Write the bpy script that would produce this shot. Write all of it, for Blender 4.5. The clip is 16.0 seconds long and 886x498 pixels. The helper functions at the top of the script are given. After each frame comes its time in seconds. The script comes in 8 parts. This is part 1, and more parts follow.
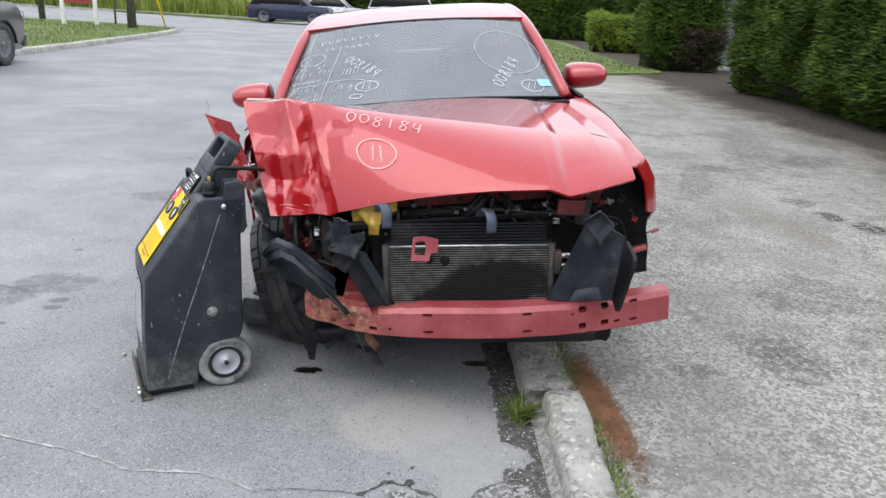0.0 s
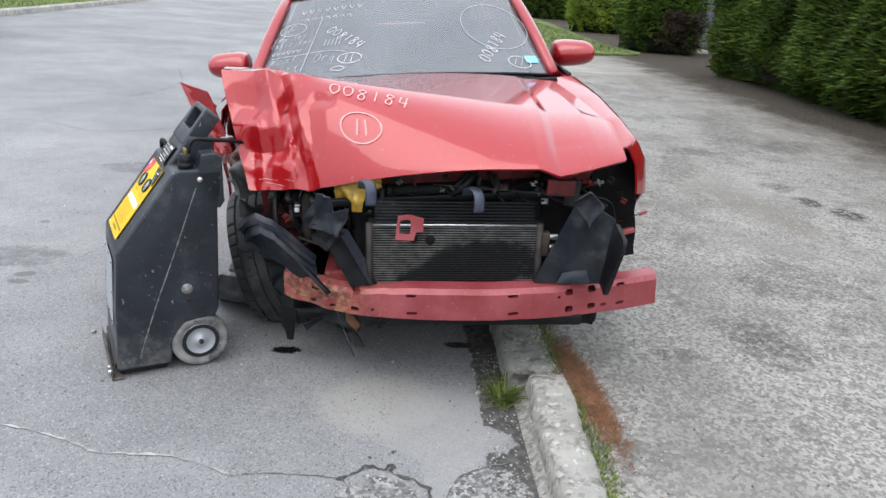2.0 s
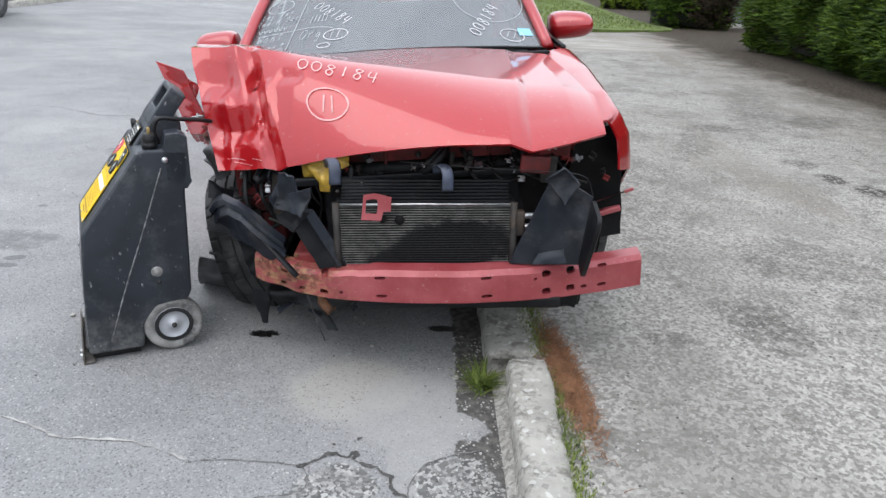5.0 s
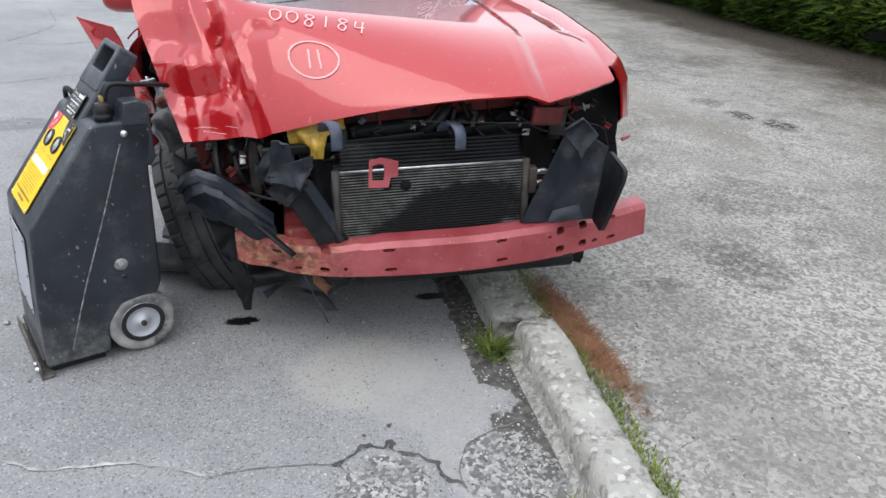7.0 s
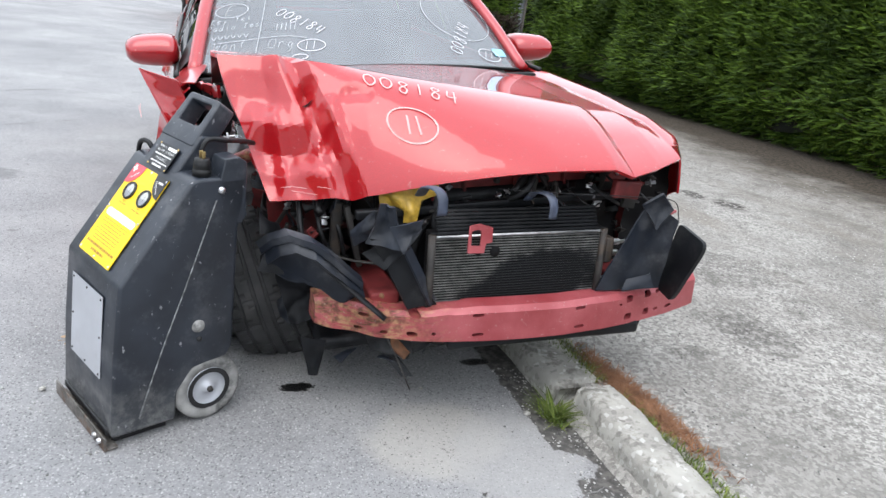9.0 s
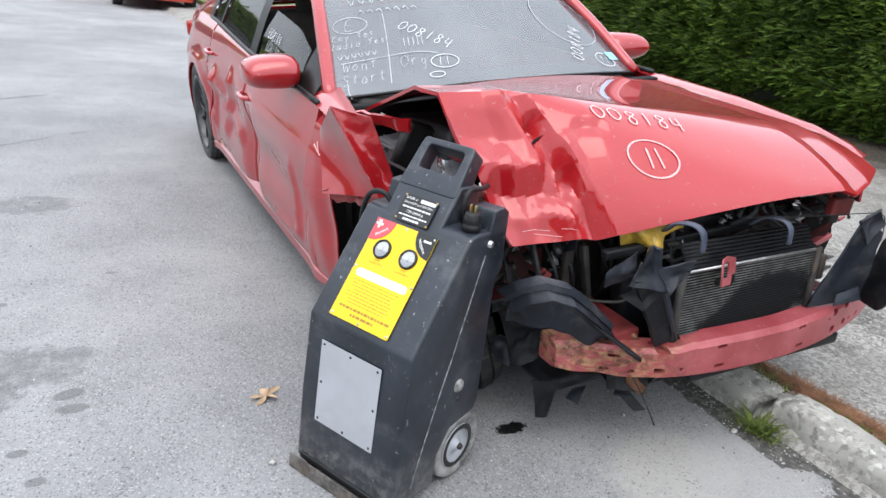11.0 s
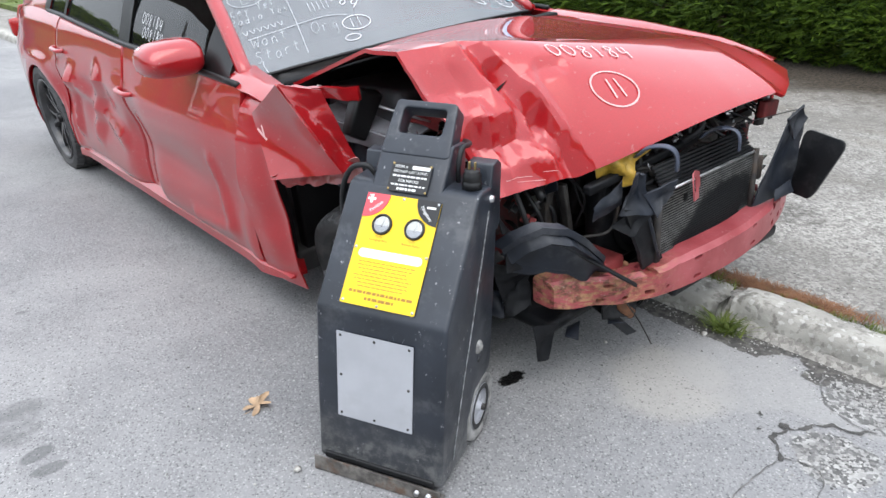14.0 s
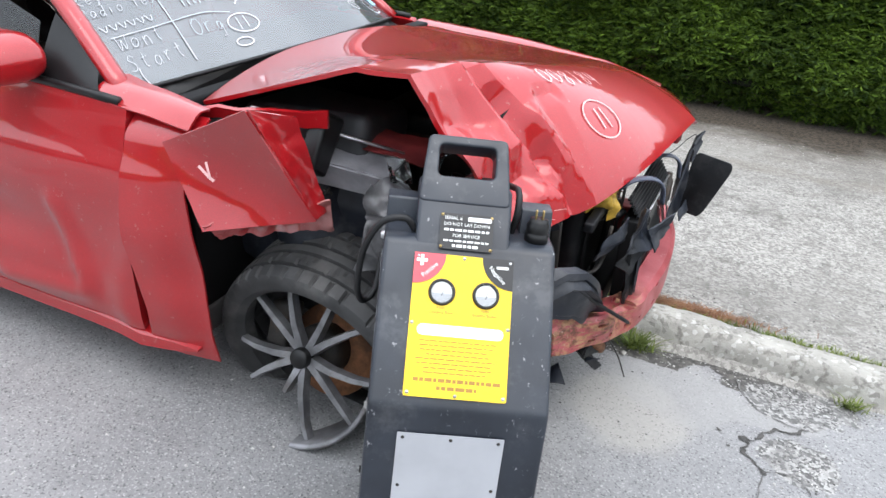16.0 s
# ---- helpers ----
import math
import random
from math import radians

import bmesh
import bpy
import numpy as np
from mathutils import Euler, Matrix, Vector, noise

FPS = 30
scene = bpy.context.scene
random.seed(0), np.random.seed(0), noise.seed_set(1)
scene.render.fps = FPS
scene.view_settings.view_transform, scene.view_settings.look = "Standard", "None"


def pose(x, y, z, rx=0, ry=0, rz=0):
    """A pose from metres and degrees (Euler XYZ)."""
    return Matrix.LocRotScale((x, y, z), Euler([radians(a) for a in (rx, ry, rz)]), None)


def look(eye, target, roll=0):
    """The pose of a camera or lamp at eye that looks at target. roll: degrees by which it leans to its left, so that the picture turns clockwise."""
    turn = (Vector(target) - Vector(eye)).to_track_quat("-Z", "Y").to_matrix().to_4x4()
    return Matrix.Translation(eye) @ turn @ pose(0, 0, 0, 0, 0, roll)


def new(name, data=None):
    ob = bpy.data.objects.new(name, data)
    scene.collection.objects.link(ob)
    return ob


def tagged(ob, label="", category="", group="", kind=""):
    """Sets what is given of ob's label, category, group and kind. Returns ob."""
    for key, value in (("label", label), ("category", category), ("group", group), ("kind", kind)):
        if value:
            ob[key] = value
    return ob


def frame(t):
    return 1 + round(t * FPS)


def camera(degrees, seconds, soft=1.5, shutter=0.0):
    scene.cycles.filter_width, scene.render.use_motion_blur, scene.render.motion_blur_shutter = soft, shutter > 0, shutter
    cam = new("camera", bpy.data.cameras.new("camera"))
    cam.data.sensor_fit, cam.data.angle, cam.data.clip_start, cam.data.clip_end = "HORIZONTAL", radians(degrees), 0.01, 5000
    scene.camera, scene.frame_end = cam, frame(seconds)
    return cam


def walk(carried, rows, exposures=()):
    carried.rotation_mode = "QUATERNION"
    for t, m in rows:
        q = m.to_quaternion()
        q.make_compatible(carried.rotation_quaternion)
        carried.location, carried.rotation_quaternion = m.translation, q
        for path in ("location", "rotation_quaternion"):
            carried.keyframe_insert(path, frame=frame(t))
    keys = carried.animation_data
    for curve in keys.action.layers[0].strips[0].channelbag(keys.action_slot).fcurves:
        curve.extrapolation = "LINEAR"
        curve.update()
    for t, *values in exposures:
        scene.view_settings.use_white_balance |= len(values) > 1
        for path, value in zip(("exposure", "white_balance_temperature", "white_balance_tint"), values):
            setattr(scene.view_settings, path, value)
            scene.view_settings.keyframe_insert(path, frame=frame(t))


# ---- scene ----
# camera and its walk
cam = camera(63.9, 16.0, 1.5, 0.0)
PATH = [
    (0, (-0.016, 0.547, 1.553), (0.079, 2.436, 0.903), 3.4),
    (0.5, (-0.016, 0.573, 1.539), (0.121, 2.46, 0.889), 3.4),
    (1, (-0.012, 0.582, 1.537), (0.132, 2.464, 0.876), 3.2),
    (1.5, (-0.025, 0.58, 1.535), (0.192, 2.449, 0.855), 5.3),
    (2, (-0.052, 0.623, 1.53), (0.118, 2.487, 0.827), 5.2),
    (2.5, (-0.06, 0.709, 1.504), (0.263, 2.543, 0.774), 5.3),
    (3, (0.11, 0.717, 1.504), (0.289, 2.598, 0.846), 5.4),
    (3.2, (0.23, 0.7, 1.503), (0.317, 2.571, 0.802), 5.2),
    (5.3, (0.165, 0.708, 1.501), (0.246, 2.548, 0.723), 3.5),
    (5.5, (0.07, 0.717, 1.505), (0.236, 2.529, 0.674), 2.7),
    (6, (-0.091, 0.78, 1.489), (0.183, 2.569, 0.639), 4.9),
    (6.5, (-0.15, 0.937, 1.475), (0.045, 2.735, 0.622), 0.6),
    (7, (-0.261, 0.938, 1.438), (0.169, 2.696, 0.586), 3.8),
    (7.5, (-0.431, 0.916, 1.418), (0.164, 2.599, 0.516), 5.7),
    (8, (-0.545, 1.019, 1.369), (-0.002, 2.816, 0.68), 5.9),
    (8.5, (-0.647, 1.099, 1.385), (-0.192, 2.937, 0.741), 6.5),
    (9, (-0.874, 1.087, 1.383), (-0.155, 2.836, 0.732), 8.3),
    (9.5, (-1.09, 1.095, 1.347), (-0.375, 2.851, 0.712), 8.1),
    (10, (-1.315, 1.329, 1.354), (-0.584, 3.064, 0.679), 5.9),
    (10.2, (-1.4, 1.409, 1.402), (-0.666, 3.111, 0.651), 7.1),
    (12.3, (-2.317, 1.803, 1.459), (-1.117, 3.268, 0.816), 3.7),
    (12.5, (-2.373, 1.807, 1.435), (-1.184, 3.258, 0.741), 5.0),
    (13, (-2.262, 1.831, 1.402), (-1.054, 3.236, 0.649), 5.3),
    (13.5, (-2.132, 1.863, 1.418), (-0.934, 3.292, 0.695), 1.2),
    (14, (-2.048, 1.916, 1.402), (-0.821, 3.289, 0.621), 0.6),
    (14.5, (-2.088, 2.106, 1.379), (-0.596, 3.237, 0.674), 5.8),
    (14.6, (-2.111, 2.169, 1.389), (-0.528, 3.17, 0.687), 6.6),
    (15, (-2.164, 2.32, 1.362), (-0.593, 3.287, 0.589), 7.7),
    (15.5, (-2.127, 2.619, 1.364), (-0.474, 3.424, 0.576), 5.6),
    (16, (-2.283, 2.849, 1.372), (-0.554, 3.529, 0.631), 7.0),
]
walk(cam, [(t, look(eye, target, roll)) for t, eye, target, roll in PATH],
     [(0, 0.58), (7.0, 0.58), (8.4, 0.92), (13.0, 0.80), (16.0, 1.02)])

# world, sun and exposure: a bright, thinly overcast noon
world = bpy.data.worlds.new("sky")
scene.world = world
world.use_nodes = True
wn = world.node_tree.nodes
wl = world.node_tree.links
sky = wn.new("ShaderNodeTexSky")
sky.sky_type = "NISHITA"
sky.sun_disc = False
sky.sun_elevation = radians(58)
sky.sun_rotation = radians(200)
sky.air_density, sky.dust_density, sky.ozone_density = 1.0, 3.0, 1.0
cloud_map = wn.new("ShaderNodeTexCoord")
cloud = wn.new("ShaderNodeTexNoise")
cloud.inputs["Scale"].default_value = 1.6
cloud.inputs["Detail"].default_value = 6.0
ramp = wn.new("ShaderNodeValToRGB")
ramp.color_ramp.elements[0].position, ramp.color_ramp.elements[1].position = 0.36, 0.62
ramp.color_ramp.elements[0].color = (0.72, 0.72, 0.72, 1)
ramp.color_ramp.elements[1].color = (1, 1, 1, 1)
mix = wn.new("ShaderNodeMixRGB")
# an overcast sky is brightest overhead
height = wn.new("ShaderNodeSeparateXYZ")
overhead = wn.new("ShaderNodeMixRGB")
overhead.inputs[1].default_value = (5.6, 6.0, 6.5, 1)
overhead.inputs[2].default_value = (11.6, 12.5, 13.8, 1)
wl.new(cloud_map.outputs["Generated"], height.inputs[0])
wl.new(height.outputs["Z"], overhead.inputs["Fac"])
overhead.use_clamp = False
wl.new(overhead.outputs["Color"], mix.inputs[2])
wl.new(cloud_map.outputs["Generated"], cloud.inputs["Vector"])
wl.new(cloud.outputs["Fac"], ramp.inputs["Fac"])
wl.new(ramp.outputs["Color"], mix.inputs["Fac"])
wl.new(sky.outputs["Color"], mix.inputs[1])
wl.new(mix.outputs["Color"], wn["Background"].inputs["Color"])
wn["Background"].inputs["Strength"].default_value = 0.132

sun = new("sun", bpy.data.lights.new("sun", "SUN"))
sun.data.energy, sun.data.angle, sun.data.color = 0.65, radians(45), (1.0, 0.98, 0.95)
sun.matrix_world = look((-5, -4, 14), (0, 0, 0))


# building helpers
def part(name, mesh, material, parent, label="", smooth=True):
    """One mesh object under a thing or a part; mesh is a bmesh or (verts, faces)."""
    me = bpy.data.meshes.new(name)
    if isinstance(mesh, tuple):
        me.from_pydata([tuple(v) for v in mesh[0]], [], mesh[1])
    else:
        mesh.to_mesh(me)
        mesh.free()
    me.materials.append(material)
    if smooth:
        me.shade_smooth()
    ob = new(name, me)
    ob.parent = parent
    if label:
        ob["label"] = label
    return ob


def sharp(ob, angle=35):
    """Keeps the edges crisp where faces meet at more than the angle."""
    ob.data.set_sharp_from_angle(angle=radians(angle))
    return ob


def thing(name, label, category, m=None, group="", kind=""):
    ob = new(name)
    ob.empty_display_size = 0.1
    if m is not None:
        ob.matrix_world = m
    return tagged(ob, label, category, group, kind)


def solid(ob, t, offset=-1.0):
    uses = [0] * len(ob.data.edges)
    for loop in ob.data.loops:
        uses[loop.edge_index] += 1
    for edge, n in zip(ob.data.edges, uses):
        if n == 1:
            edge.use_edge_sharp = True
    mod = ob.modifiers.new("thickness", "SOLIDIFY")
    mod.thickness, mod.offset = t, offset
    return ob


def box(c, s, bevel=0.004, turn=None, segments=2):
    bm = bmesh.new()
    bmesh.ops.create_cube(bm, size=1.0)
    bmesh.ops.scale(bm, vec=s, verts=bm.verts)
    if bevel:
        bmesh.ops.bevel(bm, geom=bm.edges[:], offset=bevel, segments=segments, profile=0.6, affect="EDGES")
    if turn is not None:
        bmesh.ops.transform(bm, matrix=turn, verts=bm.verts)
    bmesh.ops.translate(bm, vec=c, verts=bm.verts)
    return bm


def grid(fn, nu, nv):
    """A sheet of (nu + 1) x (nv + 1) points fn(u, v), u and v from 0 to 1."""
    verts = [fn(i / nu, j / nv) for j in range(nv + 1) for i in range(nu + 1)]
    faces = [(j * (nu + 1) + i, j * (nu + 1) + i + 1, (j + 1) * (nu + 1) + i + 1, (j + 1) * (nu + 1) + i)
             for j in range(nv) for i in range(nu)]
    return verts, faces


def tube(points, r, n=8, flat=1.0, r_end=None):
    """A round bar through the points."""
    pts = [Vector(p) for p in points]
    verts, faces = [], []
    side = None
    for i, p in enumerate(pts):
        d = (pts[min(i + 1, len(pts) - 1)] - pts[max(i - 1, 0)]).normalized()
        if side is None:
            side = d.cross(Vector((0, 0, 1)) if abs(d.z) < 0.9 else Vector((1, 0, 0))).normalized()
        side = (side - d * side.dot(d)).normalized()
        up = side.cross(d)
        k = i / max(1, len(pts) - 1)
        rr = r if r_end is None else r + (r_end - r) * k
        for a in range(n):
            w = 2 * math.pi * a / n
            verts.append(p + side * (math.cos(w) * rr) + up * (math.sin(w) * rr * flat))
    for i in range(len(pts) - 1):
        for a in range(n):
            b = (a + 1) % n
            faces.append((i * n + a, i * n + b, (i + 1) * n + b, (i + 1) * n + a))
    faces.append(tuple(range(n))[::-1])
    faces.append(tuple((len(pts) - 1) * n + a for a in range(n)))
    return verts, faces


def spline(points, steps=8):
    """A smooth line through the points."""
    p = [Vector(q) for q in points]
    p = [2 * p[0] - p[1]] + p + [2 * p[-1] - p[-2]]
    out = []
    for i in range(1, len(p) - 2):
        for k in range(steps):
            t = k / steps
            out.append(0.5 * (2 * p[i] + (p[i + 1] - p[i - 1]) * t + (2 * p[i - 1] - 5 * p[i] + 4 * p[i + 1] - p[i + 2]) * t * t
                              + (3 * p[i] - p[i - 1] - 3 * p[i + 1] + p[i + 2]) * t ** 3))
    return out + [p[-2]]


def lathe(profile, n=32, axis="x"):
    """Turns (radius, along) points round an axis."""
    verts, faces = [], []
    m = len(profile)
    for a in range(n):
        w = 2 * math.pi * a / n
        for r, h in profile:
            q = (h, r * math.cos(w), r * math.sin(w))
            verts.append(q if axis == "x" else (q[1], q[2], q[0]) if axis == "z" else (q[1], q[0], q[2]))
    for a in range(n):
        b = (a + 1) % n
        for i in range(m - 1):
            faces.append((a * m + i, a * m + i + 1, b * m + i + 1, b * m + i))
    return verts, faces


def prism(outline, depth, axis=1):
    """A flat outline (list of 2D points) given depth along an axis; returns verts, faces."""
    n = len(outline)
    verts = []
    for d in (0, depth):
        for a, b in outline:
            v = [a, b]
            v.insert(axis, d)
            verts.append(tuple(v))
    faces = [tuple(range(n)), tuple(range(2 * n - 1, n - 1, -1))]
    faces += [(i, i + n, (i + 1) % n + n, (i + 1) % n) for i in range(n)]
    return verts, faces


def rounded(w, h, r, n=5):
    """A rounded rectangle outline round the origin."""
    out = []
    for cx, cy, a0 in ((w / 2 - r, h / 2 - r, 0), (-w / 2 + r, h / 2 - r, 90), (-w / 2 + r, -h / 2 + r, 180), (w / 2 - r, -h / 2 + r, 270)):
        for i in range(n + 1):
            a = radians(a0 + 90 * i / n)
            out.append((cx + r * math.cos(a), cy + r * math.sin(a)))
    return out


def joined(*meshes):
    verts, faces = [], []
    for v, f in meshes:
        k = len(verts)
        verts += list(v)
        faces += [tuple(i + k for i in q) for q in f]
    return verts, faces


def moved(mesh, m):
    return [m @ Vector(v) for v in mesh[0]], mesh[1]


def bent(mesh, size=0.004, scale=6.0):
    """Small uneven shifts, so that a sheet is not perfectly true."""
    return [Vector(v) + noise.noise_vector(Vector(v) * scale) * size for v in mesh[0]], mesh[1]


def lerp(a, b, t):
    return a + (b - a) * t


def table(x, stops):
    """Smoothly eased steps between (x, value) stops."""
    if x <= stops[0][0]:
        return stops[0][1]
    for (a, va), (b, vb) in zip(stops, stops[1:]):
        if x <= b:
            t = (x - a) / (b - a)
            return lerp(va, vb, t)
    return stops[-1][1]


def facets(a, b, size, seed=0):
    """Flat-sided crumpling: heights on a slanted lattice, joined by planes."""
    a, b = (a * 0.94 + b * 0.34) / size, (b * 0.94 - a * 0.34) / size
    i, j = math.floor(a), math.floor(b)
    fa, fb = a - i, b - j

    def h(p, q):
        return 2.2 * noise.noise(Vector((p * 7.13 + 0.37, q * 5.71 + 0.19, seed + 0.53)))
    if fa + fb < 1:
        return h(i, j) + (h(i + 1, j) - h(i, j)) * fa + (h(i, j + 1) - h(i, j)) * fb
    return h(i + 1, j + 1) + (h(i, j + 1) - h(i + 1, j + 1)) * (1 - fa) + (h(i + 1, j) - h(i + 1, j + 1)) * (1 - fb)


def letters(text, size, thin=0.0, shear=0.0, spacing=1.0):
    """The outlines of words as a flat mesh: verts, faces, centred on the origin."""
    cu = bpy.data.curves.new("letters", "FONT")
    cu.body, cu.size, cu.align_x, cu.align_y = text, size, "CENTER", "CENTER"
    cu.offset, cu.shear, cu.space_character, cu.resolution_u = thin, shear, spacing, 3
    ob = bpy.data.objects.new("letters", cu)
    scene.collection.objects.link(ob)
    bpy.context.view_layer.update()
    me = bpy.data.meshes.new_from_object(ob.evaluated_get(bpy.context.evaluated_depsgraph_get()))
    out = [v.co.copy() for v in me.vertices], [tuple(p.vertices) for p in me.polygons]
    bpy.data.objects.remove(ob)
    bpy.data.curves.remove(cu)
    bpy.data.meshes.remove(me)
    return out


# materials
class Nodes:
    """Short forms for building one material's node tree."""

    def __init__(self, name):
        self.mat = bpy.data.materials.new(name)
        self.mat.use_nodes = True
        self.tree = self.mat.node_tree
        self.bsdf = self.tree.nodes["Principled BSDF"]
        self.where = self.make("ShaderNodeTexCoord").outputs["Object"]

    def make(self, kind):
        return self.tree.nodes.new(kind)

    def link(self, a, b):
        self.tree.links.new(a, b)

    def put(self, socket, value):
        if hasattr(value, "links"):
            self.link(value, socket)
        else:
            socket.default_value = value

    def noise(self, scale, detail=4.0, rough=0.55, stretch=None, distortion=0.0):
        n = self.make("ShaderNodeTexNoise")
        n.inputs["Scale"].default_value = scale
        n.inputs["Detail"].default_value = detail
        n.inputs["Roughness"].default_value = rough
        n.inputs["Distortion"].default_value = distortion
        src = self.where
        if stretch:
            m = self.make("ShaderNodeMapping")
            m.inputs["Scale"].default_value = stretch
            self.link(src, m.inputs["Vector"])
            src = m.outputs["Vector"]
        self.link(src, n.inputs["Vector"])
        return n.outputs["Fac"]

    def cells(self, scale, out="Color", feature="F1"):
        n = self.make("ShaderNodeTexVoronoi")
        n.feature = feature
        n.inputs["Scale"].default_value = scale
        self.link(self.where, n.inputs["Vector"])
        return n.outputs[out]

    def math(self, op, a, b=0.0):
        n = self.make("ShaderNodeMath")
        n.operation = op
        self.put(n.inputs[0], a)
        self.put(n.inputs[1], b)
        return n.outputs[0]

    def ramp(self, fac, lo, hi, a=0.0, b=1.0):
        n = self.make("ShaderNodeMapRange")
        n.interpolation_type = "SMOOTHSTEP"
        self.put(n.inputs["Value"], fac)
        for key, v in (("From Min", lo), ("From Max", hi), ("To Min", a), ("To Max", b)):
            n.inputs[key].default_value = v
        return n.outputs["Result"]

    def mix(self, fac, a, b, kind="MIX"):
        n = self.make("ShaderNodeMixRGB")
        n.blend_type = kind
        self.put(n.inputs[0], fac)
        self.put(n.inputs[1], a if hasattr(a, "links") else (*a, 1))
        self.put(n.inputs[2], b if hasattr(b, "links") else (*b, 1))
        return n.outputs[0]

    def blob(self, cx, cy, rx, ry, turn=0.0, ragged=0.35, scale=7.0, soft=0.12):
        """1 inside a ragged patch of ground, 0 outside."""
        m = self.make("ShaderNodeMapping")
        m.vector_type = "TEXTURE"
        m.inputs["Location"].default_value = (cx, cy, 0)
        m.inputs["Rotation"].default_value = (0, 0, radians(turn))
        m.inputs["Scale"].default_value = (rx, ry, 1e6)
        self.link(self.where, m.inputs["Vector"])
        ln = self.make("ShaderNodeVectorMath")
        ln.operation = "LENGTH"
        self.link(m.outputs["Vector"], ln.inputs[0])
        d = self.math("ADD", ln.outputs["Value"], self.math("MULTIPLY", self.math("SUBTRACT", self.noise(scale, 5, 0.6), 0.5), ragged * 4))
        return self.ramp(d, 1.0 - soft, 1.0 + soft, 1.0, 0.0)

    def finish(self, color, rough=0.5, metal=0.0, bump=None, strength=0.3, dist=0.002, coat=0.0, coat_rough=0.1, spec=0.5):
        i = self.bsdf.inputs
        self.put(i["Base Color"], color if hasattr(color, "links") else (*color, 1))
        self.put(i["Roughness"], rough)
        self.put(i["Metallic"], metal)
        i["Specular IOR Level"].default_value = spec
        self.put(i["Coat Weight"], coat)
        self.put(i["Coat Roughness"], coat_rough)
        if bump is not None:
            b = self.make("ShaderNodeBump")
            b.inputs["Strength"].default_value = strength
            b.inputs["Distance"].default_value = dist
            self.link(bump, b.inputs["Height"])
            self.link(b.outputs["Normal"], i["Normal"])
        return self.mat


def plain(name, c, rough=0.5, metal=0.0, vary=0.25, scale=9.0, grain=120.0, strength=0.25, dist=0.001, coat=0.0, dirt=None, dirt_amount=0.4, spec=0.5):
    """A surface with blotches at one scale, grain at another and, if given, dirt in its own patches."""
    k = Nodes(name)
    big, fine = k.noise(scale, 4), k.noise(grain, 3)
    dark = tuple(v * (1 - vary) for v in c)
    lite = tuple(min(1, v * (1 + vary)) for v in c)
    col = k.mix(k.ramp(big, 0.3, 0.7), dark, lite)
    if dirt:
        col = k.mix(k.math("MULTIPLY", k.ramp(k.noise(scale * 0.6, 7, 0.68), 0.5, 0.68), dirt_amount), col, dirt)
    r = k.math("ADD", k.math("MULTIPLY", k.math("SUBTRACT", big, 0.5), 0.35 * rough + 0.05), rough)
    return k.finish(col, r, metal, fine, strength, dist, coat, spec=spec)


def make_paint(name, c, dust, dusty, ior=1.7):
    """Clear-coated metallic paint under a film of road dust."""
    k = Nodes(name)
    streak = k.noise(3.0, 6, 0.62, (1, 1, 0.35))
    spots = k.noise(45, 4, 0.7)
    film = k.math("MULTIPLY", k.ramp(streak, 0.36, 0.72), dusty)
    col = k.mix(k.ramp(k.noise(400, 2), 0.3, 0.7), tuple(v * 0.86 for v in c), tuple(v * 1.12 for v in c))
    col = k.mix(film, col, dust)
    col = k.mix(k.math("MULTIPLY", k.ramp(spots, 0.62, 0.72), 0.18), col, (0.5, 0.42, 0.38))
    rough = k.math("ADD", k.math("MULTIPLY", film, 0.35), 0.30)
    coat_rough = k.math("ADD", k.math("MULTIPLY", film, 0.12), 0.008)
    k.bsdf.inputs["Coat IOR"].default_value = ior
    return k.finish(col, rough, 0.1, k.noise(14, 3), 0.02, 0.002, 1.0, coat_rough, 0.25)


PAINT = make_paint("red paint", (0.345, 0.007, 0.011), (0.30, 0.09, 0.085), 0.03, 1.6)
HEM_PAINT = make_paint("scraped red paint", (0.30, 0.012, 0.014), (0.42, 0.27, 0.25), 0.65, 1.5)
HOOD_PAINT = make_paint("red hood paint", (0.375, 0.007, 0.011), (0.42, 0.10, 0.095), 0.04, 1.55)


def make_wreck_red():
    """Rail paint, scraped to rust and bare steel at the hit end."""
    k = Nodes("red primer on steel")
    col = k.mix(k.ramp(k.noise(6, 5), 0.3, 0.7), (0.265, 0.037, 0.043), (0.38, 0.085, 0.095))
    x = k.make("ShaderNodeSeparateXYZ")
    k.link(k.where, x.inputs[0])
    end = k.ramp(k.math("ADD", x.outputs[0], k.math("MULTIPLY", k.math("SUBTRACT", k.noise(9, 6, 0.7), 0.5), 0.5)), -0.28, -0.06, 1.0, 0.0)
    scrape = k.math("MULTIPLY", end, k.ramp(k.noise(26, 8, 0.8, (0.28, 1, 3.2)), 0.44, 0.56))
    col = k.mix(scrape, col, k.mix(k.ramp(k.noise(30, 5), 0.4, 0.6), (0.10, 0.038, 0.018), (0.36, 0.20, 0.10)))
    col = k.mix(k.math("MULTIPLY", k.ramp(k.noise(70, 5, 0.7), 0.6, 0.7), 0.35), col, (0.5, 0.4, 0.38))
    return k.finish(col, k.math("ADD", k.math("MULTIPLY", scrape, 0.3), 0.42), 0.1, k.noise(60, 4), 0.3, 0.002, 0.15, 0.35)


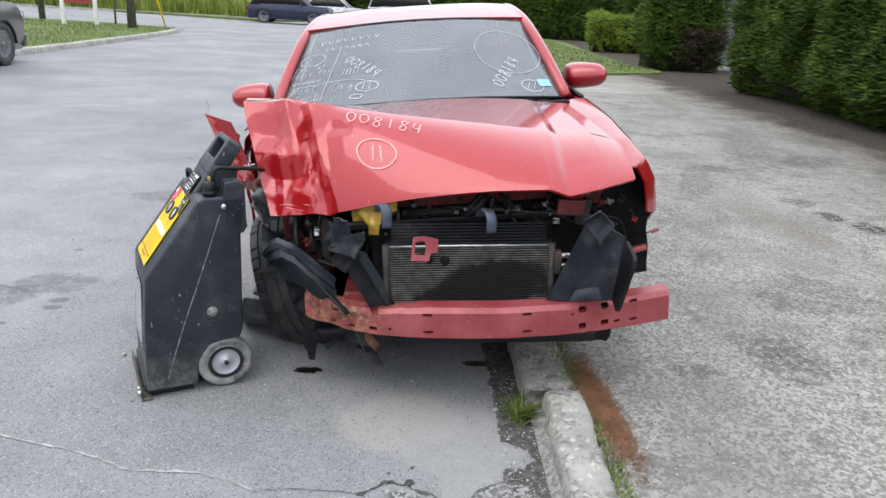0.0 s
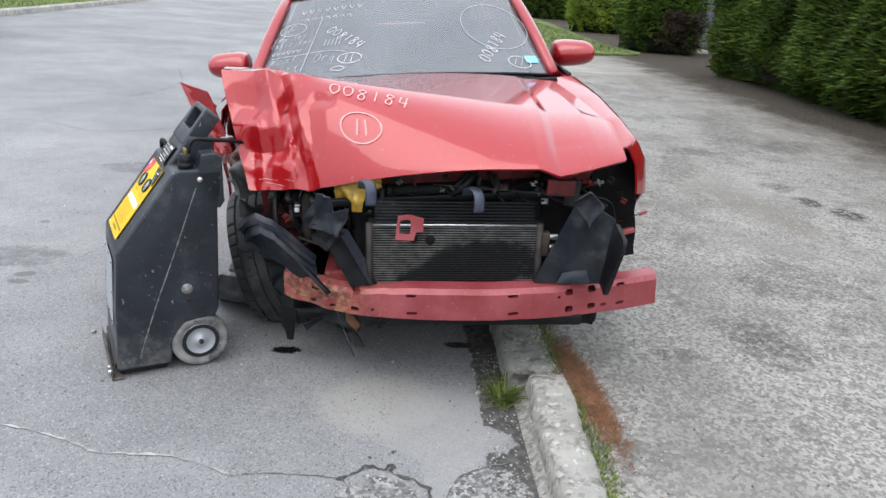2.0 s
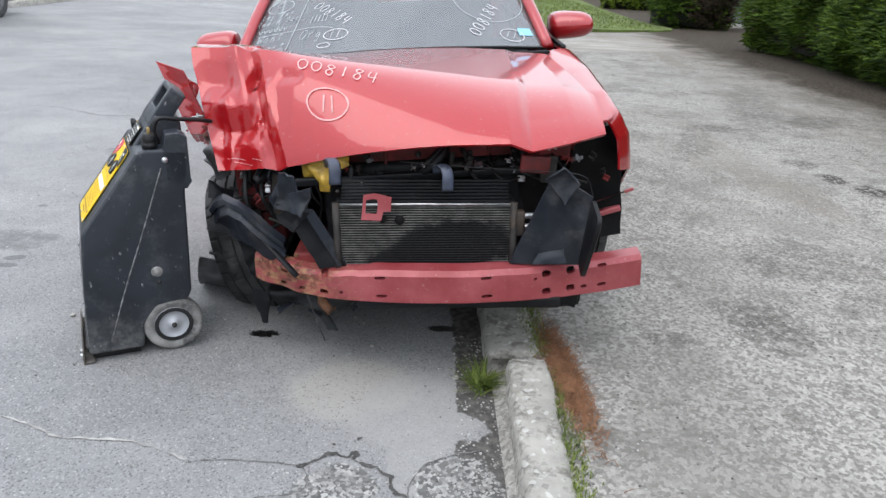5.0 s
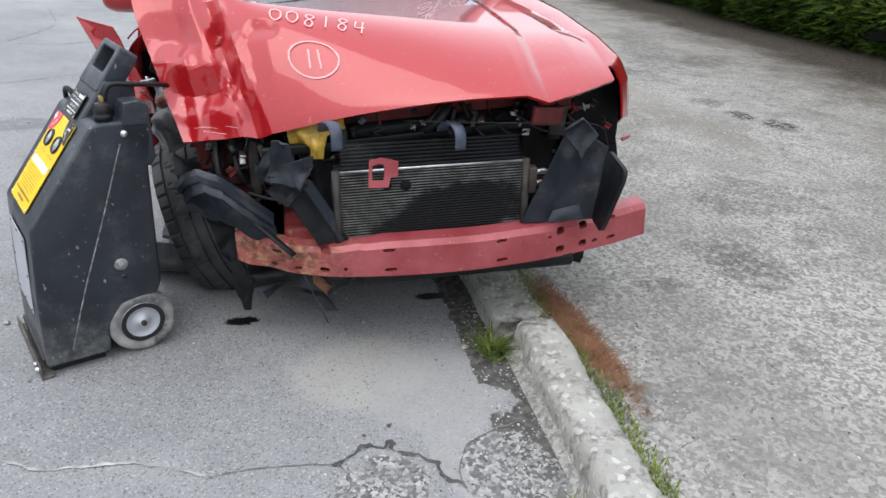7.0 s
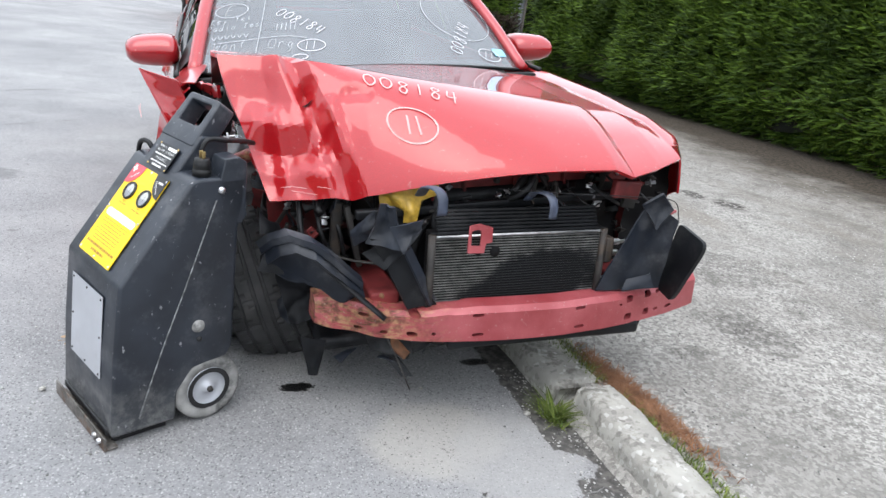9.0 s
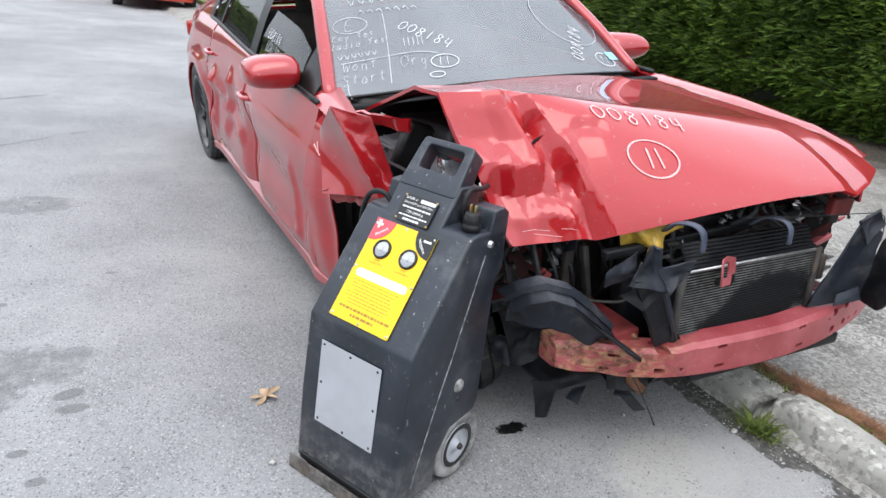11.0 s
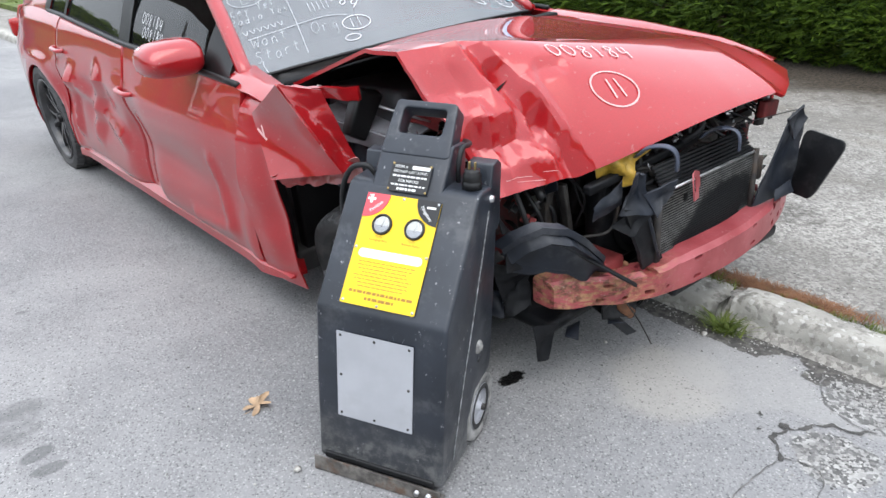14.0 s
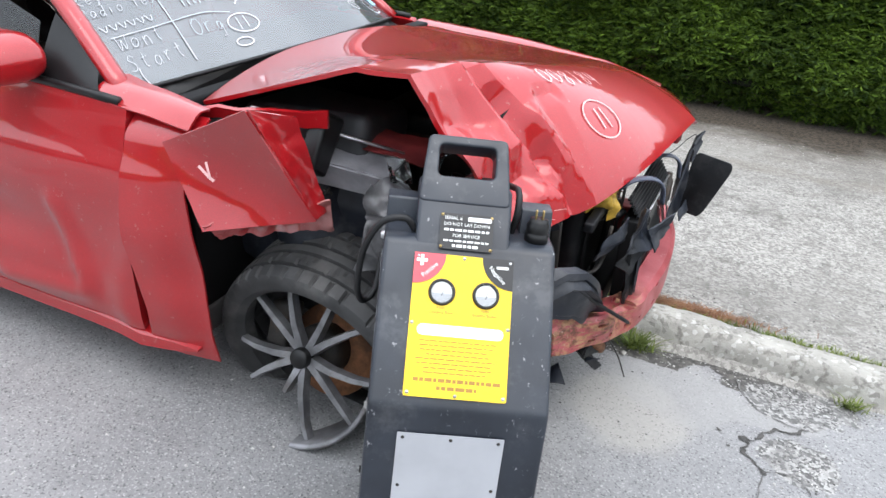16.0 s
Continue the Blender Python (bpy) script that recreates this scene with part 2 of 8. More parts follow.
BEAM_RED = make_wreck_red()
INNER_RED = plain("dark red inner body paint", (0.15, 0.022, 0.022), 0.6, 0, 0.5, 7, 90, dirt=(0.03, 0.027, 0.024), dirt_amount=0.85, spec=0.3)
BLACK_PLASTIC = plain("dusty black plastic", (0.006, 0.0065, 0.008), 0.5, 0, 0.35, 8, 220, 0.3, 0.0006, dirt=(0.07, 0.07, 0.07), dirt_amount=0.3, spec=0.25)
GREY_PLASTIC = plain("blue-grey plastic liner", (0.012, 0.015, 0.022), 0.45, 0, 0.4, 8, 220, 0.3, 0.0006, dirt=(0.11, 0.11, 0.115), dirt_amount=0.4, spec=0.35)
LATCH_BLUE = plain("dusty blue-grey plastic strap", (0.045, 0.055, 0.085), 0.5, 0, 0.3, 20, 200, dirt=(0.16, 0.16, 0.16), dirt_amount=0.4)
TRIM_BLACK = plain("satin black trim", (0.007, 0.007, 0.0075), 0.4, 0, 0.3, 14, 200, spec=0.35)
DARK_METAL = plain("grimy engine metal", (0.035, 0.032, 0.03), 0.65, 0.4, 0.5, 12, 90, 0.5, 0.001, dirt=(0.09, 0.06, 0.04), dirt_amount=0.6)
BARE_METAL = plain("bare aluminium", (0.55, 0.55, 0.56), 0.35, 0.9, 0.3, 18, 150, 0.2, 0.0006, dirt=(0.2, 0.18, 0.16), dirt_amount=0.5)
RUST = plain("rusty steel", (0.19, 0.08, 0.035), 0.8, 0.1, 0.5, 22, 120, 0.6, 0.0015, dirt=(0.10, 0.05, 0.03), dirt_amount=0.7)


def make_fins():
    """Thin metal fins, with a dark reflection painted over the lower middle."""
    k = Nodes("condenser fins")
    x = k.make("ShaderNodeSeparateXYZ")
    k.link(k.where, x.inputs[0])
    a = k.math("DIVIDE", k.math("SUBTRACT", x.outputs[0], 0.20), 0.27)
    b = k.math("DIVIDE", k.math("SUBTRACT", x.outputs[2], k.math("ADD", 0.39, k.math("MULTIPLY", x.outputs[0], 0.12))), 0.13)
    d = k.math("ADD", k.math("ADD", k.math("MULTIPLY", a, a), k.math("MULTIPLY", b, b)), k.math("MULTIPLY", k.math("SUBTRACT", k.noise(9, 6, 0.65), 0.5), 2.2))
    # 0 within the painted dark reflection, 1 on the plain fin colour
    dry = k.ramp(d, 0.8, 1.15)
    col = k.mix(k.ramp(k.noise(30, 4), 0.3, 0.7), (0.07, 0.069, 0.066), (0.16, 0.156, 0.15))
    return k.finish(k.mix(dry, (0.008, 0.008, 0.009), col), 0.45, 0.5, k.noise(200, 3), 0.3, 0.0006)


FIN_METAL = make_fins()
CORE_BLACK = plain("black core and recess fill", (0.005, 0.005, 0.0055), 0.7, 0, 0.4, 10, 300, spec=0.2)
YELLOW_PLASTIC = plain("yellow plastic", (0.48, 0.30, 0.04), 0.4, 0, 0.4, 16, 160, dirt=(0.14, 0.08, 0.03), dirt_amount=0.8)
CABIN = plain("dark grey cabin trim", (0.035, 0.034, 0.034), 0.75, 0, 0.3, 6, 160)
SEAT_CLOTH = plain("tan grey seat cloth", (0.11, 0.095, 0.085), 0.9, 0, 0.25, 8, 300, 0.4, 0.001)
RUBBER = plain("tyre rubber", (0.040, 0.040, 0.041), 0.65, 0, 0.4, 9, 140, 0.4, 0.001, dirt=(0.11, 0.105, 0.10), dirt_amount=0.55)
RIM_BLACK = plain("gunmetal wheel", (0.045, 0.045, 0.048), 0.32, 0.5, 0.3, 12, 160, coat=0.3, dirt=(0.16, 0.14, 0.12), dirt_amount=0.35)
RIM_GREY = plain("scuffed grey wheel", (0.20, 0.20, 0.21), 0.42, 0.6, 0.35, 14, 160, dirt=(0.10, 0.085, 0.07), dirt_amount=0.5)
CHALK = plain("white paint marker", (0.58, 0.58, 0.60), 0.8, 0, 0.06, 40, 300)
CHALK_FAINT = plain("thin white paint marker", (0.40, 0.42, 0.44), 0.8, 0, 0.08, 40, 300)
CHALK_PINK = plain("pale pink paint marker", (0.72, 0.42, 0.41), 0.8, 0, 0.08, 40, 300)
STICKER_BLUE = plain("pale blue sticker", (0.25, 0.55, 0.72), 0.5, 0, 0.1, 30, 200)
LAMP_RED = plain("red lamp lens", (0.35, 0.01, 0.01), 0.12, 0, 0.1, 20, 100)
CABLE = plain("black cable", (0.010, 0.010, 0.011), 0.5, 0, 0.3, 20, 200, spec=0.35)


def make_glass(name, tint, dust=0.0, ior=1.5, soft=0.02):
    """A pane: clear tinted glass that mirrors the sky by its Fresnel gloss, under a film of dust."""
    k = Nodes(name)
    clear = k.make("ShaderNodeBsdfTransparent")
    clear.inputs["Color"].default_value = (*tint, 1)
    gloss = k.make("ShaderNodeBsdfGlossy")
    gloss.inputs["Roughness"].default_value = soft
    fres = k.make("ShaderNodeFresnel")
    fres.inputs["IOR"].default_value = ior
    pane = k.make("ShaderNodeMixShader")
    k.link(fres.outputs[0], pane.inputs[0])
    k.link(clear.outputs[0], pane.inputs[1])
    k.link(gloss.outputs[0], pane.inputs[2])
    last = pane
    if dust:
        film = k.make("ShaderNodeBsdfDiffuse")
        film.inputs["Color"].default_value = (0.50, 0.53, 0.57, 1)
        last = k.make("ShaderNodeMixShader")
        k.put(last.inputs[0], k.ramp(k.noise(2.5, 6, 0.65), 0.3, 0.8, dust * 0.7, dust * 1.4))
        k.link(pane.outputs[0], last.inputs[1])
        k.link(film.outputs[0], last.inputs[2])
    k.link(last.outputs[0], k.tree.nodes["Material Output"].inputs["Surface"])
    return k.mat


# the pale dust film and high IOR also make up for missing sky reflection
GLASS = make_glass("tinted windscreen glass", (0.42, 0.46, 0.46), 0.12, 2.65, 0.03)
DARK_GLASS = make_glass("dark tinted side glass", (0.25, 0.27, 0.27), 0.015)
CLEAR_GLASS = make_glass("clear glass", (0.95, 0.96, 0.96), 0.01)
MIRROR = plain("mirror glass", (0.85, 0.86, 0.87), 0.03, 1.0, 0.02)


def make_cart_shell():
    """Moulded black polyethylene, scuffed pale and dusted grey towards patches of its own."""
    k = Nodes("scuffed moulded plastic")
    col = k.mix(k.ramp(k.noise(5, 5), 0.3, 0.7), (0.009, 0.012, 0.018), (0.020, 0.025, 0.035))
    col = k.mix(k.math("MULTIPLY", k.ramp(k.noise(9, 8, 0.72), 0.50, 0.70), 0.35), col, (0.11, 0.113, 0.12))
    col = k.mix(k.math("MULTIPLY", k.ramp(k.noise(55, 6, 0.7, (1, 1, 0.6)), 0.64, 0.68), 0.7), col, (0.32, 0.32, 0.33))
    where = k.make("ShaderNodeSeparateXYZ")
    k.link(k.where, where.inputs[0])
    low = k.ramp(k.math("ADD", where.outputs[2], k.math("MULTIPLY", k.noise(12, 6, 0.7), 0.3)), 0.14, 0.40, 1.0, 0.0)
    col = k.mix(k.math("MULTIPLY", low, k.ramp(k.noise(20, 7, 0.75), 0.42, 0.62, 0.15, 0.7)), col, (0.20, 0.198, 0.19))
    return k.finish(col, k.ramp(k.noise(11, 5), 0.3, 0.7, 0.32, 0.48), 0, k.noise(260, 4), 0.25, 0.0006, spec=0.55)


CART = make_cart_shell()
CART_SCUFF = plain("pale scuffed plastic edge", (0.16, 0.163, 0.17), 0.6, 0, 0.7, 40, 200)
CART_YELLOW = plain("yellow printed label", (0.82, 0.535, 0.006), 0.42, 0, 0.05, 9, 200, 0.1)
CART_RED = plain("red printed label", (0.62, 0.07, 0.09), 0.42, 0, 0.06, 9, 200, 0.1)
CART_PLATE = plain("brushed pale metal plate", (0.46, 0.47, 0.50), 0.5, 0.35, 0.06, 7, 260, 0.15, 0.0005, dirt=(0.36, 0.36, 0.37), dirt_amount=0.4)
CART_BLACK = plain("black printed label", (0.012, 0.012, 0.013), 0.45, 0, 0.2, 9, 200, 0.1)
INK = plain("dark ink", (0.34, 0.17, 0.02), 0.5, 0, 0.1)
WHITE_INK = plain("white ink", (0.78, 0.78, 0.76), 0.5, 0, 0.08)
GAUGE_FACE = plain("white gauge face", (0.72, 0.72, 0.70), 0.4, 0, 0.05)
CART_WHEEL = plain("pale grey rubber wheel", (0.26, 0.255, 0.245), 0.8, 0, 0.3, 14, 160, 0.6, 0.001, dirt=(0.06, 0.06, 0.058), dirt_amount=0.95)
BRASS = plain("dull brass", (0.45, 0.33, 0.14), 0.4, 0.9, 0.3, 40, 200)


def make_ground():
    """Old asphalt with dark aggregate, pale worn cement, wet gutter dirt, oil and damp stains."""
    k = Nodes("worn street asphalt")
    pale = k.ramp(k.noise(0.55, 6, 0.6), 0.32, 0.70)
    col = k.mix(pale, (0.20, 0.20, 0.205), (0.31, 0.307, 0.305))
    col = k.mix(k.math("MULTIPLY", k.ramp(k.noise(3.2, 7, 0.66), 0.42, 0.66), 0.35), col, (0.17, 0.168, 0.17))
    grain = k.cells(200, "Color")
    g = k.make("ShaderNodeRGBToBW")
    k.link(grain, g.inputs[0])
    col = k.mix(k.ramp(g.outputs[0], 0.70, 0.95, 0.0, 0.6), col, (0.48, 0.47, 0.46))
    col = k.mix(k.ramp(g.outputs[0], 0.10, 0.30, 0.7, 0.0), col, (0.065, 0.065, 0.068))
    col = k.mix(k.math("MULTIPLY", k.ramp(k.noise(95, 4, 0.7), 0.5, 0.66), 0.4), col, (0.36, 0.35, 0.345))
    # pale cement smear by the gutter and the coarse broken patch in front of it
    cement = k.blob(-0.03, 2.97, 0.24, 0.20, 20, 0.16, 6, 0.22)
    sandy = k.mix(k.noise(60, 4), (0.42, 0.40, 0.37), (0.31, 0.30, 0.28))
    sandy = k.mix(k.ramp(g.outputs[0], 0.08, 0.22, 0.8, 0.0), sandy, (0.11, 0.10, 0.09))
    col = k.mix(k.math("MULTIPLY", cement, 0.75), col, sandy)
    slurry = k.math("MAXIMUM", k.blob(0.22, 2.84, 0.22, 0.26, -20, 0.2, 6, 0.10), k.blob(0.20, 2.52, 0.07, 0.22, 10, 0.2, 9, 0.08))
    col = k.mix(k.math("MULTIPLY", slurry, 0.55), col, k.mix(k.noise(45, 5), (0.37, 0.362, 0.35), (0.29, 0.285, 0.28)))
    # wet dirt along the kerb
    x = k.make("ShaderNodeSeparateXYZ")
    k.link(k.where, x.inputs[0])
    edge = k.math("ADD", x.outputs[0], k.math("MULTIPLY", k.math("SUBTRACT", k.noise(5, 5, 0.6), 0.5), 0.12))
    gutter = k.math("MULTIPLY", k.ramp(edge, 0.352, 0.362), k.ramp(k.math("ADD", x.outputs[1], k.math("MULTIPLY", k.noise(7, 5), 0.4)), 2.45, 2.62))
    gutter = k.math("MULTIPLY", gutter, k.ramp(x.outputs[1], 12, 5.0))
    lip = k.blob(0.37, 2.76, 0.10, 0.075, -25, 0.2, 16, 0.06)
    gutter = k.math("MULTIPLY", gutter, k.math("SUBTRACT", 1.0, lip))
    col = k.mix(k.math("MULTIPLY", gutter, 0.9), col, k.mix(k.ramp(k.noise(30, 5), 0.4, 0.65), (0.045, 0.042, 0.038), (0.12, 0.112, 0.10)))
    # asphalt broken open to coarse stones beside the gutter
    gravel = k.cells(75, "Color")
    g2 = k.make("ShaderNodeRGBToBW")
    k.link(gravel, g2.inputs[0])
    broken = k.math("MAXIMUM", k.blob(-0.02, 2.41, 0.13, 0.13, 15, 0.25, 9, 0.05), k.blob(0.37, 2.40, 0.15, 0.20, 15, 0.25, 9, 0.05))
    stones = k.mix(k.ramp(g2.outputs[0], 0.25, 0.85), (0.085, 0.083, 0.08), (0.46, 0.45, 0.43))
    col = k.mix(k.math("MULTIPLY", broken, 0.85), col, k.mix(k.ramp(k.noise(10, 5), 0.4, 0.65, 0.0, 0.6), stones, (0.16, 0.155, 0.15)))
    # stains: damp blots on the open road, oil under the engine
    for cx, cy, rx, ry, turn, depth, ragged in ((-1.95, 4.20, 0.22, 0.15, 10, 0.62, 0.35), (-2.15, 4.02, 0.22, 0.14, 30, 0.5, 0.4), (-1.81, 3.99, 0.05, 0.03, 20, 0.6, 0.1), (-1.80, 3.90, 0.05, 0.028, 0, 0.6, 0.1),
                                                (-1.98, 6.06, 0.22, 0.16, 0, 0.5, 0.35), (-1.95, 3.70, 0.03, 0.02, 0, 0.6, 0.1), (-2.05, 4.75, 0.03, 0.02, 0, 0.55, 0.1), (-1.9, 3.55, 0.028, 0.02, 0, 0.6, 0.1), (-2.6, 3.6, 0.35, 0.3, 0, 0.35, 0.3), (-1.62, 5.0, 0.02, 0.015, 0, 0.5, 0.1)):
        mottle = k.ramp(k.noise(13, 7, 0.75), 0.36, 0.60, 0.35, 1.0) if rx > 0.15 else 1.0
        col = k.mix(k.math("MULTIPLY", k.math("MULTIPLY", k.blob(cx, cy, rx, ry, turn, ragged, 9, 0.16), depth), mottle), col, (0.095, 0.095, 0.097))
    oil = k.blob(-0.437, 3.347, 0.062, 0.027, 5, 0.55, 42, 0.06)
    splash = k.math("MULTIPLY", k.blob(-0.43, 3.33, 0.13, 0.085, 5, 0.3, 20, 0.3), k.ramp(k.noise(85, 2), 0.66, 0.70))
    oil = k.math("MAXIMUM", oil, splash)
    drip = k.math("MAXIMUM", oil, k.blob(0.315, 3.46, 0.06, 0.03, 0, 0.35, 24, 0.1))
    col = k.mix(drip, col, (0.006, 0.006, 0.006))
    rough = k.math("SUBTRACT", k.ramp(k.noise(40, 3), 0.3, 0.7, 0.78, 0.95), k.math("MULTIPLY", drip, 0.5))
    h = k.math("ADD", k.noise(150, 4, 0.7), k.math("MULTIPLY", g.outputs[0], 0.4))
    return k.finish(col, rough, 0, h, 0.55, 0.004, spec=0.3)


def make_lot():
    """Coarse grey chip seal with dark bald blots, dusty soil and painted hedge shadow towards the hedge."""
    k = Nodes("coarse gravel chip seal")
    a = k.make("ShaderNodeRGBToBW")
    k.link(k.cells(72, "Color"), a.inputs[0])
    b = k.make("ShaderNodeRGBToBW")
    k.link(k.cells(210, "Color"), b.inputs[0])
    col = k.mix(k.ramp(a.outputs[0], 0.15, 0.85), (0.135, 0.128, 0.117), (0.47, 0.447, 0.41))
    col = k.mix(0.4, col, k.mix(b.outputs[0], (0.12, 0.115, 0.107), (0.45, 0.43, 0.40)))
    col = k.mix(k.math("MULTIPLY", k.ramp(k.noise(1.3, 7, 0.7), 0.44, 0.62), 0.5), col, (0.135, 0.126, 0.114))
    col = k.mix(k.math("MULTIPLY", k.ramp(k.noise(6, 7, 0.72), 0.53, 0.63), 0.45), col, (0.10, 0.094, 0.084))
    col = k.mix(k.math("MULTIPLY", k.ramp(k.noise(0.5, 5, 0.6), 0.45, 0.7), 0.35), col, (0.35, 0.335, 0.305))
    for cx, cy, rx, ry, turn, depth in ((1.75, 3.45, 0.16, 0.22, 20, 0.6), (1.25, 3.3, 0.1, 0.05, 0, 0.5), (3.49, 5.60, 0.13, 0.16, 0, 1.0), (3.35, 5.92, 0.11, 0.13, 0, 1.0), (3.3, 6.35, 0.12, 0.12, 0, 0.7), (4.4, 8.2, 0.5, 0.25, 40, 0.6), (5.0, 6.6, 0.7, 0.3, 80, 0.55), (5.2, 4.6, 0.5, 0.25, 70, 0.5), (3.0, 7.6, 0.3, 0.16, 0, 0.6), (2.6, 6.9, 0.6, 0.16, 65, 0.5), (4.0, 9.0, 1.6, 0.3, 70, 0.45), (2.3, 4.2, 0.35, 0.3, 0, 0.4), (1.2, 5.6, 0.3, 0.6, 0, 0.4)):
        col = k.mix(k.math("MULTIPLY", k.math("MULTIPLY", k.blob(cx, cy, rx, ry, turn, 0.6, 7, 0.4), k.ramp(k.noise(26, 5, 0.7), 0.36, 0.56)), depth), col, (0.04, 0.036, 0.032))
    x = k.make("ShaderNodeSeparateXYZ")
    k.link(k.where, x.inputs[0])
    tracks = k.math("MULTIPLY", k.ramp(k.noise(0.55, 6, 0.65, (1.5, 0.45, 1)), 0.48, 0.66), k.ramp(x.outputs[0], 1.2, 3.6))
    col = k.mix(k.math("MULTIPLY", tracks, 0.75), col, k.mix(k.noise(30, 6, 0.7), (0.10, 0.085, 0.07), (0.30, 0.27, 0.23)))
    drive = k.blob(5.4, 15.9, 3.4, 1.3, 25, 0.25, 2, 0.3)
    col = k.mix(k.math("MULTIPLY", drive, 0.7), col, k.mix(k.ramp(k.noise(2.2, 6, 0.7, (0.4, 2, 1)), 0.4, 0.6), (0.26, 0.235, 0.20), (0.42, 0.40, 0.365)))
    dusty = k.ramp(k.math("ADD", x.outputs[0], k.math("MULTIPLY", k.noise(1.1, 6, 0.65), 2.0)), 4.4, 6.8)
    col = k.mix(k.math("MULTIPLY", dusty, 0.55), col, k.mix(k.ramp(k.noise(9, 7, 0.7), 0.4, 0.6), (0.13, 0.112, 0.092), (0.27, 0.245, 0.21)))
    # soil at the hedge foot, darkened to include the hedge's shadow
    shaded_soil = k.ramp(k.math("ADD", x.outputs[0], k.math("MULTIPLY", k.noise(1.6, 6, 0.65), 2.0)), 5.8, 6.9)
    col = k.mix(shaded_soil, col, k.mix(k.ramp(k.noise(25, 6, 0.7), 0.35, 0.65), (0.018, 0.014, 0.010), (0.10, 0.08, 0.06)))
    return k.finish(col, 0.9, 0, k.math("ADD", a.outputs[0], k.math("MULTIPLY", b.outputs[0], 0.5)), 0.7, 0.006, spec=0.25)


ROAD = make_ground()
LOT = make_lot()


def make_kerb():
    k = Nodes("old cast kerb concrete")
    col = k.mix(k.ramp(k.noise(4, 6, 0.6), 0.3, 0.7), (0.30, 0.288, 0.262), (0.48, 0.462, 0.42))
    col = k.mix(k.math("MULTIPLY", k.ramp(k.noise(13, 7, 0.7), 0.50, 0.64), 0.7), col, (0.13, 0.122, 0.105))
    chips = k.make("ShaderNodeRGBToBW")
    k.link(k.cells(60, "Color"), chips.inputs[0])
    col = k.mix(k.ramp(chips.outputs[0], 0.74, 0.9, 0.0, 0.6), col, (0.62, 0.61, 0.58))
    col = k.mix(k.ramp(chips.outputs[0], 0.12, 0.25, 0.45, 0.0), col, (0.14, 0.135, 0.125))
    return k.finish(col, 0.92, 0, k.math("ADD", k.noise(45, 6, 0.7), k.math("MULTIPLY", chips.outputs[0], 0.5)), 0.9, 0.005, spec=0.2)


KERB = make_kerb()


def leafy(name, dark, lite, scale=3.0):
    k = Nodes(name)
    info = k.make("ShaderNodeNewGeometry")
    col = k.mix(info.outputs["Random Per Island"], dark, lite)
    col = k.mix(k.math("MULTIPLY", k.ramp(k.noise(scale, 4), 0.4, 0.7), 0.5), col, tuple(v * 0.55 for v in dark))
    mat = k.finish(col, 0.65, 0, spec=0.25)
    k.bsdf.inputs["Subsurface Weight"].default_value = 0.0
    return mat


GRAVEL = leafy("loose gravel chips", (0.06, 0.058, 0.055), (0.56, 0.545, 0.52), 0.3)
HEDGE_LEAF = leafy("cypress sprays", (0.011, 0.030, 0.004), (0.112, 0.186, 0.016), 1.2)
DEAD_LEAF = leafy("dead brown sprays", (0.022, 0.016, 0.011), (0.085, 0.06, 0.042), 1.2)
# near-black, so the depth between the sprays reads as shade
HEDGE_SHADE = plain("painted hedge shade", (0.006, 0.009, 0.004), 0.95, 0, 0.5, 4, 60)
PRIVET_LEAF = leafy("privet leaves", (0.08, 0.14, 0.012), (0.30, 0.40, 0.045), 2.0)
GRASS = leafy("grass blades", (0.07, 0.11, 0.02), (0.21, 0.25, 0.055), 5.0)
WEED = leafy("yellow-green weeds", (0.13, 0.18, 0.025), (0.36, 0.40, 0.09), 0.4)
STRAW = leafy("rusty dead needles", (0.15, 0.07, 0.038), (0.33, 0.165, 0.085), 12.0)
LEAF_BROWN = plain("dry brown leaf", (0.38, 0.26, 0.16), 0.8, 0, 0.3, 30, 200)
LAWN = plain("mown lawn", (0.10, 0.14, 0.032), 0.95, 0, 0.4, 2.5, 60, 0.8, 0.02, dirt=(0.16, 0.14, 0.07), dirt_amount=0.4)
SOIL = plain("dark garden soil", (0.06, 0.043, 0.03), 0.95, 0, 0.4, 3, 40, 0.8, 0.02)
STEEL_SHEET = plain("corrugated zinc sheet", (0.17, 0.18, 0.20), 0.5, 0.4, 0.15, 3, 90, dirt=(0.25, 0.24, 0.22), dirt_amount=0.5)
POLE_WOOD = plain("grey weathered pole", (0.11, 0.10, 0.09), 0.9, 0, 0.3, 6, 60, 0.6, 0.004)
SIGN_WHITE = plain("white sign board", (0.75, 0.75, 0.74), 0.5, 0, 0.06)
SIGN_RED = plain("dull red sign panel", (0.33, 0.06, 0.06), 0.5, 0, 0.1)


# ground: one sheet with the street, the step of the kerb and the higher lot
def lot_height(x, y):
    return 0.09 + 0.012 * (x - 0.68) + 0.012 * noise.noise(Vector((x * 0.6, y * 0.6, 0)))


